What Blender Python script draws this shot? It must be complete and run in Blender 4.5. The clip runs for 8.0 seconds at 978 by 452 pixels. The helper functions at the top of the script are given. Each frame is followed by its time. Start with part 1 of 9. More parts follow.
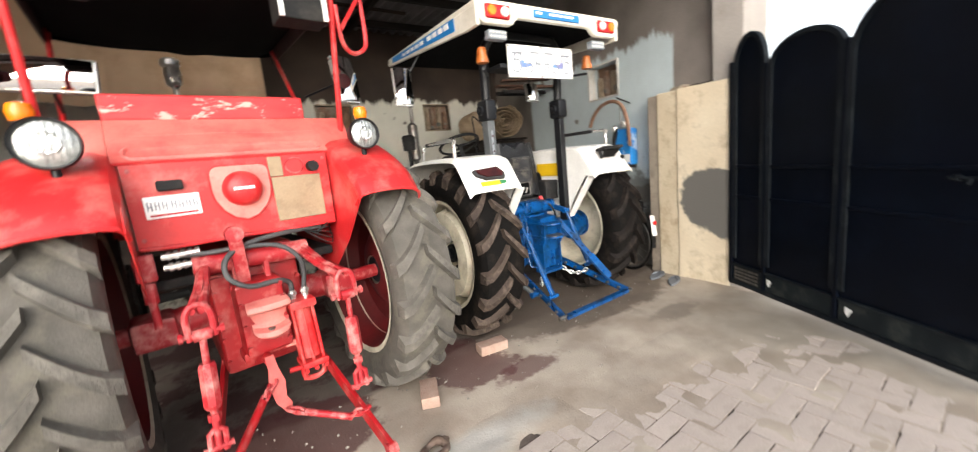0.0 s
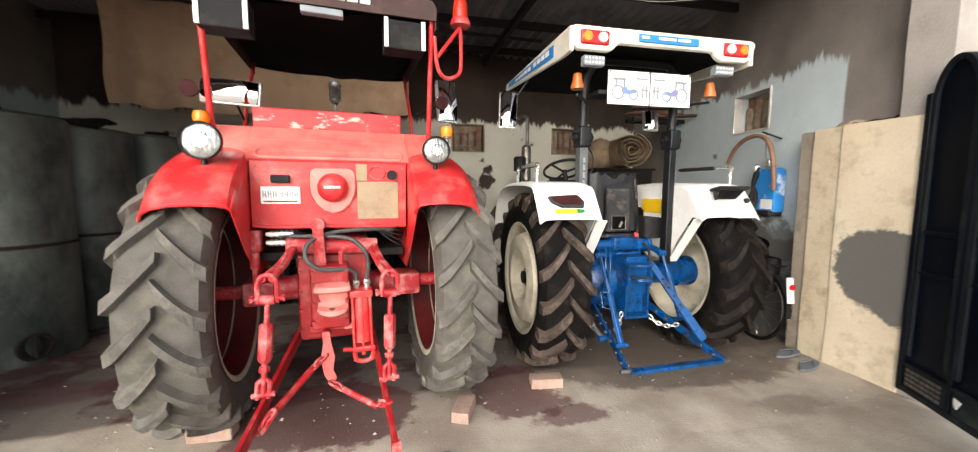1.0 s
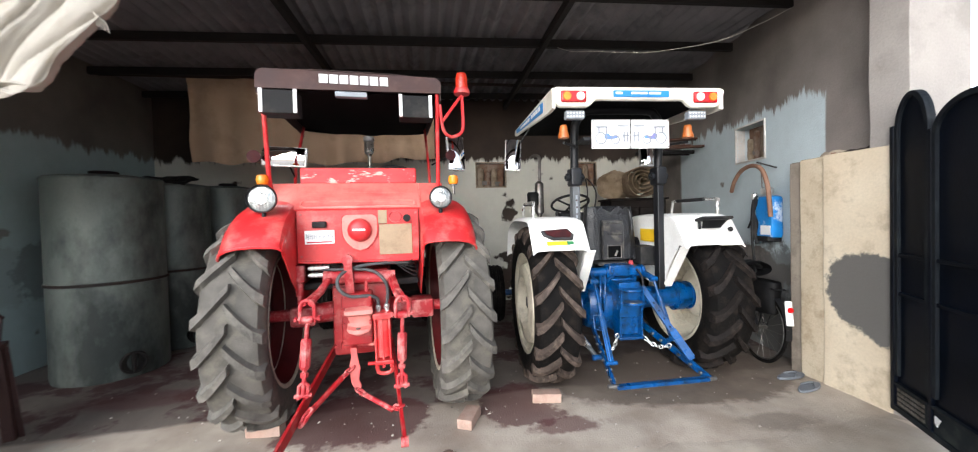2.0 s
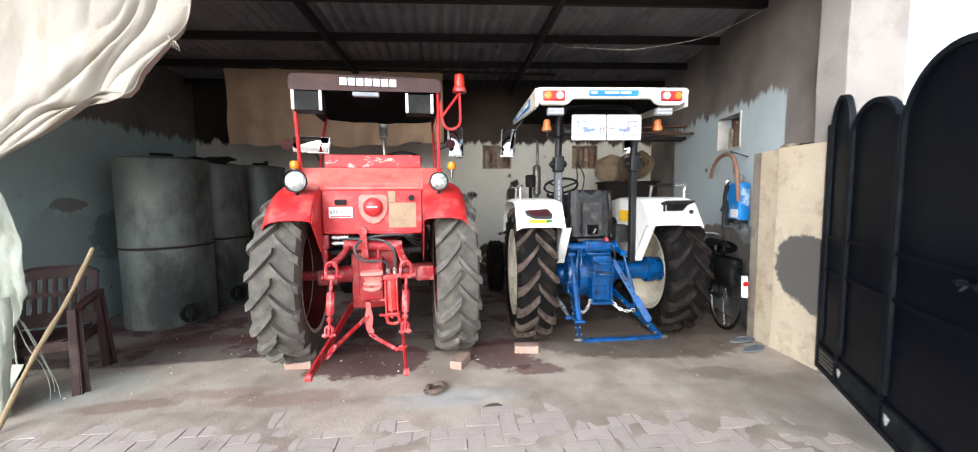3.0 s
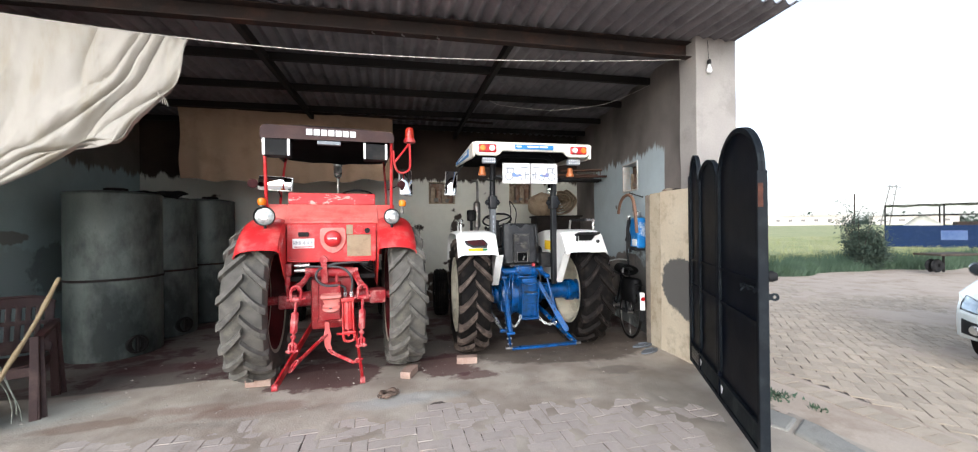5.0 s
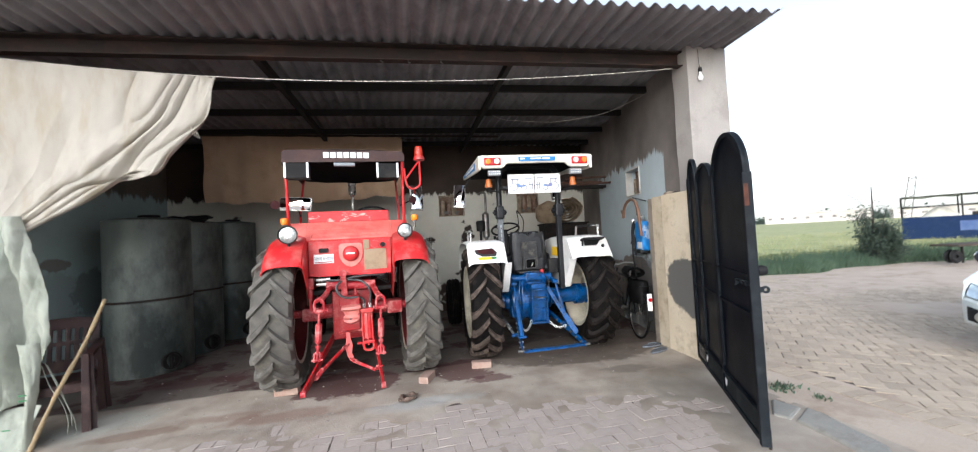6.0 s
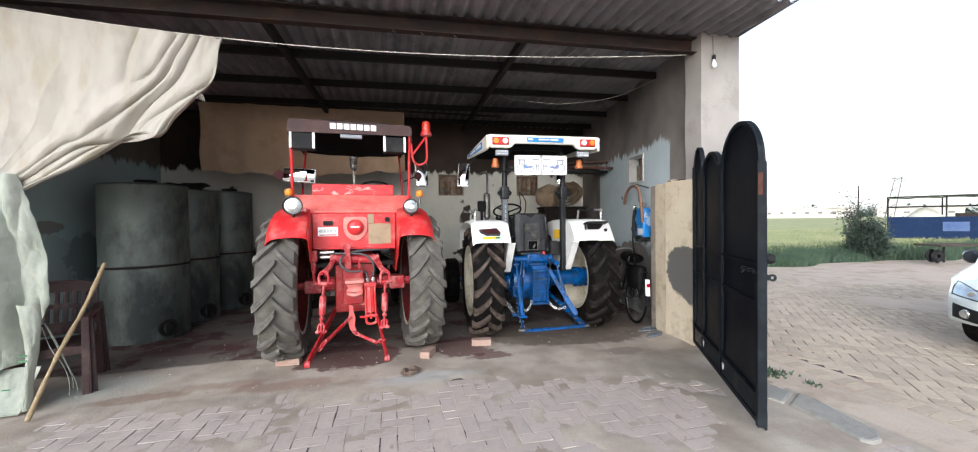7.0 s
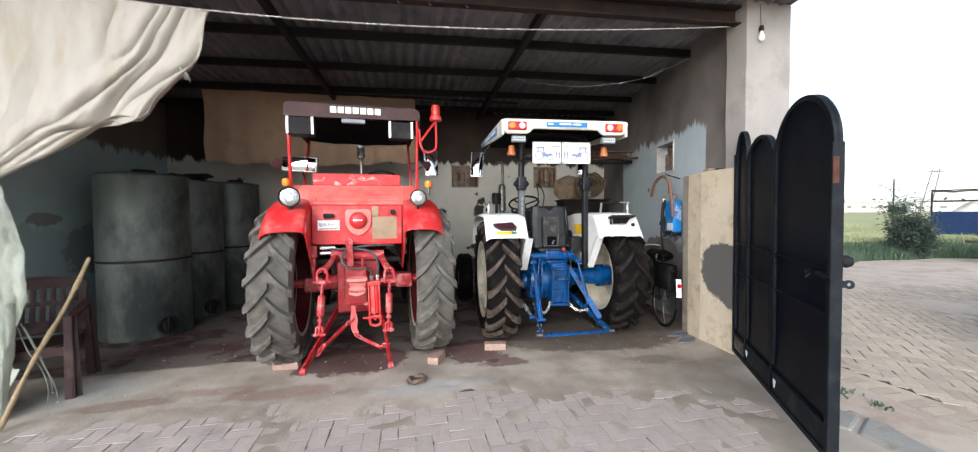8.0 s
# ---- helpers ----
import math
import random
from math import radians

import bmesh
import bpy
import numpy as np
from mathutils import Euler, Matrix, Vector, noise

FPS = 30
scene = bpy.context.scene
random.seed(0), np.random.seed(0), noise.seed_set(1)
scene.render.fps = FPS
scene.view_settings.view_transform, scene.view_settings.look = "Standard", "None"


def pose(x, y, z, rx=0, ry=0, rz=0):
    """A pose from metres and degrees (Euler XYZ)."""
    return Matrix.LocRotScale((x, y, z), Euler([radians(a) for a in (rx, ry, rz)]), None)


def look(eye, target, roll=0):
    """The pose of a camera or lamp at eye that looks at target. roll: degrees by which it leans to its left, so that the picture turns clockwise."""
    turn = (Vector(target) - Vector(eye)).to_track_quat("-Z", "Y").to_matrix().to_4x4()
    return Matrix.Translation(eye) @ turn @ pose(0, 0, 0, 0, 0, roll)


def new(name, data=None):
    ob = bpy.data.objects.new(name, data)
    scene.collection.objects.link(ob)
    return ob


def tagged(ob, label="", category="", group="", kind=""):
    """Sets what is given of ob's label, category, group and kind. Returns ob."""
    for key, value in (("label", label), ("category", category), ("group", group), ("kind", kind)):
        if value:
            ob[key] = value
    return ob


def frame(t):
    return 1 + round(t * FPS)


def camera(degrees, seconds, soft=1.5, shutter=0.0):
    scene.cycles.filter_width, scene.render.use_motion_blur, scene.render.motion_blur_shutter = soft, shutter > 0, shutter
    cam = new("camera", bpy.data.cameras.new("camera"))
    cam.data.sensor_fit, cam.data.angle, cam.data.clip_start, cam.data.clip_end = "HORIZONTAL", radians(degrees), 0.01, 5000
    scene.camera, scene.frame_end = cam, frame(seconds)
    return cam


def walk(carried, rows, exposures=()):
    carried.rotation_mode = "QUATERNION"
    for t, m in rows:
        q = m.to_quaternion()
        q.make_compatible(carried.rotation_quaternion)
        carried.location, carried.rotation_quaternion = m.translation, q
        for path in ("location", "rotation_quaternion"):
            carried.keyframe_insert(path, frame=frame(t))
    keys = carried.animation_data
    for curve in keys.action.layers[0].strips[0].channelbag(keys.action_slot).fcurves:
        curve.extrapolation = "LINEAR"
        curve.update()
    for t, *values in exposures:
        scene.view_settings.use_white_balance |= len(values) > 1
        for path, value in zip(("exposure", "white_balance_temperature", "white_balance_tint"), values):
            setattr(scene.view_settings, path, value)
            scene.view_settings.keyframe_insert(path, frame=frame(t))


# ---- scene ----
cam = camera(103.1, 8.0, soft=1.1, shutter=0.5)
PATH = [
    (0, (0.557, 0.511, 1.438), (1.707, 2.112, 1.1), -5.9),
    (0.5, (0.807, 0.398, 1.404), (1.657, 2.187, 1.122), 0.7),
    (1, (1.011, 0.314, 1.42), (1.529, 2.236, 1.228), 0.3),
    (1.5, (1.186, 0.134, 1.452), (1.565, 2.093, 1.316), -2.9),
    (1.7, (1.197, 0.011, 1.465), (1.555, 1.978, 1.424), -2.3),
    (2.8, (1.334, -0.686, 1.524), (1.55, 1.298, 1.392), -1.1),
    (3, (1.367, -0.789, 1.515), (1.585, 1.193, 1.357), -0.6),
    (3.5, (1.311, -1.038, 1.497), (1.662, 0.93, 1.465), 0.4),
    (4, (1.197, -1.237, 1.486), (1.564, 0.728, 1.443), 1.9),
    (4.5, (1.212, -1.337, 1.525), (1.595, 0.626, 1.528), 1.7),
    (4.7, (1.251, -1.398, 1.525), (1.736, 0.542, 1.534), 1.0),
    (5.8, (1.321, -1.695, 1.512), (1.725, 0.264, 1.516), -4.4),
    (6, (1.275, -1.716, 1.509), (1.714, 0.234, 1.569), -3.1),
    (6.5, (1.153, -1.711, 1.497), (1.61, 0.236, 1.504), -0.3),
    (7, (1.116, -1.675, 1.482), (1.597, 0.266, 1.45), -0.7),
    (7.5, (1.212, -1.495, 1.479), (1.588, 0.47, 1.475), -1.6),
    (8, (1.219, -1.287, 1.479), (1.621, 0.671, 1.414), -0.5),
]
walk(cam, [(t, look(eye, target, roll)) for t, eye, target, roll in PATH], [(0.0, 1.52, 6700, 10), (0.5, 1.3, 6850, 10), (1.0, 1.48, 6750, 10), (1.5, 1.43, 6200, 10), (3.0, 1.6, 6000, 10), (3.5, 1.4, 6050, 10), (4.5, 1.23, 6000, 10), (6.5, 1.17, 5980, 10), (8.0, 1.18, 6000, 10)])

# ---- light: an overcast late afternoon ----
world = bpy.data.worlds.new("overcast_sky")
scene.world = world
world.use_nodes = True
wn = world.node_tree
sky = wn.nodes.new("ShaderNodeTexSky")
sky.sky_type, sky.sun_disc = "NISHITA", False
sky.sun_elevation, sky.sun_rotation = radians(22), radians(208)
sky.dust_density, sky.air_density, sky.ozone_density = 1.5, 1.0, 1.0
pale = wn.nodes.new("ShaderNodeHueSaturation")
pale.inputs["Saturation"].default_value = 0.4
wn.links.new(sky.outputs["Color"], pale.inputs["Color"])
wn.links.new(pale.outputs["Color"], wn.nodes["Background"].inputs["Color"])
wn.nodes["Background"].inputs["Strength"].default_value = 0.15
sun = new("sun", bpy.data.lights.new("sun", "SUN"))
sun.data.energy, sun.data.angle, sun.data.color = 1.0, radians(60), (1.0, 0.985, 0.96)
sun.matrix_world = look((-7.5, -14, 6.4), (0, 0, 0))
scene.view_settings.exposure = 1.25

# ---- materials ----
def rgb(h):
    """Linear colour from a hex string."""
    v = [int(h[i:i + 2], 16) / 255 for i in (0, 2, 4)]
    return tuple(((c + 0.055) / 1.055) ** 2.4 if c > 0.04045 else c / 12.92 for c in v) + (1.0,)


def surface(name, base, second=None, scale=6.0, rough=0.6, metal=0.0, bump=0.15, grain=90.0, dirt=None, dirt_scale=2.5,
            dirt_amount=0.4, vary=0.0, coat=0.0, stretch=(1, 1, 1), island=False, shine=0.5, dirt_cut=(0.5, 0.66)):
    """A worn surface: two tones in patches, fine grain, dirt stains with their own shape and a little relief."""
    m = bpy.data.materials.new(name)
    m.use_nodes = True
    t, n, k = m.node_tree, m.node_tree.nodes, m.node_tree.links
    b = n["Principled BSDF"]
    at = n.new("ShaderNodeTexCoord")
    mp = n.new("ShaderNodeMapping")
    mp.inputs["Scale"].default_value = stretch
    k.new(at.outputs["Object"], mp.inputs["Vector"])
    big = n.new("ShaderNodeTexNoise")
    big.inputs["Scale"].default_value, big.inputs["Detail"].default_value = scale, 6.0
    k.new(mp.outputs["Vector"], big.inputs["Vector"])
    ramp = n.new("ShaderNodeValToRGB")
    ramp.color_ramp.elements[0].position, ramp.color_ramp.elements[1].position = 0.35, 0.68
    ramp.color_ramp.elements[0].color = base
    ramp.color_ramp.elements[1].color = second or base
    k.new(big.outputs["Fac"], ramp.inputs["Fac"])
    col = ramp.outputs["Color"]
    fine = n.new("ShaderNodeTexNoise")
    fine.inputs["Scale"].default_value, fine.inputs["Detail"].default_value = grain, 4.0
    k.new(mp.outputs["Vector"], fine.inputs["Vector"])
    if dirt:
        spots = n.new("ShaderNodeTexNoise")
        spots.inputs["Scale"].default_value, spots.inputs["Detail"].default_value = dirt_scale, 9.0
        spots.inputs["Roughness"].default_value = 0.65
        k.new(mp.outputs["Vector"], spots.inputs["Vector"])
        cut = n.new("ShaderNodeMapRange")
        cut.inputs["From Min"].default_value, cut.inputs["From Max"].default_value = dirt_cut
        cut.inputs["To Max"].default_value = dirt_amount
        k.new(spots.outputs["Fac"], cut.inputs["Value"])
        mix = n.new("ShaderNodeMix")
        mix.data_type = "RGBA"
        k.new(cut.outputs["Result"], mix.inputs["Factor"])
        k.new(col, mix.inputs["A"])
        mix.inputs["B"].default_value = dirt
        col = mix.outputs["Result"]
    tone = n.new("ShaderNodeHueSaturation")
    k.new(col, tone.inputs["Color"])
    val = n.new("ShaderNodeMapRange")
    val.inputs["To Min"].default_value, val.inputs["To Max"].default_value = 0.88, 1.12
    k.new(fine.outputs["Fac"], val.inputs["Value"])
    last = val.outputs["Result"]
    if vary:
        if island:
            rnd = n.new("ShaderNodeNewGeometry").outputs["Random Per Island"]
        else:
            rnd = n.new("ShaderNodeObjectInfo").outputs["Random"]
        own = n.new("ShaderNodeMapRange")
        own.inputs["To Min"].default_value, own.inputs["To Max"].default_value = 1 - vary, 1 + vary
        k.new(rnd, own.inputs["Value"])
        mul = n.new("ShaderNodeMath")
        mul.operation = "MULTIPLY"
        k.new(last, mul.inputs[0])
        k.new(own.outputs["Result"], mul.inputs[1])
        last = mul.outputs["Value"]
    k.new(last, tone.inputs["Value"])
    k.new(tone.outputs["Color"], b.inputs["Base Color"])
    rr = n.new("ShaderNodeMapRange")
    rr.inputs["To Min"].default_value, rr.inputs["To Max"].default_value = max(rough - 0.12, 0.03), min(rough + 0.15, 1)
    k.new(big.outputs["Fac"], rr.inputs["Value"])
    k.new(rr.outputs["Result"], b.inputs["Roughness"])
    b.inputs["Metallic"].default_value = metal
    b.inputs["Coat Weight"].default_value = coat
    b.inputs["Specular IOR Level"].default_value = shine
    if bump:
        bp = n.new("ShaderNodeBump")
        bp.inputs["Strength"].default_value, bp.inputs["Distance"].default_value = bump, 0.01
        add = n.new("ShaderNodeMath")
        add.operation = "ADD"
        k.new(big.outputs["Fac"], add.inputs[0])
        k.new(fine.outputs["Fac"], add.inputs[1])
        k.new(add.outputs["Value"], bp.inputs["Height"])
        k.new(bp.outputs["Normal"], b.inputs["Normal"])
    return m


def painted_wall(name, paint, plaster, soot, top, wave=0.12, low=0.0, start=None, damp=0.19, firm=0.0, end=None, spots=()):
    """Limewash that ends in a ragged edge at the height top, bare sooty plaster above, flaked patches below."""
    m = surface(name, plaster, soot, scale=1.3, rough=0.9, bump=0.35, grain=70)
    t, n, k = m.node_tree, m.node_tree.nodes, m.node_tree.links
    b = n["Principled BSDF"]
    under = b.inputs["Base Color"].links[0].from_socket
    at = n.new("ShaderNodeTexCoord")
    sep = n.new("ShaderNodeSeparateXYZ")
    k.new(at.outputs["Object"], sep.inputs["Vector"])
    mp = n.new("ShaderNodeMapping")
    mp.inputs["Scale"].default_value = (6.2, 6.2, 1.1)
    k.new(at.outputs["Object"], mp.inputs["Vector"])
    drips = n.new("ShaderNodeTexNoise")
    drips.inputs["Scale"].default_value, drips.inputs["Detail"].default_value = 1.3, 6.0
    drips.inputs["Roughness"].default_value = 0.68
    k.new(mp.outputs["Vector"], drips.inputs["Vector"])
    ragged = n.new("ShaderNodeMath")
    ragged.operation = "MULTIPLY_ADD"
    ragged.inputs[1].default_value = wave * 4
    k.new(drips.outputs["Fac"], ragged.inputs[0])
    k.new(sep.outputs["Z"], ragged.inputs[2])
    edge = n.new("ShaderNodeMapRange")
    edge.inputs["From Min"].default_value, edge.inputs["From Max"].default_value = top + wave * 2 - 0.03, top + wave * 2 + 0.03
    edge.inputs["To Min"].default_value, edge.inputs["To Max"].default_value = 1.0, 0.0
    k.new(ragged.outputs["Value"], edge.inputs["Value"])
    flakes = n.new("ShaderNodeTexNoise")
    flakes.inputs["Scale"].default_value, flakes.inputs["Detail"].default_value = 1.7, 8.0
    k.new(at.outputs["Object"], flakes.inputs["Vector"])
    # the limewash flakes off more near the damp foot of the wall
    foot = n.new("ShaderNodeMapRange")
    foot.inputs["From Min"].default_value, foot.inputs["From Max"].default_value = 0.92 + low, 1.22 + low
    foot.inputs["To Min"].default_value, foot.inputs["To Max"].default_value = damp, 0.0
    k.new(sep.outputs["Z"], foot.inputs["Value"])
    more = n.new("ShaderNodeMath")
    more.operation = "ADD"
    k.new(flakes.outputs["Fac"], more.inputs[0])
    k.new(foot.outputs["Result"], more.inputs[1])
    gone = n.new("ShaderNodeMapRange")
    gone.inputs["From Min"].default_value, gone.inputs["From Max"].default_value = 0.655 + firm, 0.685 + firm
    gone.inputs["To Min"].default_value, gone.inputs["To Max"].default_value = 1.0, 0.0
    k.new(more.outputs["Value"], gone.inputs["Value"])
    both = n.new("ShaderNodeMath")
    both.operation = "MULTIPLY"
    k.new(edge.outputs["Result"], both.inputs[0])
    k.new(gone.outputs["Result"], both.inputs[1])
    if start is not None:
        # the paint begins at a clean upright edge
        wob = n.new("ShaderNodeMath")
        wob.operation = "MULTIPLY_ADD"
        wob.inputs[1].default_value = 0.08
        k.new(flakes.outputs["Fac"], wob.inputs[0])
        k.new(sep.outputs["Y"], wob.inputs[2])
        side = n.new("ShaderNodeMapRange")
        side.inputs["From Min"].default_value, side.inputs["From Max"].default_value = start + 0.03, start + 0.05
        k.new(wob.outputs["Value"], side.inputs["Value"])
        there = n.new("ShaderNodeMath")
        there.operation = "MULTIPLY"
        k.new(both.outputs["Value"], there.inputs[0])
        k.new(side.outputs["Result"], there.inputs[1])
        both = there
    if end is not None:
        # further in, the wall was never painted and has yellowed
        last = n.new("ShaderNodeMapRange")
        last.inputs["From Min"].default_value, last.inputs["From Max"].default_value = end, end + 0.06
        last.inputs["To Min"].default_value, last.inputs["To Max"].default_value = 1.0, 0.0
        k.new(wob.outputs["Value"], last.inputs["Value"])
        until = n.new("ShaderNodeMath")
        until.operation = "MULTIPLY"
        k.new(both.outputs["Value"], until.inputs[0])
        k.new(last.outputs["Result"], until.inputs[1])
        both = until
    tint = n.new("ShaderNodeMix")
    tint.data_type = "RGBA"
    soft = n.new("ShaderNodeTexNoise")
    soft.inputs["Scale"].default_value, soft.inputs["Detail"].default_value = 4.0, 10.0
    soft.inputs["Roughness"].default_value = 0.7
    k.new(at.outputs["Object"], soft.inputs["Vector"])
    k.new(soft.outputs["Fac"], tint.inputs["Factor"])
    tint.inputs["A"].default_value = tuple(c * 0.74 for c in paint[:3]) + (1,)
    tint.inputs["B"].default_value = paint
    mix = n.new("ShaderNodeMix")
    mix.data_type = "RGBA"
    k.new(both.outputs["Value"], mix.inputs["Factor"])
    k.new(under, mix.inputs["A"])
    k.new(tint.outputs["Result"], mix.inputs["B"])
    col = mix.outputs["Result"]
    # each spot tints a ragged ellipse at (y, z) with its own colour
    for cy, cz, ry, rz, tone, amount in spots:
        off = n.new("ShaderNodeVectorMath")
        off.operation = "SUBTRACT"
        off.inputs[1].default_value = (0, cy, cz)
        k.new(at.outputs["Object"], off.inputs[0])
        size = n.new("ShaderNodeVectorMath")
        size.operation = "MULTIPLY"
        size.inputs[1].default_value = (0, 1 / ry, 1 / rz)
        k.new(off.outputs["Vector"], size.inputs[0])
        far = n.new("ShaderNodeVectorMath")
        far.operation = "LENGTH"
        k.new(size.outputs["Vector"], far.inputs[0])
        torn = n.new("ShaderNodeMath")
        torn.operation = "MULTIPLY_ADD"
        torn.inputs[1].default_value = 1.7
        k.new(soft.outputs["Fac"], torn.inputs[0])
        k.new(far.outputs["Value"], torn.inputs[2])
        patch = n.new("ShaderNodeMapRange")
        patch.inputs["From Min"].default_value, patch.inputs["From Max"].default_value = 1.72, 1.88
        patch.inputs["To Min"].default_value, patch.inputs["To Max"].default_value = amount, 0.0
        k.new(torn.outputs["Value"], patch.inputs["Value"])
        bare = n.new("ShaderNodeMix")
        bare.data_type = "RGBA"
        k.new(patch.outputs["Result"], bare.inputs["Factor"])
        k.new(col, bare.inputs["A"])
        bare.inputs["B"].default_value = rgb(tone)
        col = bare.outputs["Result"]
    k.new(col, b.inputs["Base Color"])
    return m


def glassy(name, colour, rough=0.08, transmission=0.0, metal=0.0):
    m = bpy.data.materials.new(name)
    m.use_nodes = True
    b = m.node_tree.nodes["Principled BSDF"]
    b.inputs["Base Color"].default_value = colour
    b.inputs["Roughness"].default_value = rough
    b.inputs["Metallic"].default_value = metal
    b.inputs["Transmission Weight"].default_value = transmission
    return m


RED = surface("red_enamel", rgb("cd292c"), rgb("bc2125"), 4, 0.42, 0, 0.08, 60, rgb("cf9489"), 5, 0.34, coat=0.15)
RED_DUSTY = surface("dusty_red_enamel", rgb("ac1f29"), rgb("921820"), 8, 0.5, 0, 0.25, 80, rgb("d2928b"), 14, 0.65, dirt_cut=(0.47, 0.66))
RED_WORN = surface("chipped_red_enamel", rgb("c02329"), rgb("cb3d3d"), 6, 0.5, 0, 0.2, 60, rgb("e6b6aa"), 15, 0.75, stretch=(0.55, 1, 1.3), dirt_cut=(0.59, 0.63))
# The paler red holds both fading and sky sheen on the upturned cover.
RED_FADED_SHEEN = surface("faded_sheen_red_enamel", rgb("d4625a"), rgb("db7d73"), 2.5, 0.4, 0, 0.08, 60, rgb("c8363a"), 4.5, 0.6, coat=0.2)
RED_DEEP = surface("deep_red_enamel", rgb("a3151c"), rgb("880f15"), 5, 0.42, 0, 0.12, 80, rgb("c07a72"), 15, 0.35)
SALMON = surface("bleached_salmon_paint", rgb("d6897f"), rgb("cc766d"), 7, 0.6, 0, 0.1, 80, rgb("bb4a48"), 9, 0.5)
RED_DARK = surface("dull_red_wheel_paint", rgb("5f0e11"), rgb("480b0d"), 6, 0.6, 0, 0.1)
PINK = surface("chalky_pink_paint", rgb("cc655f"), rgb("bb4a48"), 9, 0.65, 0, 0.1)
RUBBER_GREY = surface("dusty_grey_rubber", rgb("5c5852"), rgb("45423d"), 7, 0.85, 0, 0.3, 120, rgb("6e6a5d"), 9, 0.5)
RUBBER = surface("black_rubber", rgb("0f0d0c"), rgb("0b0a0a"), 7, 0.8, 0, 0.2, 120, rgb("3a322b"), 9, 0.35, shine=0.12)
LUG_BROWN = surface("muddy_tread_rubber", rgb("4d423b"), rgb("322b27"), 9, 0.72, 0, 0.4, 120, rgb("75675d"), 11, 0.6, shine=0.2)
LUG_GREY = surface("dusty_tread_rubber", rgb("625e58"), rgb("4a4742"), 9, 0.85, 0, 0.4, 120, rgb("7d786f"), 8, 0.6)
CREAM_RIM = surface("cream_wheel_paint", rgb("cfc8b4"), rgb("b9b2a0"), 6, 0.5, 0, 0.1, 60, rgb("6b6152"), 8, 0.4)
BLUE = surface("tractor_blue_enamel", rgb("034c8c"), rgb("023866"), 8, 0.28, 0, 0.25, 60, rgb("0a1626"), 13, 0.8, shine=0.5, dirt_cut=(0.48, 0.62))
WHITE = surface("white_enamel", rgb("e9e8e4"), rgb("e0dfda"), 4, 0.3, 0, 0.03, 60, rgb("b9b5aa"), 6, 0.18, coat=0.25)
IVORY = surface("ivory_fibreglass", rgb("e3dfd2"), rgb("d4d0c2"), 4, 0.45, 0, 0.05, 60, rgb("a59c88"), 5, 0.3)
BLACK = surface("black_paint", rgb("131417"), rgb("1b1c1f"), 6, 0.4, 0, 0.06, shine=0.3)
BLACK_MATT = surface("matt_black_plastic", rgb("1a1a1b"), rgb("242425"), 9, 0.7, 0, 0.1, 120, rgb("4a4640"), 8, 0.3, shine=0.22)
BLACK_DEEP = surface("deep_black_vinyl", rgb("0b0b0c"), rgb("111112"), 9, 0.55, 0, 0.1, 120, rgb("2a2826"), 8, 0.3, shine=0.12)
VINYL = surface("wrinkled_black_vinyl", rgb("151619"), rgb("1d1e21"), 10, 0.35, 0, 0.7, 60, rgb("3a3937"), 8, 0.3, shine=0.4)
SEAT_GREY = surface("worn_grey_vinyl", rgb("29292b"), rgb("3a3a3b"), 9, 0.5, 0, 0.2, 60, rgb("6d675e"), 10, 0.5, shine=0.25)
CHROME = surface("chrome", rgb("dcdcda"), rgb("c5c3be"), 8, 0.27, 0.75, 0.02, 60, rgb("7c6f60"), 9, 0.2)
STEEL = surface("bare_steel", rgb("8d8b88"), rgb("6d6a66"), 12, 0.42, 0.9, 0.1, 90, rgb("5a4334"), 10, 0.4)
MIRROR = glassy("mirror_glass", (0.9, 0.9, 0.9, 1), 0.02, 0, 1.0)
LAMP_GLASS = surface("fluted_lamp_glass", rgb("a5a8a6"), rgb("d6d8d4"), 30, 0.12, 0.7, 0.35, 160)
DULL_AMBER = surface("dull_amber_lens", rgb("b8672a"), rgb("9c5320"), 12, 0.3, 0, 0.05, 150)
ORANGE = surface("amber_lens", rgb("ef8a1c"), rgb("e2700f"), 12, 0.22, 0, 0.05, 150)
RED_LENS = surface("red_lens", rgb("c9151a"), rgb("9f0f14"), 12, 0.2, 0, 0.05, 150)
RED_BEACON = surface("orange_red_lens", rgb("c93a24"), rgb("b02a18"), 12, 0.22, 0, 0.05, 150)
WHITE_LENS = surface("clear_lens", rgb("e6e4de"), rgb("cfcdc8"), 20, 0.2, 0, 0.05, 150)
CANVAS_BROWN = surface("dark_brown_canvas", rgb("3b2a2a"), rgb("48332f"), 5, 0.75, 0, 0.25, 220, rgb("5c4642"), 6, 0.4)
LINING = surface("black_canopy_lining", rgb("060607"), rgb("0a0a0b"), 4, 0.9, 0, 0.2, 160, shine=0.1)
HOSE = surface("black_rubber_hose", rgb("3c3d3e"), rgb("4c4c4d"), 9, 0.6, 0, 0.1, 120)
WHITE_PRINT = surface("white_print", rgb("f2f2f0"), rgb("e6e6e4"), 5, 0.5, 0, 0.0)
BLUE_PRINT = surface("blue_print", rgb("1f7fc4"), rgb("1a72b6"), 5, 0.45, 0, 0.0)
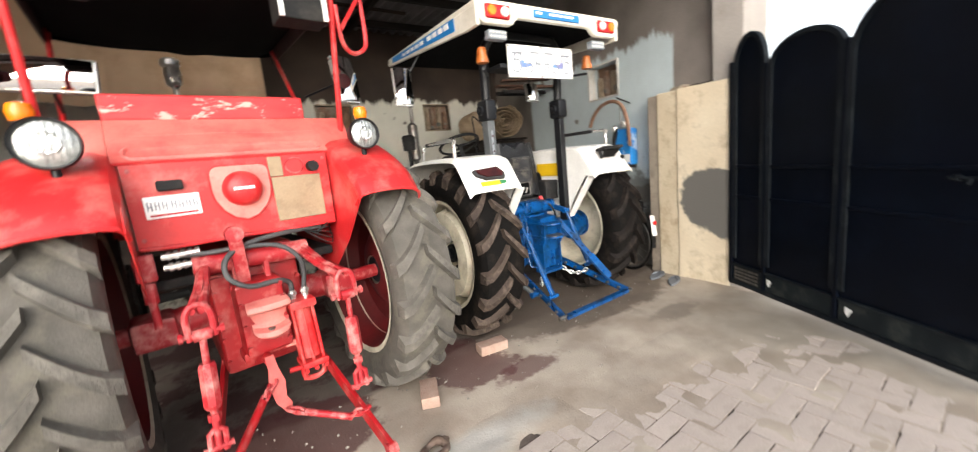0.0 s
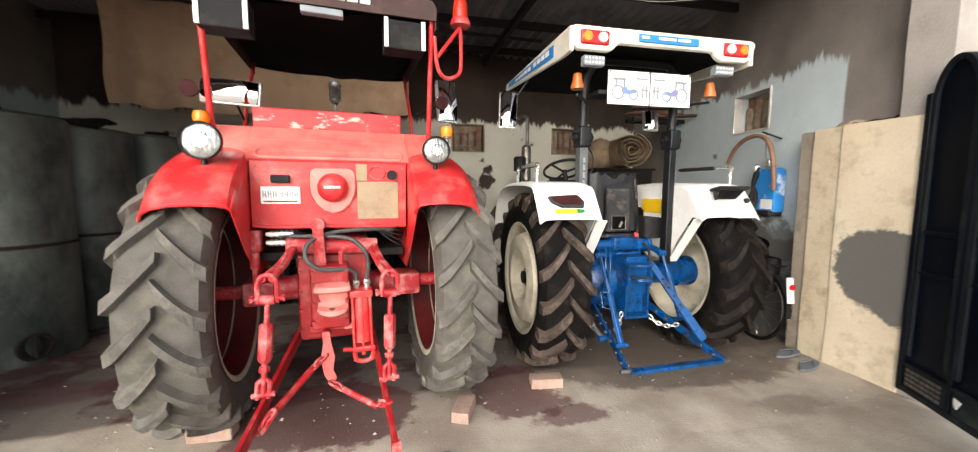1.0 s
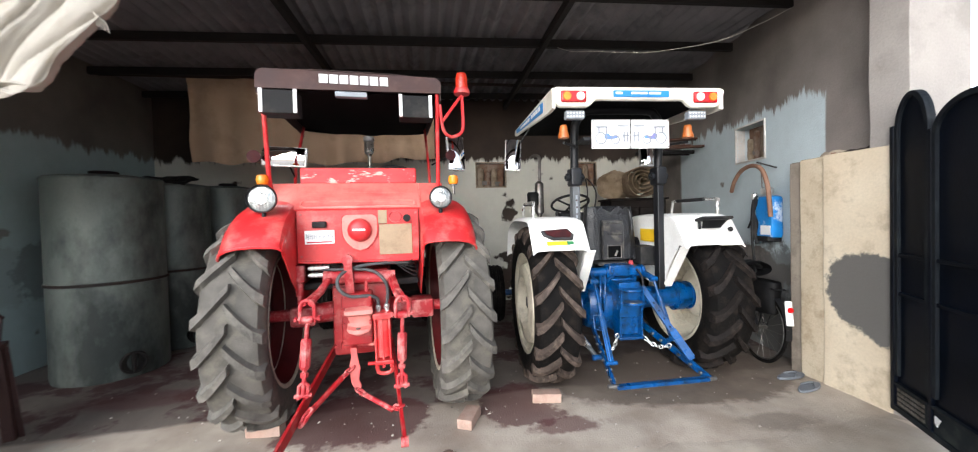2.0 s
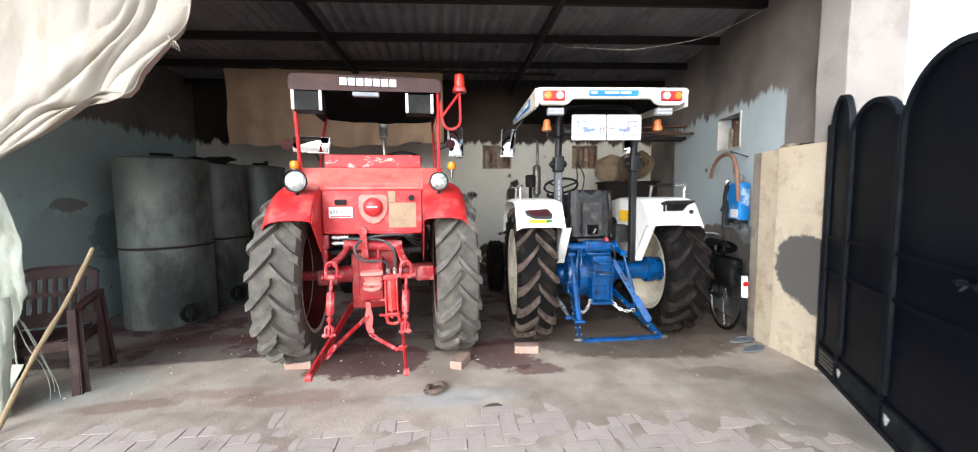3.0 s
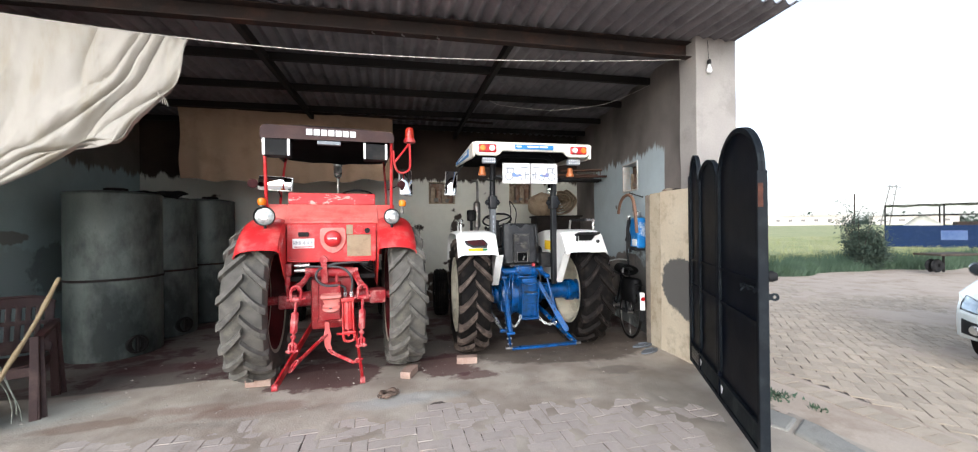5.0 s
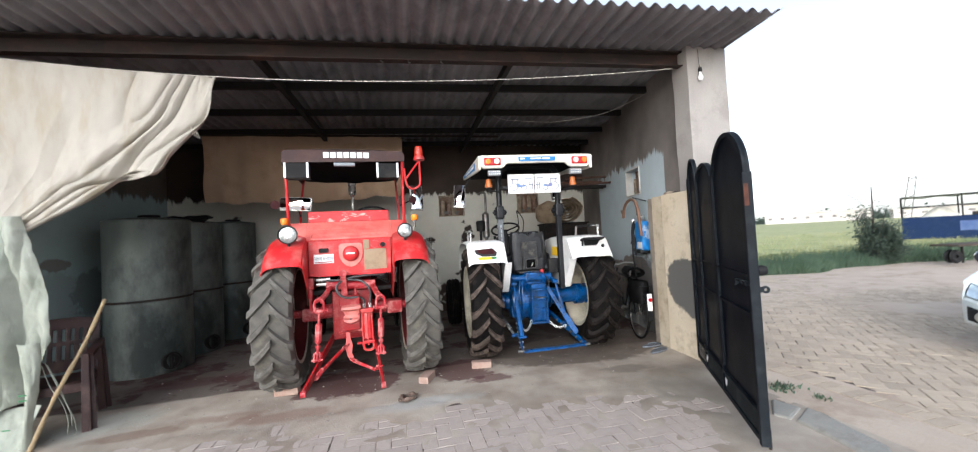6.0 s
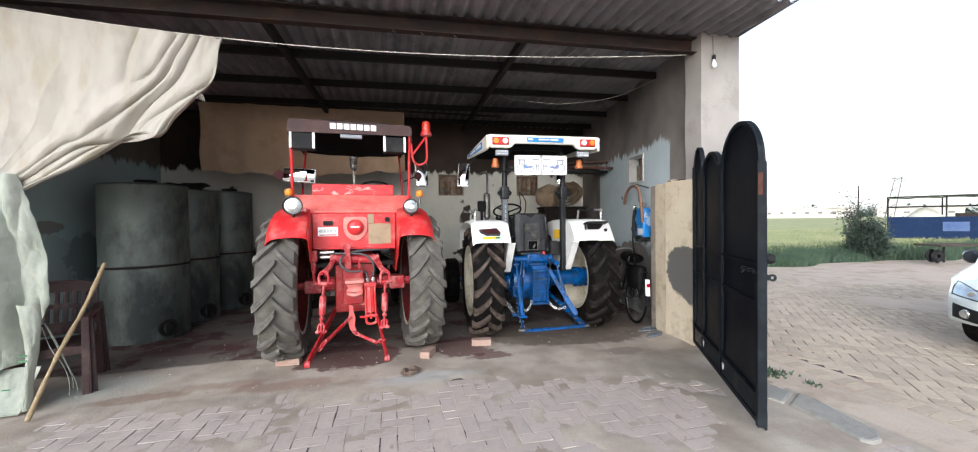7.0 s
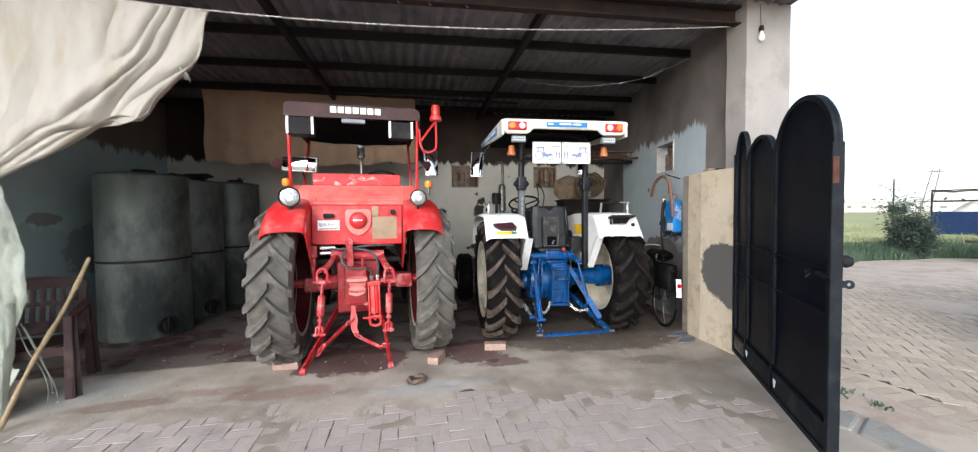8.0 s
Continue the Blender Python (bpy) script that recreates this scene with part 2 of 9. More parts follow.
GREY_PRINT = surface("grey_print", rgb("868c92"), rgb("767c82"), 9, 0.5, 0, 0.0)
PALE_BLUE_PRINT = surface("pale_blue_print", rgb("5f8fc4"), rgb("7a6f9a"), 9, 0.5, 0, 0.0)
YELLOW_PRINT = surface("yellow_print", rgb("e3b81f"), rgb("d9ae1a"), 9, 0.5, 0, 0.0)
GREEN_PRINT = surface("green_print", rgb("2a7a48"), rgb("236b3e"), 9, 0.5, 0, 0.0)
SHEET_BEIGE = surface("bare_sheet_patch", rgb("8f7b62"), rgb("9d8a70"), 8, 0.6, 0.1, 0.1, 90, rgb("6d5c48"), 9, 0.4)
PAVER = surface("dusty_grey_paver", rgb("ada199"), rgb("bcb0a6"), 3.5, 0.9, 0, 0.22, 80, rgb("8d8177"), 4.0, 0.5, vary=0.06)
PAVER_JOINED = surface("dusty_grey_pavers", rgb("ada199"), rgb("bcb0a6"), 3.5, 0.9, 0, 0.22, 80, rgb("8d8177"), 4.0, 0.5, vary=0.06, island=True)
BRICK_TAN = surface("tan_paving_brick", rgb("a99a87"), rgb("bbad9c"), 3.0, 0.9, 0, 0.4, 80, rgb("8f7d69"), 3.0, 0.5, vary=0.13)
BRICK_TAN_JOINED = surface("tan_paving_bricks", rgb("a99a87"), rgb("bbad9c"), 3.0, 0.9, 0, 0.4, 80, rgb("8f7d69"), 3.0, 0.5, vary=0.13, island=True)
SANDY = surface("sandy_soil", rgb("b3a292"), rgb("bfb0a0"), 1.5, 0.95, 0, 0.25, 60, rgb("94806c"), 2.0, 0.6)
SOIL = surface("dark_joint_soil", rgb("544a43"), rgb("6a5f57"), 4.0, 0.95, 0, 0.5, 80, rgb("3b322c"), 5.0, 0.5)
BRICK = surface("pale_red_brick", rgb("9c8072"), rgb("aa9083"), 14, 0.9, 0, 0.5, 90, rgb("9a8a7c"), 18, 0.5)
STAINED_CREAM = surface("stained_cream_limewash", rgb("b5a68e"), rgb("c3b7a0"), 3.5, 0.9, 0, 0.3, 60, rgb("8b7a60"), 6.0, 0.65)
GREY_PATCH = surface("grey_cement_patch", rgb("66625d"), rgb("77726c"), 5, 0.95, 0, 0.4, 70)
WHITE_PILLAR = surface("pale_grey_limewash", rgb("918b86"), rgb("a09a94"), 1.8, 0.88, 0, 0.3, 60, rgb("7b756f"), 2.6, 0.5)
# The two spots darken this wall low down, behind the bicycle.
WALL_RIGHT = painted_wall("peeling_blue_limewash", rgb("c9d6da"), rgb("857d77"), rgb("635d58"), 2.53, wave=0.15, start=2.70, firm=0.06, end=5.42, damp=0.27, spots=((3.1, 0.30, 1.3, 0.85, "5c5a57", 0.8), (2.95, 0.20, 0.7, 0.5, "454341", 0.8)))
WALL_BACK = painted_wall("peeling_green_limewash", rgb("dedcd0"), rgb("43372f"), rgb("2a231f"), 2.50)
WALL_LEFT = painted_wall("damp_turquoise_limewash", rgb("bdd0ce"), rgb("7d766d"), rgb("5e5851"), 2.50, low=0.28, damp=0.03, firm=0.06, spots=((4.10, 1.02, 0.55, 0.36, "a3acaa", 0.7), (4.84, 1.02, 0.40, 0.33, "7d8683", 0.75), (4.19, 1.455, 0.24, 0.08, "847c73", 0.8)))
ROOF = surface("grey_cement_sheet", rgb("858183"), rgb("726f72"), 2.0, 0.85, 0, 0.25, 60, rgb("47444a"), 2.4, 0.5)
IRON = surface("rusty_dark_iron", rgb("221b19"), rgb("30241f"), 4, 0.8, 0.2, 0.3, 90, rgb("54372a"), 5, 0.5)
BLACK_IRON = surface("blackened_iron", rgb("1a1716"), rgb("241f1d"), 5, 0.8, 0.2, 0.25, 90)
GATE = surface("black_gate_paint", rgb("040912"), rgb("070d19"), 3, 0.42, 0, 0.08, 60, rgb("121a26"), 4, 0.3, shine=0.13)
GATE_WORN = surface("scuffed_gate_paint", rgb("0b1016"), rgb("141a20"), 6, 0.6, 0, 0.15, 60, rgb("333a3b"), 7, 0.4, shine=0.2)
GATE_KICK = surface("muddy_gate_paint", rgb("161c20"), rgb("22282a"), 6, 0.7, 0, 0.2, 60, rgb("474a46"), 6, 0.45, shine=0.2)
DIRTY_CREAM = surface("dirty_cream_limewash", rgb("958a7c"), rgb("857a6e"), 2.5, 0.9, 0, 0.35, 60, rgb("6b6156"), 4.5, 0.7)
BURLAP = surface("jute_cloth", rgb("b1957a"), rgb("bea287"), 2.0, 0.95, 0, 0.35, 300, rgb("86694a"), 2.0, 0.5)
SACKCLOTH = surface("pale_sackcloth", rgb("ada79c"), rgb("9e988c"), 1.6, 0.92, 0, 0.5, 320, rgb("978a70"), 1.6, 0.5, stretch=(2.6, 2.6, 0.7))
SACK_PLASTIC = surface("woven_plastic_sack", rgb("a2a598"), rgb("8d9285"), 5, 0.6, 0, 0.5, 160, rgb("767c6c"), 7, 0.5, stretch=(1.6, 1.6, 0.7))
ZINC = surface("dull_galvanised_sheet", rgb("787f79"), rgb("616863"), 2.4, 0.55, 0.4, 0.2, 70, rgb("1d2425"), 1.5, 0.8, stretch=(1, 1, 0.5), dirt_cut=(0.44, 0.6))
BROWN_PLASTIC = surface("brown_plastic", rgb("38201e"), rgb("2c1817"), 6, 0.5, 0, 0.05, 90, rgb("7c625a"), 6, 0.3)
WOOD_STICK = surface("peeled_stick", rgb("a3906f"), rgb("927e5d"), 20, 0.7, 0, 0.3, 90, rgb("7b5a34"), 12, 0.4, stretch=(6, 6, 1))
DARK_WOOD = surface("sooty_wood", rgb("2b221d"), rgb("3a2d25"), 6, 0.85, 0, 0.3, 60, rgb("4a3a2d"), 4, 0.5)
ROLLED = surface("rolled_jute", rgb("b5a086"), rgb("9a866c"), 9, 0.95, 0, 0.9, 200, rgb("5d4a35"), 7, 0.45)
ROPE = surface("white_rope", rgb("cfcac0"), rgb("bdb8ad"), 30, 0.9, 0, 0.2, 200)
CONCRETE_SLAB = surface("grey_cement_slab", rgb("8b8983"), rgb("98958d"), 2.5, 0.9, 0, 0.6, 60, rgb("726c63"), 4, 0.6)
CROP = surface("wheat_leaves", rgb("939966"), rgb("aba778"), 0.5, 0.85, 0, 0.2, 20, rgb("75834a"), 0.8, 0.5)
WEED = surface("green_weeds", rgb("485c49"), rgb("5c7058"), 2.0, 0.8, 0, 0.2, 60, rgb("2f4a26"), 3.0, 0.5)
LEAF = surface("shrub_leaves", rgb("3c4a3c"), rgb("2f3d33"), 3.0, 0.75, 0, 0.2, 60, rgb("5d5f48"), 4, 0.4)
SHED_GREEN_BLUE = surface("trailer_blue_paint", rgb("1d2f4f"), rgb("182946"), 3, 0.6, 0, 0.1, 40, rgb("33425e"), 3, 0.4, shine=0.1)
CAR_PAINT = surface("white_car_paint", rgb("e4ecec"), rgb("dfe8e9"), 3, 0.2, 0, 0.0, 40, coat=0.8)
# Window grey is lifted to paint in the haze of distance.
FAR_HAZED_WINDOW = surface("far_hazed_window", rgb("77726f"), rgb("827d7a"), 0.2, 0.6, 0, 0.0)
FAR_WALL = surface("far_plaster", rgb("d2cbc4"), rgb("c4bcb3"), 0.05, 0.9, 0, 0.1, 2)
CAR_LAMP = surface("bluish_lamp_glass", rgb("a9b9c6"), rgb("c9d6de"), 14, 0.12, 0.5, 0.1, 60)
CAR_GLASS = glassy("dark_glass", (0.03, 0.035, 0.04, 1), 0.05)
SPRAY_BLUE = surface("blue_plastic_tank", rgb("2a86cf"), rgb("1f72bd"), 6, 0.35, 0, 0.15, 60, rgb("d6e0e6"), 6, 0.75, dirt_cut=(0.52, 0.6))
BROWN_HOSE = surface("brown_hose", rgb("7a5a48"), rgb("8c6a56"), 12, 0.7, 0, 0.1)
SLIPPER = surface("grey_rubber_slipper", rgb("6a6f76"), rgb("6b6f75"), 12, 0.8, 0, 0.1)
DIM_RED = surface("dull_red_lens", rgb("431a1b"), rgb("31181a"), 12, 0.6, 0, 0.05, 150, shine=0.15)
GREY_PAINT = surface("worn_grey_paint", rgb("55585a"), rgb("484b4d"), 7, 0.5, 0, 0.1, 60, rgb("2a2a2a"), 9, 0.6)
CORNER_DARK_WOOD = surface("corner_dark_wood", rgb("171311"), rgb("201a17"), 6, 0.85, 0, 0.3, 60, rgb("2e2620"), 4, 0.5, shine=0.2)
# Darker copy of the muddy tread, with the right wheel's shade in its colour.
LUG_SHADED = surface("shaded_tread_rubber", rgb("1f1b19"), rgb("151211"), 9, 0.75, 0, 0.4, 120, rgb("473d37"), 11, 0.4, shine=0.15)
RUST = surface("orange_rust", rgb("532e20"), rgb("3f2419"), 14, 0.85, 0, 0.3)
FADED_BLUE = surface("faded_blue_marking", rgb("5d6f92"), rgb("4d6088"), 5, 0.6, 0, 0.05, shine=0.1)
LIME_RIM = surface("white_limed_plaster", rgb("cfcdc8"), rgb("bdbab4"), 4, 0.9, 0, 0.3, 60, rgb("908a82"), 6, 0.5)
TAN_RIM = surface("tan_plaster_rim", rgb("a89a84"), rgb("948671"), 6, 0.9, 0, 0.4, 60, rgb("6a5a48"), 8, 0.5)
PALE_STUB = surface("pale_dusty_brick", rgb("9a8b78"), rgb("85745f"), 9, 0.95, 0, 0.5, 60, rgb("5a4a3c"), 9, 0.5)
MUD_BRICKWORK = surface("exposed_brown_brickwork", rgb("6d5343"), rgb("83654f"), 14, 0.95, 0, 0.6, 60, rgb("a39a90"), 5, 0.5)


# ---- mesh helpers ----
def part(name, bm, material, parent=None, label="", smooth=False, solid=0.0, bevel=0.0):
    """Links a bmesh as one mesh object, under a thing or a part if one is given."""
    me = bpy.data.meshes.new(name)
    bmesh.ops.recalc_face_normals(bm, faces=bm.faces)
    bm.to_mesh(me)
    bm.free()
    me.materials.append(material)
    if smooth:
        for p in me.polygons:
            p.use_smooth = True
    ob = new(name, me)
    if solid:
        md = ob.modifiers.new("thickness", "SOLIDIFY")
        md.thickness, md.offset = solid, 0.0
    if bevel:
        md = ob.modifiers.new("edges", "BEVEL")
        md.width, md.segments, md.limit_method = bevel, 2, "ANGLE"
    if smooth:
        md = ob.modifiers.new("normals", "WEIGHTED_NORMAL")
        md.keep_sharp = True
        me.set_sharp_from_angle(angle=radians(38))
    if parent:
        ob.parent = parent
    if label:
        tagged(ob, label)
    return ob


def thing(name, label, category, at=None, group="", kind=""):
    """An Empty at the base of a thing that has parts."""
    ob = new(name)
    ob.empty_display_size = 0.1
    if at is not None:
        ob.matrix_basis = at
    return tagged(ob, label, category, group, kind)


def B():
    return bmesh.new()


def bx(bm, lo, hi, bev=0.0, m=None, seg=2):
    """A box from corner lo to corner hi, its edges rounded by bev, turned by m."""
    c = [(a + b) / 2 for a, b in zip(lo, hi)]
    s = [abs(b - a) for a, b in zip(lo, hi)]
    vs = bmesh.ops.create_cube(bm, size=1.0, matrix=Matrix.Translation(c) @ Matrix.Diagonal((*s, 1)))["verts"]
    if bev:
        es = list({e for v in vs for e in v.link_edges})
        r = bmesh.ops.bevel(bm, geom=es, offset=bev, segments=seg, affect="EDGES", profile=0.5)
        vs = list({v for f in r["faces"] for v in f.verts} | {v for v in vs if v.is_valid})
    if m is not None:
        bmesh.ops.transform(bm, matrix=m, verts=vs)
    return bm


def rod(bm, a, b, r, r2=None, n=12):
    """A round bar from a to b."""
    a, b = Vector(a), Vector(b)
    d = b - a
    m = Matrix.Translation((a + b) / 2) @ d.to_track_quat("Z", "Y").to_matrix().to_4x4()
    bmesh.ops.create_cone(bm, cap_ends=True, segments=n, radius1=r, radius2=r if r2 is None else r2, depth=d.length, matrix=m)
    return bm


def flat_bar(bm, a, b, w, t, up=(0, 0, 1), bev=0.003):
    """A flat bar from a to b, w wide across and t thick."""
    a, b = Vector(a), Vector(b)
    d = (b - a).normalized()
    side = d.cross(Vector(up)).normalized()
    top = side.cross(d).normalized()
    m = Matrix((side, d, top)).transposed().to_4x4()
    m.translation = (a + b) / 2
    length = (b - a).length
    return bx(bm, (-t / 2, -length / 2, -w / 2), (t / 2, length / 2, w / 2), bev, m)


def sweep(bm, pts, r, n=8, closed=False):
    """A tube along the points."""
    pts = [Vector(p) for p in pts]
    rings, count = [], len(pts)
    prev = None
    for i, p in enumerate(pts):
        if closed:
            d = pts[(i + 1) % count] - pts[i - 1]
        else:
            d = pts[min(i + 1, count - 1)] - pts[max(i - 1, 0)]
        d.normalize()
        if prev is None:
            side = d.orthogonal().normalized()
        else:
            side = (prev - d * prev.dot(d)).normalized()
        prev = side
        other = d.cross(side)
        rr = r(i / (count - 1)) if callable(r) else r
        rings.append([bm.verts.new(p + rr * (math.cos(2 * math.pi * j / n) * side + math.sin(2 * math.pi * j / n) * other)) for j in range(n)])
    for i in range(count if closed else count - 1):
        a, b = rings[i], rings[(i + 1) % count]
        for j in range(n):
            bm.faces.new((a[j], a[(j + 1) % n], b[(j + 1) % n], b[j]))
    if not closed:
        bm.faces.new(rings[0][::-1])
        bm.faces.new(rings[-1])
    return bm


def smooth_path(pts, per=6):
    """Catmull-Rom points through the given ones."""
    pts = [Vector(p) for p in pts]
    out = []
    for i in range(len(pts) - 1):
        p0, p1, p2, p3 = pts[max(i - 1, 0)], pts[i], pts[i + 1], pts[min(i + 2, len(pts) - 1)]
        for s in range(per):
            t = s / per
            out.append(0.5 * (2 * p1 + (p2 - p0) * t + (2 * p0 - 5 * p1 + 4 * p2 - p3) * t * t + (3 * p1 - p0 - 3 * p2 + p3) * t ** 3))
    return out + [pts[-1]]


def lathe(bm, prof, m=None, n=32, closed=False):
    """Turns the profile of (radius, height) round z, then moves it by m."""
    rings = []
    m = m or Matrix.Identity(4)
    for r, h in prof:
        if r < 1e-5:
            rings.append([bm.verts.new(m @ Vector((0, 0, h)))])
        else:
            rings.append([bm.verts.new(m @ Vector((r * math.cos(2 * math.pi * j / n), r * math.sin(2 * math.pi * j / n), h))) for j in range(n)])
    pairs = list(zip(rings, rings[1:])) + ([(rings[-1], rings[0])] if closed else [])
    for a, b in pairs:
        for j in range(n):
            k = (j + 1) % n
            if len(a) == 1 and len(b) == 1:
                continue
            if len(a) == 1:
                bm.faces.new((a[0], b[k], b[j]))
            elif len(b) == 1:
                bm.faces.new((a[j], a[k], b[0]))
            else:
                bm.faces.new((a[j], a[k], b[k], b[j]))
    return bm


def slab(bm, outline, depth, m):
    """The outline in the plane z = 0, given a thickness along z, moved by m."""
    front = [bm.verts.new(m @ Vector((x, y, depth / 2))) for x, y in outline]
    back = [bm.verts.new(m @ Vector((x, y, -depth / 2))) for x, y in outline]
    bm.faces.new(front)
    bm.faces.new(back[::-1])
    k = len(outline)
    for i in range(k):
        bm.faces.new((front[i], back[i], back[(i + 1) % k], front[(i + 1) % k]))
    return bm


def sheet(bm, nu, nv, f):
    """A surface of nu by nv cells, f(u, v) giving its points."""
    g = [[bm.verts.new(f(i / nu, j / nv)) for j in range(nv + 1)] for i in range(nu + 1)]
    for i in range(nu):
        for j in range(nv):
            bm.faces.new((g[i][j], g[i + 1][j], g[i + 1][j + 1], g[i][j + 1]))
    return bm


def arc(cx, cy, r, a0, a1, n):
    return [(cx + r * math.cos(radians(a0 + (a1 - a0) * i / n)), cy + r * math.sin(radians(a0 + (a1 - a0) * i / n))) for i in range(n + 1)]


UPRIGHT = pose(0, 0, 0, 90, 0, 0)          # the slab's x, y become x, z; its thickness runs along y
SIDEWAYS = pose(0, 0, 0, 90, 0, 90)        # the slab's x, y become y, z; its thickness runs along x
ALONG_X = pose(0, 0, 0, 0, 90, 0)          # a lathe's axis runs along x

# ---- the place: ground, floor, walls, roof ----
def fronted(x, y):
    """The shed's front runs a little askew: y at x for a line that passes y at the pillar."""
    return y - 0.055 * (x - 4.6)


ground = part("ground", sheet(B(), 8, 8, lambda u, v: Vector((-1500 + 3000 * u, -1500 + 3000 * v, -0.07))), SANDY)
tagged(ground, "sandy brown open ground reaching the horizon", "ground", kind="structure")


def zoned_floor():
    """Trodden dark floor under the roof, with red stains, that turns into pale cement dust towards the yard."""
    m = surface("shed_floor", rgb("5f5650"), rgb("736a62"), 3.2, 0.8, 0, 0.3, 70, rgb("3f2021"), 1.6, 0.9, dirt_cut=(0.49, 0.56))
    n, k = m.node_tree.nodes, m.node_tree.links
    b = n["Principled BSDF"]
    inner = b.inputs["Base Color"].links[0].from_socket
    at = n.new("ShaderNodeTexCoord")
    sep = n.new("ShaderNodeSeparateXYZ")
    k.new(at.outputs["Object"], sep.inputs["Vector"])
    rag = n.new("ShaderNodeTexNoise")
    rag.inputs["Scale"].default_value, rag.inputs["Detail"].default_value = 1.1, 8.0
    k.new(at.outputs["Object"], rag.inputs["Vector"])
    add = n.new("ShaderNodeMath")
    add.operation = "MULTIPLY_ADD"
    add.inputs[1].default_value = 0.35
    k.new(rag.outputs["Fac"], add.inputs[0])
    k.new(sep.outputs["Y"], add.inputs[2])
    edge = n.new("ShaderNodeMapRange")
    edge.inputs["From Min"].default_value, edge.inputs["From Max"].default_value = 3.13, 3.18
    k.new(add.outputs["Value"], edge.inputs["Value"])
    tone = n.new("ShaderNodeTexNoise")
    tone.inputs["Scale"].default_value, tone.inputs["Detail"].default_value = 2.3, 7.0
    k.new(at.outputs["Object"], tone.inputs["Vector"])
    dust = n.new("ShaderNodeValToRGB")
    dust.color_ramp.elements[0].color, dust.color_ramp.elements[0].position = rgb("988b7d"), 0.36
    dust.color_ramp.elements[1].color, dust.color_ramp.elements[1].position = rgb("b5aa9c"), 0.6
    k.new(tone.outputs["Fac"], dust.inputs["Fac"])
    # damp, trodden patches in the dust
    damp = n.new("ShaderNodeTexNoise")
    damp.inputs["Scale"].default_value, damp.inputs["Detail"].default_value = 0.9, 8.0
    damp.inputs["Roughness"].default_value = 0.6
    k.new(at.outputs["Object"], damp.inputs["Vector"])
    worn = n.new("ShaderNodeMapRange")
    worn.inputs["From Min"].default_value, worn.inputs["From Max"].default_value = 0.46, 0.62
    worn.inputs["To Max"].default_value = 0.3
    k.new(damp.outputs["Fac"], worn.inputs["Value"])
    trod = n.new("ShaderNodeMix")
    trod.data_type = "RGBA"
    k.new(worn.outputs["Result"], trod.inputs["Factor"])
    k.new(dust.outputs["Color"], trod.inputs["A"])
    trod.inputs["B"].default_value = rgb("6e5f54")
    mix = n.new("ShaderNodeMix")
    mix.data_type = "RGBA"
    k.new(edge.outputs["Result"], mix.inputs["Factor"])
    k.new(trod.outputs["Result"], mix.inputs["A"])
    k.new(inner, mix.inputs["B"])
    # spills with ragged edges: red dye, damp and cement; two patches paint shade
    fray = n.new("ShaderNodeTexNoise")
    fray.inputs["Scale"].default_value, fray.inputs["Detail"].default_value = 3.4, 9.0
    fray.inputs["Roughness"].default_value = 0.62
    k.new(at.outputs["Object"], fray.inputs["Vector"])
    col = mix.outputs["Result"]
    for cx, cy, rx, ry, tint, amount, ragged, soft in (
            # first tuple: dark patch that paints in the shade under the blue tractor
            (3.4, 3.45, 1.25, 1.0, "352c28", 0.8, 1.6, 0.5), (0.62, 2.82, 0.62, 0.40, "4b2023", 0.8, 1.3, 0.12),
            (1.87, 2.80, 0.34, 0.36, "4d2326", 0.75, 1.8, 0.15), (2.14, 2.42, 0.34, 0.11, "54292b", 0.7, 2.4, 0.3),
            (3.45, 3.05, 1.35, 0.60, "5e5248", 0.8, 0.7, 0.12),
            # first tuple: shade at the gate foot, painted as a grey patch
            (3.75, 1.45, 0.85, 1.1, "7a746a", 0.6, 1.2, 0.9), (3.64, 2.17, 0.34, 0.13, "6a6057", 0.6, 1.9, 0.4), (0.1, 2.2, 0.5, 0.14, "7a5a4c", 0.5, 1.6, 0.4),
            (1.4, 2.06, 0.6, 0.16, "b4b5b2", 0.6, 1.4, 0.5),
            (-1.45, 2.55, 0.5, 0.34, "aeb0a6", 0.65, 1.2, 0.5), (-1.0, 2.24, 0.4, 0.10, "755c4c", 0.55, 1.6, 0.3),
            (-0.35, 2.33, 0.4, 0.10, "85695a", 0.5, 1.6, 0.4), (-1.2, 3.55, 0.8, 0.24, "4f2c2c", 0.65, 1.4, 0.4)):
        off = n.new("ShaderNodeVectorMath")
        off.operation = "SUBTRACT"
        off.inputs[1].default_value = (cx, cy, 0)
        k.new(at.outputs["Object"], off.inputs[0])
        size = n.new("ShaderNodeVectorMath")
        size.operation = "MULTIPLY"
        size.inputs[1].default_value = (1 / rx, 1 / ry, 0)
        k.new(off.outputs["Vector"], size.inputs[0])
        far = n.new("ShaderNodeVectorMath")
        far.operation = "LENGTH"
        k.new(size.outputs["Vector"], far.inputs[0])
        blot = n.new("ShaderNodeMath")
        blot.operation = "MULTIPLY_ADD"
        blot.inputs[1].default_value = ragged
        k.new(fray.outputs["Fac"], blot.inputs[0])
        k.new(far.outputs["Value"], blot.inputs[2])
        spill_shade = n.new("ShaderNodeMapRange")
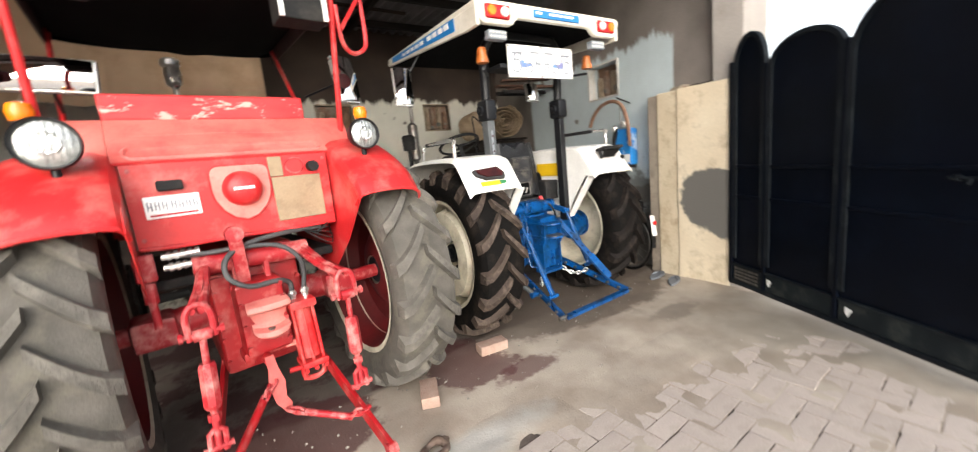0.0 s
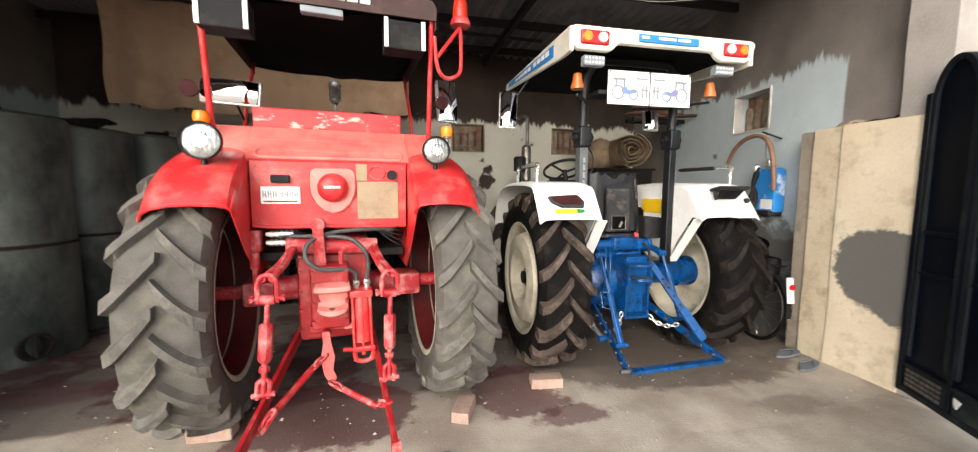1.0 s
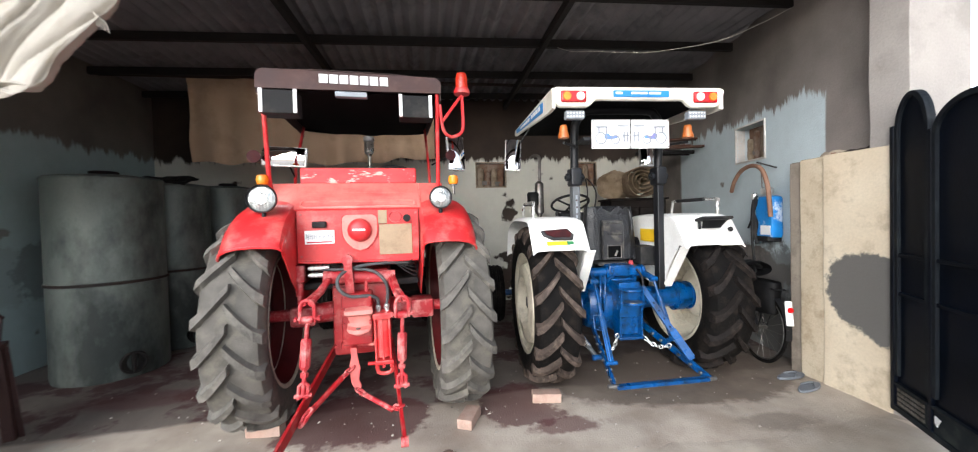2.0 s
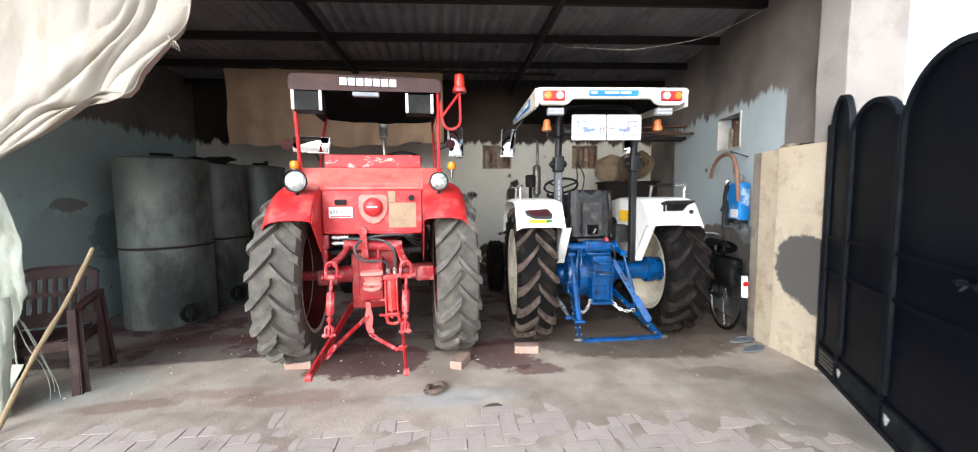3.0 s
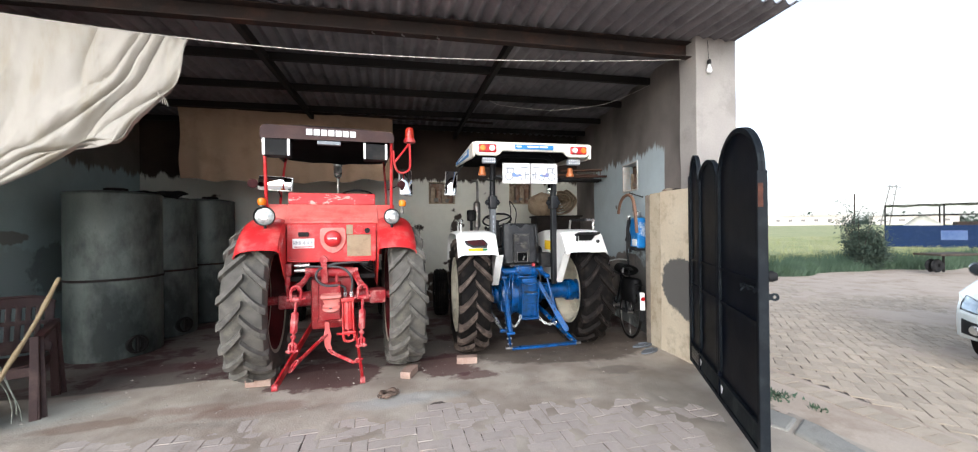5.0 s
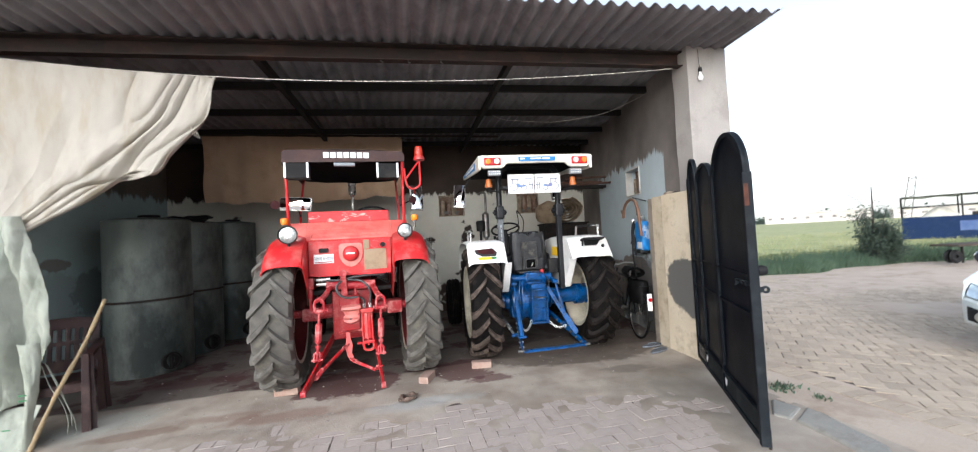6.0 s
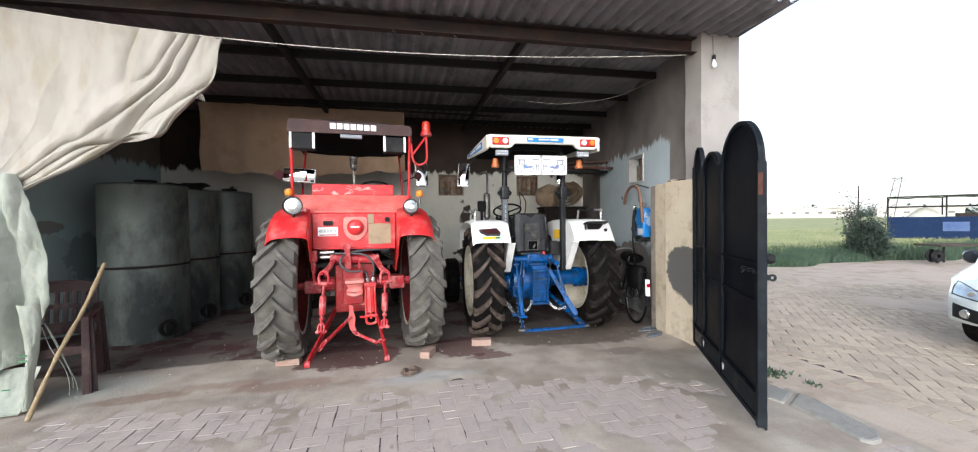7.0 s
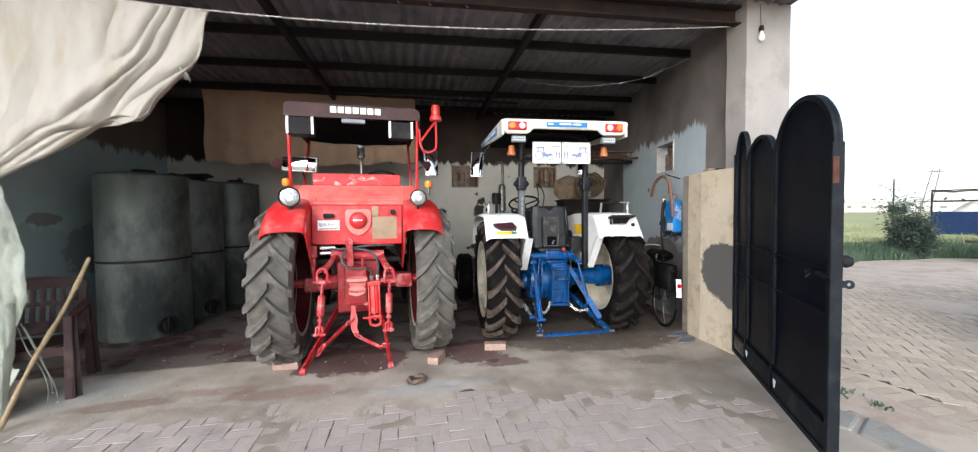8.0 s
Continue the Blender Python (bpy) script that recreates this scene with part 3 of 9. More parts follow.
        spill_shade.inputs["From Min"].default_value, spill_shade.inputs["From Max"].default_value = 1 + ragged / 2 - soft, 1 + ragged / 2
        spill_shade.inputs["To Min"].default_value, spill_shade.inputs["To Max"].default_value = amount, 0.0
        k.new(blot.outputs["Value"], spill_shade.inputs["Value"])
        spilt_shaded = n.new("ShaderNodeMix")
        spilt_shaded.data_type = "RGBA"
        k.new(spill_shade.outputs["Result"], spilt_shaded.inputs["Factor"])
        k.new(col, spilt_shaded.inputs["A"])
        spilt_shaded.inputs["B"].default_value = rgb(tint)
        col = spilt_shaded.outputs["Result"]
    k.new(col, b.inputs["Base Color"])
    return m


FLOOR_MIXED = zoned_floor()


def bumpy(x, y, amount, size):
    return amount * noise.noise(Vector((x * size, y * size, 0.3)))


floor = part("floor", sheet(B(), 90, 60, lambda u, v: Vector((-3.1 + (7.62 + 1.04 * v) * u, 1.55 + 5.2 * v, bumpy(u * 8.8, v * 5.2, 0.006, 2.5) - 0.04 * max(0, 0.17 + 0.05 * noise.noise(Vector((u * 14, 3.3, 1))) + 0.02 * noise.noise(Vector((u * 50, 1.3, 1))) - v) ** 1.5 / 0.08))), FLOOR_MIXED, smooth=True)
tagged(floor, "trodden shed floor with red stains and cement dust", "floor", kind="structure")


def wall_run(name, start, end, thick, height, material, label, holes=(), base=-0.1):
    """A wall whose inner face runs from start to end (plan), thick towards the outside, with rectangular holes (s0, s1, z0, z1)."""
    a, b = Vector((*start, 0)), Vector((*end, 0))
    length = (b - a).length
    bm = B()
    ss = sorted({0.0, length, *(h[0] for h in holes), *(h[1] for h in holes)})
    zs = sorted({base, height, *(h[2] for h in holes), *(h[3] for h in holes)})
    d = (b - a).normalized()
    out = Vector((d.y, -d.x, 0))
    m = Matrix((d, out, Vector((0, 0, 1)))).transposed().to_4x4()
    m.translation = a
    for i in range(len(ss) - 1):
        for j in range(len(zs) - 1):
            s, z = (ss[i] + ss[i + 1]) / 2, (zs[j] + zs[j + 1]) / 2
            if any(h[0] < s < h[1] and h[2] < z < h[3] for h in holes):
                continue
            bx(bm, (ss[i], 0, zs[j]), (ss[i + 1], thick, zs[j + 1]), 0, m)
    bmesh.ops.remove_doubles(bm, verts=bm.verts, dist=1e-4)
    seen = {}
    for f in list(bm.faces):
        key = tuple(sorted(v.index for v in f.verts))
        bm.verts.index_update()
        key = tuple(sorted(v.index for v in f.verts))
        seen.setdefault(key, []).append(f)
    bmesh.ops.delete(bm, geom=[f for fs in seen.values() if len(fs) > 1 for f in fs], context="FACES")
    ob = part(name, bm, material)
    return tagged(ob, label, "wall", kind="structure"), m


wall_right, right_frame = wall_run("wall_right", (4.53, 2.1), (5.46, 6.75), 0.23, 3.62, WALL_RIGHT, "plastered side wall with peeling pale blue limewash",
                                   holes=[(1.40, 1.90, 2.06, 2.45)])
wall_back, back_frame = wall_run("wall_back", (5.62, 6.6), (-3.1, 6.6), 0.23, 3.62, WALL_BACK, "sooty back wall with peeling grey-green limewash",
                                 holes=[(5.62 - 2.60, 5.62 - 2.09, 2.03, 2.44), (5.62 - 4.30, 5.62 - 3.83, 2.03, 2.44)])
wall_left, left_frame = wall_run("wall_left", (-2.95, 6.83), (-2.95, 1.9), 0.23, 3.62, WALL_LEFT, "damp side wall with flaking turquoise limewash")


def vent(name, lo, hi, m, label, rim_mat, deep):
    """A blocked ventilation hole: a plaster rim round crumbling brickwork with openings."""
    top = thing(name, label, "vent", m)
    w, h = hi[0] - lo[0], hi[1] - lo[1]
    rim = B()
    for x0, z0, x1, z1 in ((lo[0] - 0.02, lo[1] - 0.02, hi[0] + 0.02, lo[1]), (lo[0] - 0.02, hi[1], hi[0] + 0.02, hi[1] + 0.02), (lo[0] - 0.02, lo[1], lo[0], hi[1]), (hi[0], lo[1], hi[0] + 0.02, hi[1])):
        bx(rim, (x0, -0.015, z0), (x1, 0.10, z1), 0.004)
    part("rim", rim, rim_mat, top)
    part("infill", bx(B(), (lo[0], deep, lo[1]), (hi[0], 0.18, hi[1])), MUD_BRICKWORK, top, "crumbling brown brick infill")
    r = random.Random(int(lo[0] * 100))
    # a crumbling honeycomb of upright brick ends with dark gaps between them
    for i in range(4):
        x0 = lo[0] + w * (0.04 + 0.24 * i) + r.uniform(-0.01, 0.01)
        tall = h * r.uniform(0.62, 0.98)
        f = lambda u, v, x0=x0, tall=tall: Vector((x0 + w * 0.20 * u, deep - 0.045 + 0.02 * (2 * u - 1) ** 2 + 0.01 * noise.noise(Vector((u * 4 + i, v * 6, lo[0]))), lo[1] + tall * v * (1 - 0.10 * (2 * u - 1) ** 2)))
        part("brick_stub", sheet(B(), 6, 8, f), (MUD_BRICKWORK, PALE_STUB)[i % 2], top, smooth=True, solid=0.03)
    for i in range(3):
        x, z, e = lo[0] + w * r.uniform(0.05, 0.8), lo[1] + h * r.uniform(0.0, 0.2), r.uniform(0.04, 0.08)
        part("rubble", bx(B(), (x, deep - 0.06, z), (min(x + e * 1.3, hi[0] - 0.002), deep, z + e), 0.014), GREY_PATCH, top, smooth=True)
    return top


vent("vent", (1.40, 2.06), (1.90, 2.45), right_frame, "square wall vent with white jambs and brick infill", LIME_RIM, 0.15)
for x0, x1 in ((2.09, 2.60), (3.83, 4.30)):
    vent("vent", (5.62 - x1, 2.03), (5.62 - x0, 2.44), back_frame, "square wall vent filled with brown brickwork", TAN_RIM, 0.07)

# pillar and the low wall beside it
bm = bx(B(), (4.50, 2.0, -0.1), (5.03, 2.255, 3.56), 0.012)
bmesh.ops.subdivide_edges(bm, edges=[e for e in bm.edges if e.calc_length() > 2], cuts=24)
for v in bm.verts:
    v.co.x += 0.008 * noise.noise(v.co * 2.2)
    v.co.y += 0.006 * noise.noise(v.co * 2.7)
pillar = part("pillar", bm, WHITE_PILLAR, smooth=True)
tagged(pillar, "pale limewashed masonry pillar at the shed's corner", "pillar", kind="structure")


def grey_patched():
    """Cream limewash with a rough cement repair low on the face and worn edges."""
    m = surface("cream_limewash_patched", rgb("cabaa0"), rgb("d5c8b0"), 2.2, 0.9, 0, 0.22, 60, rgb("9d8d74"), 5.0, 0.6)
    n, k = m.node_tree.nodes, m.node_tree.links
    b = n["Principled BSDF"]
    cream = b.inputs["Base Color"].links[0].from_socket
    at = n.new("ShaderNodeTexCoord")
    wob = n.new("ShaderNodeTexNoise")
    wob.inputs["Scale"].default_value, wob.inputs["Detail"].default_value = 9.0, 10.0
    wob.inputs["Roughness"].default_value = 0.72
    k.new(at.outputs["Object"], wob.inputs["Vector"])
    mp = n.new("ShaderNodeMapping")
    mp.inputs["Location"].default_value = (0, -2.14, -0.79)
    k.new(at.outputs["Object"], mp.inputs["Vector"])
    skew = n.new("ShaderNodeMapping")
    skew.inputs["Rotation"].default_value = (radians(-21), 0, 0)
    k.new(mp.outputs["Vector"], skew.inputs["Vector"])
    sc = n.new("ShaderNodeVectorMath")
    sc.operation = "MULTIPLY"
    sc.inputs[1].default_value = (0, 1.75, 2.45)
    k.new(skew.outputs["Vector"], sc.inputs[0])
    ln = n.new("ShaderNodeVectorMath")
    ln.operation = "LENGTH"
    k.new(sc.outputs["Vector"], ln.inputs[0])
    add = n.new("ShaderNodeMath")
    add.operation = "MULTIPLY_ADD"
    add.inputs[1].default_value = 0.5
    k.new(wob.outputs["Fac"], add.inputs[0])
    k.new(ln.outputs["Value"], add.inputs[2])
    cut = n.new("ShaderNodeMapRange")
    cut.inputs["From Min"].default_value, cut.inputs["From Max"].default_value = 1.0, 1.06
    cut.inputs["To Min"].default_value, cut.inputs["To Max"].default_value = 1, 0
    k.new(add.outputs["Value"], cut.inputs["Value"])
    mix = n.new("ShaderNodeMix")
    mix.data_type = "RGBA"
    k.new(cut.outputs["Result"], mix.inputs["Factor"])
    k.new(cream, mix.inputs["A"])
    mix.inputs["B"].default_value = rgb("625f5b")
    k.new(mix.outputs["Result"], b.inputs["Base Color"])
    return m


def rough_box(lo, hi, bev, cut=0.12, amount=0.006):
    bm = bx(B(), lo, hi, bev)
    bmesh.ops.subdivide_edges(bm, edges=[e for e in bm.edges if e.calc_length() > 0.3], cuts=8, use_grid_fill=True)
    for v in bm.verts:
        v.co += amount * Vector((noise.noise(v.co * 4), noise.noise(v.co * 4 + Vector((5, 0, 0))), noise.noise(v.co * 4 + Vector((0, 9, 0)))))
    return bm


low_wall = thing("low_wall", "cream limewashed half wall with a grey cement patch", "wall", kind="structure")
part("wall_face", rough_box((4.490, 2.10, -0.05), (4.86, 2.60, 1.93), 0.015), grey_patched(), low_wall, smooth=True)
part("pier", rough_box((4.504, 2.56, -0.05), (4.85, 2.81, 1.922), 0.012), STAINED_CREAM, low_wall, "stained yellowish cream pier", smooth=True)
part("bare_end", rough_box((4.524, 2.77, -0.05), (4.84, 2.93, 1.912), 0.016), DIRTY_CREAM, low_wall, "dirty weathered wall end", smooth=True)

# roof: corrugated sheets on iron
def roof_edge(y):
    return 4.98 + 0.2 * max(0.0, y - 2.0)


def roof_point(u, v):
    x = -3.4 + 9.2 * u
    y = fronted(x, 1.30) + v * 5.5
    x = min(x, roof_edge(y))
    return Vector((x, y, 3.560 + 0.026 * math.cos(2 * math.pi * x / 0.146)))


roof = part("roof", sheet(B(), 504, 6, roof_point), ROOF, smooth=True, solid=0.008)
tagged(roof, "grey corrugated cement roof sheets over the shed", "roof", kind="structure")
beam = thing("beam", "rusty iron front beam under the roof", "beam", kind="structure")
bm = B()
flat_bar(bm, (-3.0, fronted(-3.0, 2.14), 3.437), (4.52, fronted(4.52, 2.14), 3.437), 0.15, 0.008)
flat_bar(bm, (-3.0, fronted(-3.0, 2.10), 3.359), (4.52, fronted(4.52, 2.10), 3.359), 0.012, 0.09)
flat_bar(bm, (-3.0, fronted(-3.0, 2.10), 3.517), (4.52, fronted(4.52, 2.10), 3.517), 0.012, 0.09)
part("girder", bm, IRON, beam)
for bxx in (1.15, 1.42, 1.75):
    part("hook", sweep(B(), [(bxx, fronted(bxx, 2.08), 3.37), (bxx, fronted(bxx, 2.07), 3.335), (bxx + 0.02, fronted(bxx, 2.06), 3.325)], 0.006, 6), STEEL, beam)
for i, y0 in enumerate((3.08, 4.06, 5.05, 6.0)):
    bm = B()
    e = 4.6 + 0.2 * (y0 - 2.0)
    flat_bar(bm, (-2.95, fronted(-2.95, y0), 3.470), (e, fronted(e, y0), 3.470), 0.09, 0.05)
    tagged(part("purlin", bm, BLACK_IRON), "soot-black iron purlin under the roof sheets", "beam", "purlins", "structure")
for x0 in (-0.05, 2.52):
    bm = flat_bar(B(), (x0, fronted(x0, 2.2), 3.425), (x0 + 0.1, 6.6, 3.425), 0.09, 0.06)
    tagged(part("rafter", bm, BLACK_IRON), "soot-black iron rafter under the roof sheets", "beam", "rafters", "structure")

# ---- paving ----
def herringbone(x0, x1, y0, y1, w, keep):
    """Centres and turns of bricks twice as long as wide, interlocked at right angles."""
    out = []
    nx, ny = int((x1 - x0) / w) + 6, int((y1 - y0) / w) + 6
    for q in range(-ny // 4 - 3, nx // 4 + 3):
        for p in range(-4, ny + 4):
            cx, cy = p + 4 * q, p
            for px, py, turn in ((cx + 1.0, cy + 0.5, 0.0), (cx + 0.5, cy + 2.0, 90.0)):
                x, y = x0 + px * w, y0 + py * w
                if x0 <= x <= x1 and y0 <= y <= y1 and keep(x, y):
                    out.append((x, y, turn))
    return out


def paver_shape(length, width, gap=0.006, deep=0.05, ch=0.0012):
    a, b = length / 2 - gap / 2, width / 2 - gap / 2
    vs = [(sx * x, sy * y, z) for x, y, z in ((a, b, -deep), (a, b, -ch), (a - ch, b - ch, 0)) for sx, sy in ((-1, -1), (1, -1), (1, 1), (-1, 1))]
    fs = [(i + 4 * r, (i + 1) % 4 + 4 * r, (i + 1) % 4 + 4 * r + 4, i + 4 * r + 4) for r in (0, 1) for i in range(4)] + [(8, 9, 10, 11)]
    return vs, fs


def lay(bricks, w, parent, single, rest_name, single_mat, rest_mat, near, turn=0.0, pivot=(0, 0), wobble=0.0012, level=0.0, tilt=0.22, gap=0.010):
    """Lays the bricks: the ones within near are parts of their own, the others one joined part."""
    rnd = random.Random(7)
    vs, fs = paver_shape(2 * w, w, gap)
    shapes = []
    for i in range(8):
        me = bpy.data.meshes.new(single)
        me.from_pydata([(x + rnd.uniform(-1, 1) * 0.004, y + rnd.uniform(-1, 1) * 0.004, z) for x, y, z in vs], [], fs)
        me.materials.append(single_mat)
        shapes.append(me)
    pv, pf, count = [], [], 0
    r0 = pose(*pivot, 0) @ pose(0, 0, 0, 0, 0, turn) @ pose(-pivot[0], -pivot[1], 0)
    for x, y, a in bricks:
        q = r0 @ Vector((x, y, 0))
        m = r0 @ pose(x, y, level + rnd.uniform(-wobble, wobble) + bumpy(q.x, q.y, 0.006, 1.1), rnd.uniform(-tilt, tilt), rnd.uniform(-tilt, tilt), a + rnd.uniform(-1.2, 1.2))
        if count < 300 and near(m.translation.x, m.translation.y):
            ob = new(single, shapes[rnd.randrange(8)])
            ob.parent = parent
            ob.matrix_basis = m
            count += 1
        else:
            base = len(pv)
            pv += [tuple(m @ Vector(v)) for v in vs]
            pf += [tuple(i + base for i in f) for f in fs]
    me = bpy.data.meshes.new(rest_name)
    me.from_pydata(pv, [], pf)
    me.materials.append(rest_mat)
    ob = new(rest_name, me)
    ob.parent = parent
    tagged(ob, kind="stuff")
    return ob

# ---- tractors ----
def tyre_mesh(R, W, rim, lug_h, lugs, swirl=1):
    """A farm tyre: carcass and slanted lugs that meet the middle alternately."""
    bm = B()
    c = R - lug_h
    prof = [(rim - 0.01, -0.40 * W), (rim + 0.015, -0.44 * W), (rim + 0.04, -0.47 * W), ((rim + c) / 2, -0.53 * W), (c - 0.06, -0.51 * W), (c - 0.02, -0.45 * W), (c - 0.004, -0.32 * W), (c, 0)]
    prof = prof + [(r, -h) for r, h in prof[-2::-1]]
    lathe(bm, prof, ALONG_X, 48)
    return bm


def lug_mesh(R, W, lug_h, lugs):
    bm = B()
    c = R - lug_h
    steps = 6
    for side in (-1, 1):
        for i in range(lugs):
            base = 2 * math.pi * (i + (0.5 if side > 0 else 0.0)) / lugs
            rows = []
            for s in range(steps + 1):
                t = s / steps
                x = side * (0.012 * W - 0.03 * W + t * 0.53 * W)
                th = base + (0.5 - t) * 1.05 * (0.5 * W) / R * (1.25 - 0.25 * t)
                top = R - 0.03 * t ** 3
                low = c - 0.012
                if s == steps:
                    x, top, low = side * 0.54 * W, R - 0.045, c - 0.08
                wide = 0.027 + 0.010 * t
                row = []
                for dr, w in ((low, wide * 1.35), (top, wide * 0.85), (top, -wide * 0.85), (low, -wide * 1.35)):
                    a = th + w / R
                    row.append(bm.verts.new((x, -dr * math.cos(a), dr * math.sin(a))))
                rows.append(row)
            for a, b in zip(rows, rows[1:]):
                for j in range(3):
                    bm.faces.new((a[j], a[j + 1], b[j + 1], b[j]))
            bm.faces.new(rows[0])
            bm.faces.new(rows[-1][::-1])
    return bm


def wheel(parent, x, y, R, W, rim, lug_h, lugs, tyre_mat, lug_mat, disc_mat, inner_mat, out, name="rear_wheel", dish=0.10):
    """A wheel at x beside the axle: rim and disc, tyre with lugs, hub and bolts. out: +1 or -1, the outer side."""
    o = out
    bm = B()
    h = W * 0.47
    lathe(bm, [(rim + 0.022, -h), (rim - 0.005, -h + 0.01), (rim - 0.03, -h * 0.6), (rim - 0.045, 0), (rim - 0.03, h * 0.6), (rim - 0.005, h - 0.01), (rim + 0.022, h)], ALONG_X, 40)
    d = dish * o
    lathe(bm, [(rim - 0.035, 0.02 * o), (rim * 0.8, d * 0.9), (rim * 0.55, d), (rim * 0.42, d * 0.5), (rim * 0.3, d * 0.2), (0, d * 0.2)], ALONG_X, 40)
    w = part(name, bm, disc_mat, parent, smooth=True, solid=0.006)
    w.matrix_basis = pose(x, y, R)
    bm = B()
    lathe(bm, [(rim - 0.05, -0.01 * o), (rim * 0.8, d * 0.9 - 0.03 * o), (rim * 0.55, d - 0.03 * o), (rim * 0.42, d * 0.5 - 0.03 * o), (0.1, d * 0.2 - 0.03 * o)], ALONG_X, 40)
    lathe(bm, [(rim - 0.052, -0.02 * o), (rim - 0.04, -h * 0.6 * o), (rim - 0.012, -h * o + 0.008 * o)], ALONG_X, 40)
    part("inner_disc", bm, inner_mat, w, smooth=True)
    part("tyre", tyre_mesh(R, W, rim, lug_h, lugs), tyre_mat, w, smooth=True)
    part("tread", lug_mesh(R, W, lug_h, lugs), lug_mat, w)
    hub = B()
    rod(hub, (d * 0.2 - 0.02 * o, 0, 0), (d * 0.2 + 0.07 * o, 0, 0), rim * 0.18, n=18)
    rod(hub, (d * 0.2 + 0.07 * o, 0, 0), (d * 0.2 + 0.10 * o, 0, 0), rim * 0.12, n=18)
    for i in range(8):
        a = math.pi * i / 4
        p = Vector((d * 0.2, rim * 0.28 * math.cos(a), rim * 0.28 * math.sin(a)))
        rod(hub, p, p + Vector((0.035 * o, 0, 0)), 0.012, n=6)
    part("hub", hub, BLACK, w)
    return w


def front_wheel(parent, x, y, R, W, mat):
    bm = B()
    lathe(bm, [(R * 0.55, -W * 0.4), (R * 0.52, 0), (R * 0.4, 0.03), (0, 0.03)], ALONG_X, 28)
    w = part("front_wheel", bm, mat, parent, smooth=True, solid=0.006)
    w.matrix_basis = pose(x, y, R)
    bm = B()
    prof = [(R * 0.54, -W * 0.42), (R * 0.75, -W * 0.52), (R * 0.93, -W * 0.46), (R * 0.985, -W * 0.3), (R, -W * 0.28), (R, -W * 0.2), (R * 0.97, -W * 0.18), (R * 0.97, -W * 0.06), (R, -W * 0.04)]
    lathe(bm, prof + [(r, -h) for r, h in prof[::-1]], ALONG_X, 40)
    part("tyre", bm, RUBBER, w, smooth=True)
    return w


def round_lamp(parent, at, r, facing=180, bracket=True):
    """A round work lamp in a thin black shell, its glass pressed in upright flutes, looking backwards."""
    m = pose(*at, 90, 0, facing - 180)
    shell = part("lamp", lathe(B(), [(0, -0.11), (r * 0.55, -0.105), (r * 0.9, -0.06), (r * 1.08, -0.01), (r * 1.10, 0.014), (r * 1.05, 0.024), (r * 0.97, 0.016), (r * 0.94, 0.0)], m, 36), BLACK, parent, "black round work lamp", smooth=True)

    def flute(u, v):
        x, y = r * v * math.cos(2 * math.pi * u), r * v * math.sin(2 * math.pi * u)
        ring = 0.003 * (1 if 0.42 < v < 0.5 else 0)
        return m @ Vector((x, y, 0.004 + 0.020 * (1 - v * v) + 0.0014 * math.sin(330 * x) * (abs(y) > 0.25 * r or v > 0.5) + ring))

    part("glass", sheet(B(), 72, 14, flute), LAMP_GLASS, shell, "clear fluted glass", smooth=True)
    if bracket:
        part("bracket", rod(B(), Vector(at) + Vector((0, 0.03, -r - 0.06)), Vector(at) + Vector((0, 0.03, -r + 0.02)), 0.014), BLACK, shell)
    return shell


def beacon(parent, at, r, mat, h=0.13):
    """A warning beacon: base and dome."""
    base = part("beacon", lathe(B(), [(0, 0), (r * 1.15, 0), (r * 1.2, 0.02), (r, 0.045), (0, 0.045)], pose(*at), 20), mat, parent, "warning beacon", smooth=True)
    part("dome", lathe(B(), [(r * 0.92, 0.045), (r * 0.86, h * 0.75), (r * 0.7, h * 0.95), (0, h)], pose(*at), 20), RED_BEACON if mat is RED else DULL_AMBER, base, smooth=True)
    return base


def chain(name, parent, a, b, mat, link=0.05, r=0.006, sag=0.05, label=""):
    """A hanging chain of oval links, in one part."""
    a, b = Vector(a), Vector(b)
    count = max(3, int((b - a).length / (link * 0.72)) + 1)
    bm = B()
    pts = [a.lerp(b, i / count) - Vector((0, 0, sag * 4 * (i / count) * (1 - i / count))) for i in range(count + 1)]
    for i in range(count):
        p, d = (pts[i] + pts[i + 1]) / 2, (pts[i + 1] - pts[i]).normalized()
        side = d.cross(Vector((0, 0, 1)) if abs(d.z) < 0.9 else Vector((1, 0, 0))).normalized()
        if i % 2:
            side = d.cross(side).normalized()
        sweep(bm, [p + d * (link * 0.5 * math.cos(t)) + side * (link * 0.3 * math.sin(t)) for t in [2 * math.pi * j / 10 for j in range(10)]], r, 6, True)
    return part(name, bm, mat, parent, label, smooth=True)


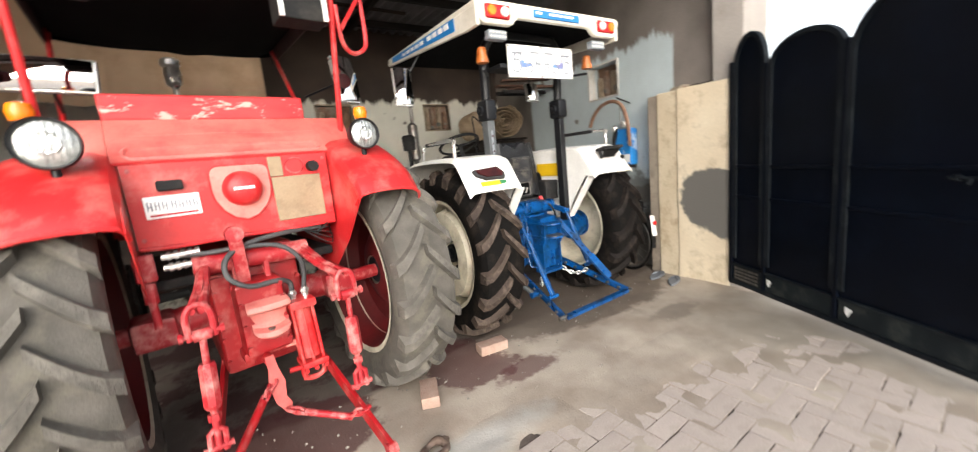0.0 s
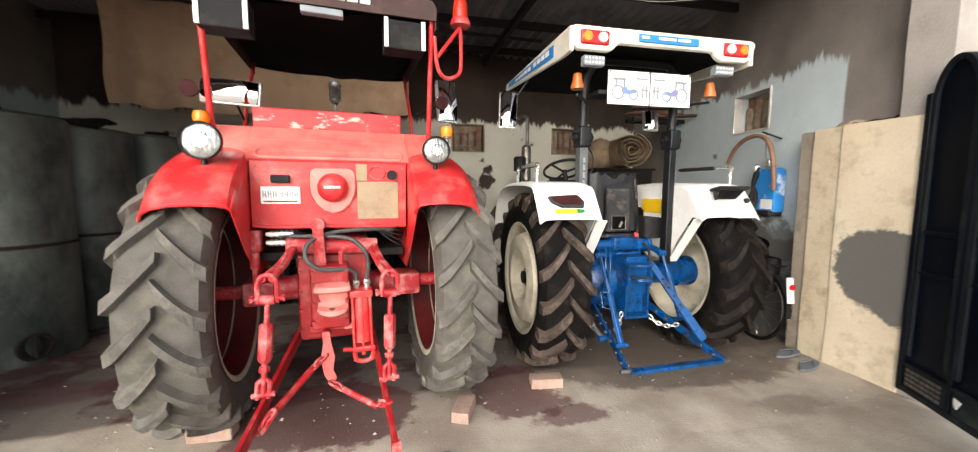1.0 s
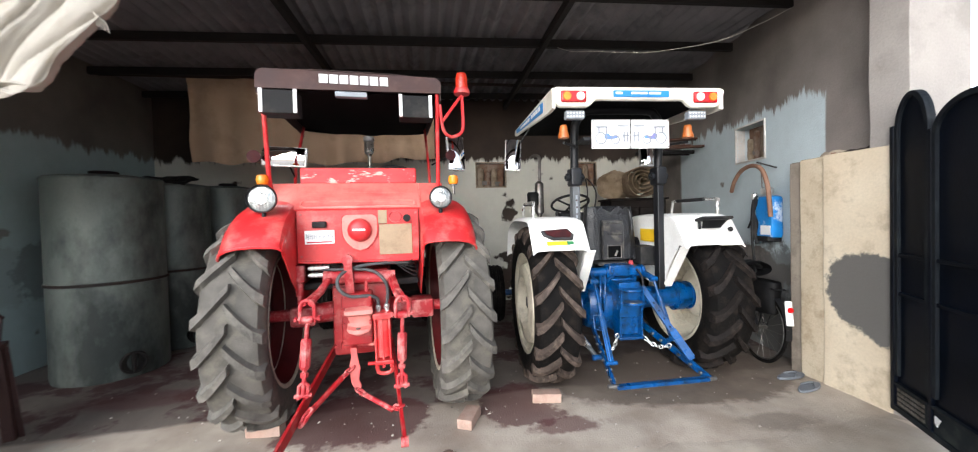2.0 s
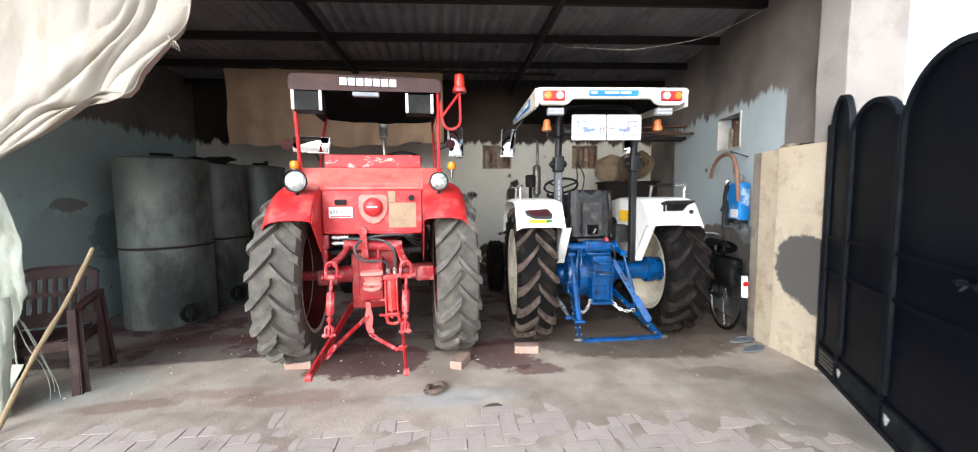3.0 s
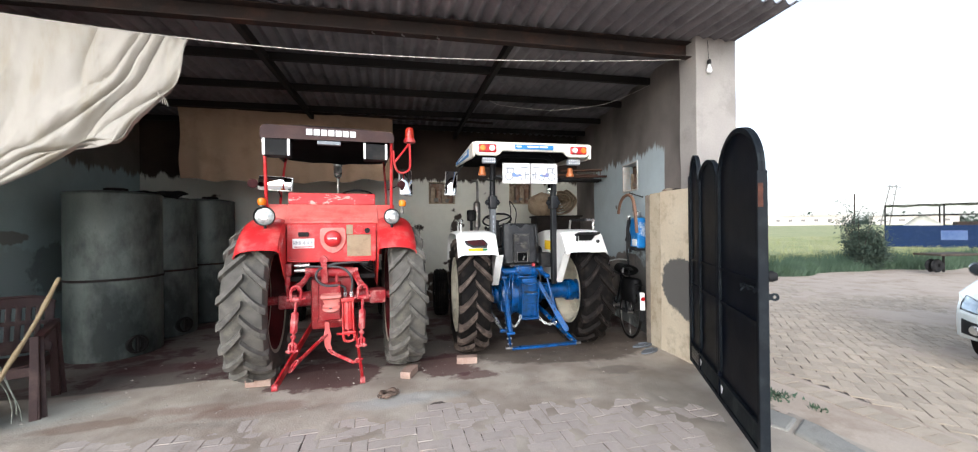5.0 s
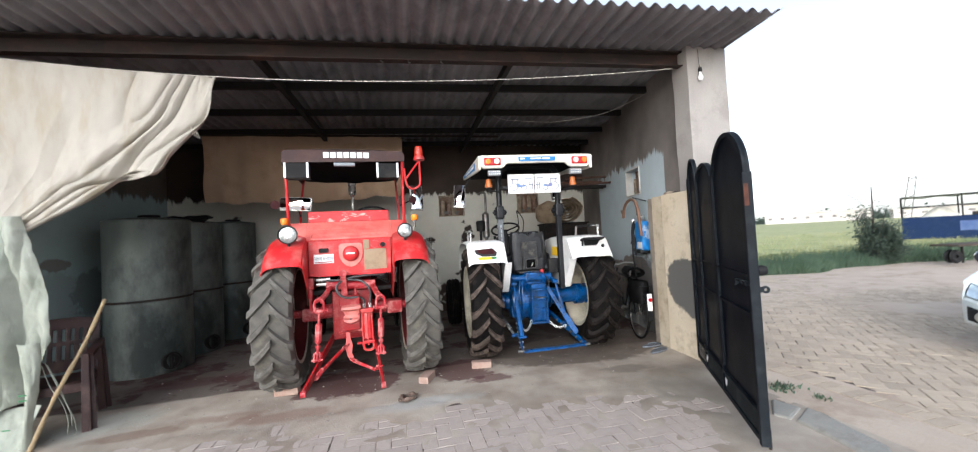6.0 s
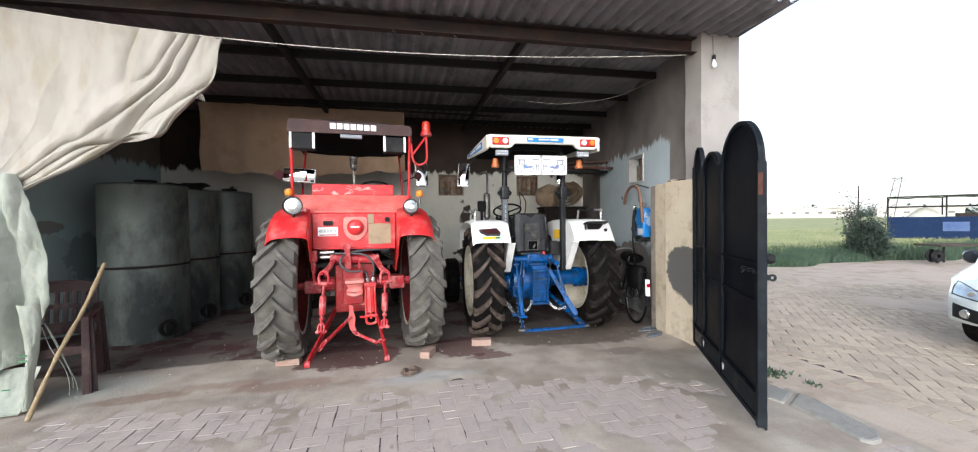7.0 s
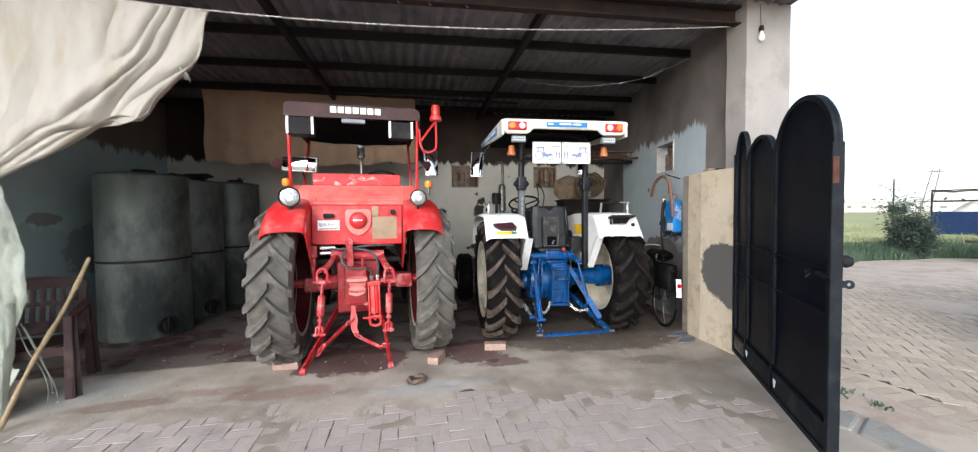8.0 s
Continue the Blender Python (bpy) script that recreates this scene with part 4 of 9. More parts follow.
def turnbuckle(name, parent, a, b, mat, r=0.013, body=0.032):
    """An adjustable lift rod: threaded ends, a slotted body and fork eyes."""
    a, b = Vector(a), Vector(b)
    bm = B()
    rod(bm, a, b, r)
    rod(bm, a.lerp(b, 0.28), a.lerp(b, 0.62), body, n=8)
    rod(bm, a.lerp(b, 0.25), a.lerp(b, 0.28), body * 0.8, body, n=8)
    rod(bm, a.lerp(b, 0.62), a.lerp(b, 0.66), body, body * 0.7, n=8)
    rod(bm, a.lerp(b, 0.70), a.lerp(b, 0.76), body * 0.75, n=6)
    rod(bm, a + Vector((-0.03, 0, 0)), a + Vector((0.03, 0, 0)), 0.024)
    for s in (-1, 1):
        off = Vector((s * 0.026, 0, 0))
        sweep(bm, [a.lerp(b, 0.82), a.lerp(b, 0.87) + off, a.lerp(b, 0.97) + off, b + off * 0.9 + (b - a) * 0.04], 0.012, 8)
    rod(bm, b + Vector((-0.05, 0, 0)), b + Vector((0.05, 0, 0)), 0.013)
    return part(name, bm, mat, parent, smooth=True)


def clevis_arm(name, parent, a, b, mat, w=0.05):
    """A forged lift arm from a to b that ends in an upright fork."""
    a, b = Vector(a), Vector(b)
    bm = B()
    d = (b - a).normalized()
    for s in (-1, 1):
        sweep(bm, [a + Vector((s * 0.012, 0, 0.012 * s)), a.lerp(b, 0.5) + Vector((s * 0.014, 0, 0.01)), b + Vector((s * 0.02, 0, 0.06))], 0.017, 8)
    flat_bar(bm, a, a.lerp(b, 0.85) + Vector((0, 0, 0.02)), 0.045, 0.02)
    yoke = [(b.x - 0.040, b.y, b.z - 0.055), (b.x - 0.042, b.y, b.z + 0.02), (b.x - 0.036, b.y, b.z + 0.055), (b.x - 0.016, b.y, b.z + 0.078), (b.x + 0.016, b.y, b.z + 0.078), (b.x + 0.036, b.y, b.z + 0.055), (b.x + 0.042, b.y, b.z + 0.02), (b.x + 0.040, b.y, b.z - 0.055)]
    sweep(bm, smooth_path(yoke, 3), 0.0125, 8)
    rod(bm, b + Vector((-0.075, 0, -0.035)), b + Vector((0.075, 0, -0.035)), 0.011)
    for s in (-1, 1):
        rod(bm, b + Vector((s * 0.06, 0, -0.035)), b + Vector((s * 0.075, 0, -0.035)), 0.019, n=6)
    return part(name, bm, mat, parent, smooth=True)


def letter_blocks(parent, x0, x1, z0, z1, y, count, mat, gap=0.18, name="lettering"):
    """A brand's lettering as a row of plain blocks."""
    bm = B()
    w = (x1 - x0) / count
    for i in range(count):
        bx(bm, (x0 + i * w, y - 0.003, z0), (x0 + i * w + w * (1 - gap), y + 0.003, z1), 0.001)
    return part(name, bm, mat, parent)


# the red tractor
red = thing("tractor", "red farm tractor with a brown canvas canopy, parked in the shed", "tractor", pose(0.685, 3.2, 0, 0, 0, 4.7))
RZ = 0.775
wheel(red, -0.715, -0.17, RZ, 0.345, 0.50, 0.042, 20, RUBBER_GREY, LUG_GREY, CREAM_RIM, RED_DARK, -1)
wheel(red, 0.715, -0.17, RZ, 0.345, 0.50, 0.042, 20, RUBBER_GREY, LUG_GREY, CREAM_RIM, RED_DARK, 1)
for s in (-1, 1):
    front_wheel(red, s * 0.68, 2.36, 0.40, 0.19, RED_DARK)

# axle, housing, engine
for s in (-1, 1):
    bm = B()
    rod(bm, (s * 0.16, -0.1, RZ), (s * 0.54, -0.14, RZ - 0.02), 0.085, 0.07, 16)
    bx(bm, (s * 0.45 - 0.09, -0.25, RZ - 0.085), (s * 0.45 + 0.09, -0.03, RZ + 0.065), 0.022)
    rod(bm, (s * 0.52, -0.17, RZ), (s * 0.72, -0.17, RZ), 0.045)
    part("rear_axle", bm, RED_DUSTY, red, smooth=True)
bm = B()
bx(bm, (-0.22, -0.36, 0.48), (0.20, 0.5, 1.02), 0.03)
bx(bm, (-0.20, -0.34, 0.98), (0.20, 0.4, 1.12), 0.03)
bx(bm, (-0.21, -0.375, 0.50), (-0.09, -0.34, 1.0), 0.01)
for z in (0.56, 0.68, 0.8, 0.92):
    for x in (-0.2, 0.18):
        rod(bm, (x, -0.39, z), (x, -0.34, z), 0.012, n=6)
part("gearbox", bm, RED_DEEP, red, smooth=True)
bm = B()
bx(bm, (-0.24, 0.45, 0.5), (0.24, 2.5, 0.95), 0.04)
bx(bm, (-0.16, 1.3, 0.35), (0.16, 2.4, 0.5), 0.03)
rod(bm, (-0.66, 2.36, 0.40), (0.66, 2.36, 0.40), 0.045)
part("engine_block", bm, BLACK_MATT, red)
bm = B()
bx(bm, (-0.30, 0.95, 0.95), (0.30, 2.65, 1.50), 0.07)
part("bonnet", bm, RED, red, smooth=True)
bm = B()
bx(bm, (-0.34, 0.6, 1.05), (0.34, 0.95, 1.62), 0.05)
part("dashboard", bm, BLACK_DEEP, red)
bm = B()
bx(bm, (-0.42, -0.3, 0.98), (0.42, 0.7, 1.03), 0.01)
part("footplate", bm, BLACK_MATT, red)

# mudguards
GUARD = [(0.432, 0.79), (0.436, 0.83), (0.455, 0.862), (0.50, 0.875), (0.60, 0.882), (0.70, 0.876), (0.78, 0.855), (0.83, 0.82), (0.852, 0.78), (0.855, 0.755)]


def guard_point(side, u, v):
    i = min(int(v * (len(GUARD) - 1)), len(GUARD) - 2)
    f = v * (len(GUARD) - 1) - i
    x = GUARD[i][0] * (1 - f) + GUARD[i + 1][0] * f
    r = GUARD[i][1] * (1 - f) + GUARD[i + 1][1] * f
    th = radians(41 + 112 * u)
    r -= 0.02 * max(0, 0.08 - u) / 0.08
    x = 0.432 + (x - 0.432) * 0.9
    return Vector((side * x, -0.15 - r * math.cos(th), RZ + r * math.sin(th)))


for s in (-1, 1):
    g = part("mudguard", sheet(B(), 26, 18, lambda u, v, s=s: guard_point(s, u, v)), RED, red, "rounded red mudguard over the wheel", smooth=True, solid=0.006)
    rim_pts = [guard_point(s, 0.0, v / 18) for v in range(19)]
    part("edge_roll", sweep(B(), rim_pts, 0.009, 8), RED, g, smooth=True)
    outline = [(-0.15 - 0.835 * math.cos(radians(a)), RZ + 0.835 * math.sin(radians(a))) for a in range(40, 150, 6)] + [(0.50, 1.0), (0.25, 0.90), (-0.30, 0.90), (-0.55, 1.08)]
    part("inner_plate", slab(B(), outline, 0.006, pose(s * 0.437, 0, 0) @ SIDEWAYS), RED, g)

# back panel, cover and tool box
panel = part("back_panel", slab(B(), [(-0.425, 1.20), (0.42, 1.18), (0.425, 1.57), (-0.425, 1.57)], 0.012, pose(0, -0.42, 0) @ UPRIGHT), RED, red, "red sheet metal back panel")
for x in (-0.40, 0.405):
    for z in (1.24, 1.54):
        part("rivet", rod(B(), (x, -0.432, z), (x, -0.42, z), 0.009, n=8), RED_DUSTY, panel)
cover = part("sloped_cover", sheet(B(), 14, 8, lambda u, v: Vector((-0.445 + 0.89 * u, -0.425 + 0.22 * v, 1.572 + 0.208 * v + 0.012 * (0.35 < v < 0.5)))), RED_FADED_SHEEN, red, "faded red sloped cover with painted sky sheen and a pressed rib", smooth=True, solid=0.006)
def on_cover(x, v, up=0.004):
    """A place on the sloped cover: x across, v from its lower edge to the upper one."""
    return Vector((x, -0.425 + 0.22 * v - 0.7 * up, 1.572 + 0.208 * v + 0.7 * up + 0.012 * (0.35 < v < 0.5)))


ridge = [on_cover(x, v) for x, v in [(-0.38, 0.30), (0.385, 0.30), (0.405, 0.25), (0.405, 0.13), (0.385, 0.08), (-0.38, 0.08), (-0.40, 0.13), (-0.40, 0.25)]]
part("pressed_ridge", sweep(B(), ridge, 0.011, 6, True), RED_FADED_SHEEN, cover, smooth=True)
part("hem", sweep(B(), [on_cover(-0.44 + 0.88 * i / 8, 0.0, 0.0) for i in range(9)], 0.007, 6), RED, cover, smooth=True)
part("crease", sweep(B(), [on_cover(-0.43 + 0.86 * i / 8, 0.62 + 0.02 * math.sin(5 * i), 0.001) for i in range(9)], 0.004, 6), RED_FADED_SHEEN, cover, smooth=True)
for s in (-1, 1):
    f = lambda u, v, s=s: Vector((s * (0.448 + 0.19 * u), -0.42 + 0.22 * v + 0.14 * u * (1 - v), 1.56 + 0.22 * v + 0.05 * u * (1 - v)))
    part("side_cover", sheet(B(), 6, 6, f), RED_FADED_SHEEN, red, smooth=True, solid=0.006)
part("tool_box", bx(B(), (-0.45, -0.16, 1.782), (0.435, 0.0, 1.91), 0.012), RED_WORN, red, "chipped red box across the back of the seat")
part("seat", bx(B(), (-0.25, 0.08, 1.42), (0.25, 0.5, 1.52), 0.03), BLACK_MATT, red)
shield = arc(-0.085, 1.495, 0.04, 180, 90, 5) + arc(0.085, 1.495, 0.04, 90, 0, 5) + [(0.126, 1.42), (0.118, 1.375), (0.092, 1.325), (0.05, 1.285), (0.0, 1.268), (-0.05, 1.285), (-0.092, 1.325), (-0.118, 1.375), (-0.126, 1.42)]
badge = part("badge_plate", slab(B(), shield, 0.012, pose(0, -0.434, 0) @ UPRIGHT), SALMON, panel, "pale pink shield plate", bevel=0.003)
part("shield_rim", sweep(B(), [(x, -0.441, z) for x, z in shield], 0.0035, 6, True), RED, badge, smooth=True)
part("cap", lathe(B(), [(0.085, 0), (0.082, 0.03), (0.064, 0.052), (0.034, 0.061), (0, 0.063)], pose(0, -0.44, 1.42, 90), 28), RED, badge, "glossy red round cap", smooth=True)
letter_blocks(panel, -0.045, 0.045, 1.416, 1.430, -0.5045, 6, WHITE_PRINT, name="cap_mark")
part("flange", sweep(B(), smooth_path([(-0.42, -0.43, 1.205), (-0.30, -0.432, 1.195), (-0.10, -0.432, 1.193), (0.10, -0.432, 1.188), (0.30, -0.432, 1.186), (0.415, -0.43, 1.185)], 4), 0.010, 8), RED, panel, "rolled lower edge", smooth=True)
plate = part("number_plate", bx(B(), (-0.375, -0.436, 1.328), (-0.175, -0.428, 1.425), 0.003), WHITE_PRINT, panel, "white number plate")
bm = B()
for i in range(7):
    x0 = -0.365 + 0.026 * i + (0.006 if i > 2 else 0)
    bx(bm, (x0, -0.4385, 1.365), (x0 + 0.005, -0.4355, 1.402), 0)
    bx(bm, (x0 + 0.013, -0.4385, 1.362), (x0 + 0.018, -0.4355, 1.400), 0)
    bx(bm, (x0 + 0.004, -0.4384, 1.378 + 0.004 * (i % 2)), (x0 + 0.014, -0.4356, 1.383 + 0.004 * (i % 2)), 0)
part("plate_bars", bm, GREY_PRINT, plate)
part("plate_line", bx(B(), (-0.36, -0.4385, 1.337), (-0.19, -0.4355, 1.346)), RED_LENS, plate)
part("plate_light", bx(B(), (-0.32, -0.465, 1.445), (-0.225, -0.43, 1.49), 0.008), BLACK_MATT, panel, "small black plate light")
part("sheet_patch", bx(B(), (0.135, -0.436, 1.232), (0.375, -0.428, 1.458), 0.003), SHEET_BEIGE, panel, "bare beige metal sheet")
part("sheet_patch", bx(B(), (0.130, -0.436, 1.462), (0.195, -0.428, 1.562), 0.003), SHEET_BEIGE, panel, "small bare metal sheet")
part("ring", sweep(B(), [(0.255 + 0.045 * math.cos(t), -0.43, 1.51 + 0.04 * math.sin(t)) for t in [2 * math.pi * i / 20 for i in range(20)]], 0.004, 6, True), RED_DUSTY, panel)
part("knob", rod(B(), (0.338, -0.475, 1.50), (0.338, -0.425, 1.50), 0.028, n=16), BLACK_MATT, panel, "black round knob")

# lamps
round_lamp(red, (-0.58, -0.63, 1.645), 0.084)
round_lamp(red, (0.575, -0.63, 1.64), 0.075)
for x, y, z in ((-0.66, -0.33, 1.80), (0.72, -0.30, 1.80)):
    st = part("turn_signal", lathe(B(), [(0.012, -0.12), (0.012, -0.045), (0.03, -0.045), (0.03, -0.038), (0, -0.038)], pose(x, y, z), 14), STEEL, red, smooth=True)
    part("lens", lathe(B(), [(0, -0.04), (0.034, -0.035), (0.042, 0.0), (0.034, 0.03), (0, 0.042)], pose(x, y, z), 18), ORANGE, st, "round amber lens", smooth=True)

# canopy
canopy = part("canopy", sheet(B(), 24, 10, lambda u, v: Vector((-0.645 + 1.265 * u, -0.46 + 1.5 * v, 2.50 + 0.075 * (1 - abs(2 * u - 1) ** 5) + 0.02 * math.sin(3 * v)))), CANVAS_BROWN, red, "dark brown canvas canopy", smooth=True, solid=0.012)
out = [(-0.645, 2.43), (0.615, 2.45)] + [(0.62 - 0.05 * (1 - math.cos(radians(a))), 2.50 + 0.065 * math.sin(radians(a))) for a in range(0, 91, 15)] + [(-0.645 + 0.05 * (1 - math.cos(radians(a))), 2.50 + 0.065 * math.sin(radians(a))) for a in range(90, -1, -15)]
band = part("rear_valance", slab(B(), out, 0.012, pose(0, -0.468, 0) @ UPRIGHT), CANVAS_BROWN, canopy, "brown canvas band with white lettering")
letter_blocks(canopy, -0.235, 0.245, 2.482, 2.543, -0.478, 7, WHITE_PRINT)
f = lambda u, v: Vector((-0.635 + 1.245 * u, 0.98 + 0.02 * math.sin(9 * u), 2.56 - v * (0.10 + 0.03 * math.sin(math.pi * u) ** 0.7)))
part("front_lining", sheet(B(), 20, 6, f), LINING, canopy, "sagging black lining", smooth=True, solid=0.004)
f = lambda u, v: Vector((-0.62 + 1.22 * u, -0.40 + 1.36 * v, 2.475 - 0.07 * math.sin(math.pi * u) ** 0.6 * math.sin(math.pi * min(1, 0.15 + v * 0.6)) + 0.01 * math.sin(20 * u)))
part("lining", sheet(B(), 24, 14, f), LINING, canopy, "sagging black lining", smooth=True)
for s in (-1, 1):
    part("side_valance", sheet(B(), 10, 2, lambda u, v, s=s: Vector(((-0.64, 0.615)[s > 0], -0.46 + 1.45 * u, 2.52 - 0.12 * v))), CANVAS_BROWN, canopy, solid=0.006)
for x0, x1 in ((-0.625, -0.385), (0.31, 0.55)):
    box = part("speaker_box", bx(B(), (x0, -0.462, 2.265), (x1, -0.30, 2.43), 0.008), BLACK_MATT, canopy, "black box with white end strips")
    for xa in (x0, x1 - 0.022):
        part("white_strip", bx(B(), (xa - 0.002, -0.472, 2.268), (xa + 0.022, -0.455, 2.435), 0.003), WHITE_PRINT, box)
part("light_bar", bx(B(), (-0.135, -0.475, 2.395), (0.085, -0.42, 2.432), 0.006), GREY_PRINT, canopy, "slim grey light bar")
for s in (-1, 1):
    x = s * 0.615 - 0.01
    part("post", sweep(B(), [(x, -0.24, 1.70), (x - 0.005, -0.28, 1.80), (x - 0.012 * s, -0.44, 2.47)], 0.016, 10), RED, red, smooth=True)
    part("post", sweep(B(), [(x * 0.98, 0.28, 1.45), (x * 0.99, 0.5, 2.0), (x, 0.95, 2.5)], 0.014, 10), RED, red, smooth=True)
loop = [(0.615, -0.42, 2.36), (0.63, -0.40, 2.22), (0.66, -0.38, 2.15), (0.72, -0.36, 2.13), (0.79, -0.35, 2.17), (0.805, -0.35, 2.25), (0.80, -0.35, 2.46)]
arm = part("beacon_arm", sweep(B(), smooth_path(loop, 6), 0.013, 8), RED, red, "bent red tube arm", smooth=True)
part("strut", rod(B(), (0.635, -0.41, 2.24), (0.795, -0.35, 2.46), 0.012), RED, arm)
beacon(red, (0.80, -0.35, 2.47), 0.055, RED, 0.17)

canopy.location.z = -0.02

# mirrors
def mirror(parent, c, w, h, m, arm_to):
    body = part("mirror", bx(B(), (-w / 2, 0, -h / 2), (w / 2, 0.035, h / 2), 0.014, pose(*c) @ m), CHROME, parent, "chrome-backed mirror", smooth=True)
    at, hw, hh = pose(*c) @ m, w / 2 - 0.012, h / 2 - 0.012
    bulge = lambda u, v: at @ Vector((hw * (2 * u - 1), -0.004 - 0.055 * min(hw, hh) / 0.06 * (0.5 - 0.25 * (2 * u - 1) ** 2 - 0.25 * (2 * v - 1) ** 2), hh * (2 * v - 1)))
    part("mirror_glass", sheet(B(), 12, 12, bulge), MIRROR, body, "bulging mirror glass", smooth=True)
    part("mirror_arm", sweep(B(), [Vector(c) + Vector((0, 0.03, 0)), arm_to], 0.008, 6), BLACK, body)
    return body


mirror(red, (-0.60, 0.02, 2.02), 0.36, 0.165, pose(0, 0, 0, -5, 4, -12), (-0.60, 0.35, 1.9))
mirror(red, (0.80, 0.02, 2.07), 0.165, 0.33, pose(0, 0, 0, -14, 2, 10), (0.61, 0.3, 2.0))
part("side_lamp", lathe(B(), [(0, -0.05), (0.05, -0.02), (0.055, 0.02), (0, 0.03)], pose(-0.80, -0.03, 2.01, 90) @ Matrix.Scale(0.9, 4), 18), DIM_RED, red, "small red side lamp", smooth=True)
part("side_lamp", lathe(B(), [(0, -0.05), (0.042, -0.02), (0.045, 0.02), (0, 0.03)], pose(0.735, -0.08, 2.03, 90), 18), DIM_RED, red, "small red side lamp", smooth=True)
pre = part("air_cleaner", lathe(B(), [(0.02, 1.4), (0.02, 2.26), (0.03, 2.28), (0.052, 2.30), (0.058, 2.33), (0.058, 2.41), (0.05, 2.43), (0.066, 2.45), (0.066, 2.485), (0.046, 2.505), (0, 2.505)], pose(-0.02, 1.5, 0), 24), CHROME, red, "dull metal air cleaner on a stalk", smooth=True)
bm = B()
sweep(bm, [(0.20 * math.cos(t), 0.20 * math.sin(t), 0) for t in [2 * math.pi * i / 28 for i in range(28)]], 0.013, 8, True)
for a in (90, 210, 330):
    rod(bm, (0, 0, -0.03), (0.2 * math.cos(radians(a)), 0.2 * math.sin(radians(a)), 0), 0.01)
rod(bm, (0, 0, -0.6), (0, 0, -0.01), 0.02)
bmesh.ops.transform(bm, matrix=pose(0.25, 0.6, 1.93, -20), verts=bm.verts)
part("steering_wheel", bm, BLACK_MATT, red, smooth=True)

# three-point linkage and hydraulics
part("rocker_shaft", rod(B(), (-0.26, -0.42, 1.085), (0.24, -0.42, 1.065), 0.048, n=18), RED_DUSTY, red, smooth=True)
clevis_arm("lift_arm", red, (-0.22, -0.42, 1.08), (-0.295, -0.82, 0.92), RED_DUSTY)
clevis_arm("lift_arm", red, (0.205, -0.42, 1.08), (0.28, -0.82, 0.905), RED_DUSTY)
turnbuckle("lift_rod", red, (-0.295, -0.82, 0.88), (-0.325, -0.87, 0.43), RED_DUSTY)
turnbuckle("lift_rod", red, (0.28, -0.82, 0.865), (0.262, -0.87, 0.42), RED_DUSTY)
part("lower_link", flat_bar(B(), (-0.21, -0.25, 0.53), (-0.42, -1.12, 0.215), 0.068, 0.022), RED_DEEP, red, "red flat lower link", bevel=0.003)
part("lower_link", flat_bar(B(), (0.20, -0.25, 0.53), (0.268, -1.10, 0.18), 0.068, 0.022), RED_DEEP, red, "red flat lower link", bevel=0.003)
for p in ((-0.42, -1.12, 0.215), (0.268, -1.10, 0.18)):
    part("link_ball", rod(B(), (p[0] - 0.022, p[1], p[2]), (p[0] + 0.022, p[1], p[2]), 0.03, n=14), RED_DUSTY, red)
bm = B()
bx(bm, (-0.135, -0.53, 0.60), (0.075, -0.34, 0.97), 0.02)
bx(bm, (-0.15, -0.50, 0.57), (0.05, -0.36, 0.62), 0.012)
for x in (-0.12, 0.06):
    for z in (0.65, 0.76, 0.87, 0.94):
        rod(bm, (x, -0.545, z), (x, -0.52, z), 0.011, n=6)
casting = part("rear_casting", bm, RED_DEEP, red, "dusty red rear casting", smooth=True)
SCOOP = [(-0.53, 0.875, 0.088), (-0.598, 0.858, 0.095), (-0.606, 0.838, 0.095), (-0.585, 0.826, 0.088), (-0.545, 0.815, 0.080), (-0.538, 0.765, 0.078), (-0.552, 0.735, 0.080), (-0.598, 0.722, 0.082), (-0.604, 0.702, 0.070), (-0.590, 0.690, 0.045), (-0.545, 0.685, 0.030)]


def tow_seat(u, v):
    k = v * (len(SCOOP) - 1)
    i = min(int(k), len(SCOOP) - 2)
    (y0, z0, w0), (y1, z1, w1) = SCOOP[i], SCOOP[i + 1]
    f, a = k - i, 2 * u - 1
    return Vector((-0.015 + a * (w0 + (w1 - w0) * f), y0 + (y1 - y0) * f + 0.018 * a * a, z0 + (z1 - z0) * f + 0.012 * a * a * (v > 0.5)))


part("tow_seat", sheet(B(), 12, 20, tow_seat), SALMON, casting, "chalky pink hollowed tow seat", smooth=True, solid=0.008)
part("shelf_bolt", rod(B(), (-0.02, -0.575, 0.72), (-0.02, -0.575, 0.738), 0.016, n=8), STEEL, casting)
bm = B()
bx(bm, (-0.115, -0.46, 0.86), (-0.09, -0.42, 1.05), 0.006)
bx(bm, (0.02, -0.46, 0.86), (0.045, -0.42, 1.05), 0.006)
rod(bm, (-0.14, -0.45, 0.95), (0.07, -0.45, 0.95), 0.014)
part("top_link_bracket", bm, RED_DUSTY, red)
bm = B()
flat_bar(bm, (-0.075, -0.45, 0.92), (-0.085, -0.505, 1.20), 0.030, 0.058, (0, 1, 0))
rod(bm, (-0.085, -0.535, 1.212), (-0.085, -0.48, 1.212), 0.038, n=20)
rod(bm, (-0.115, -0.508, 1.212), (-0.055, -0.508, 1.212), 0.022, n=14)
part("top_link", bm, RED_DUSTY, red, smooth=True)
bm = B()
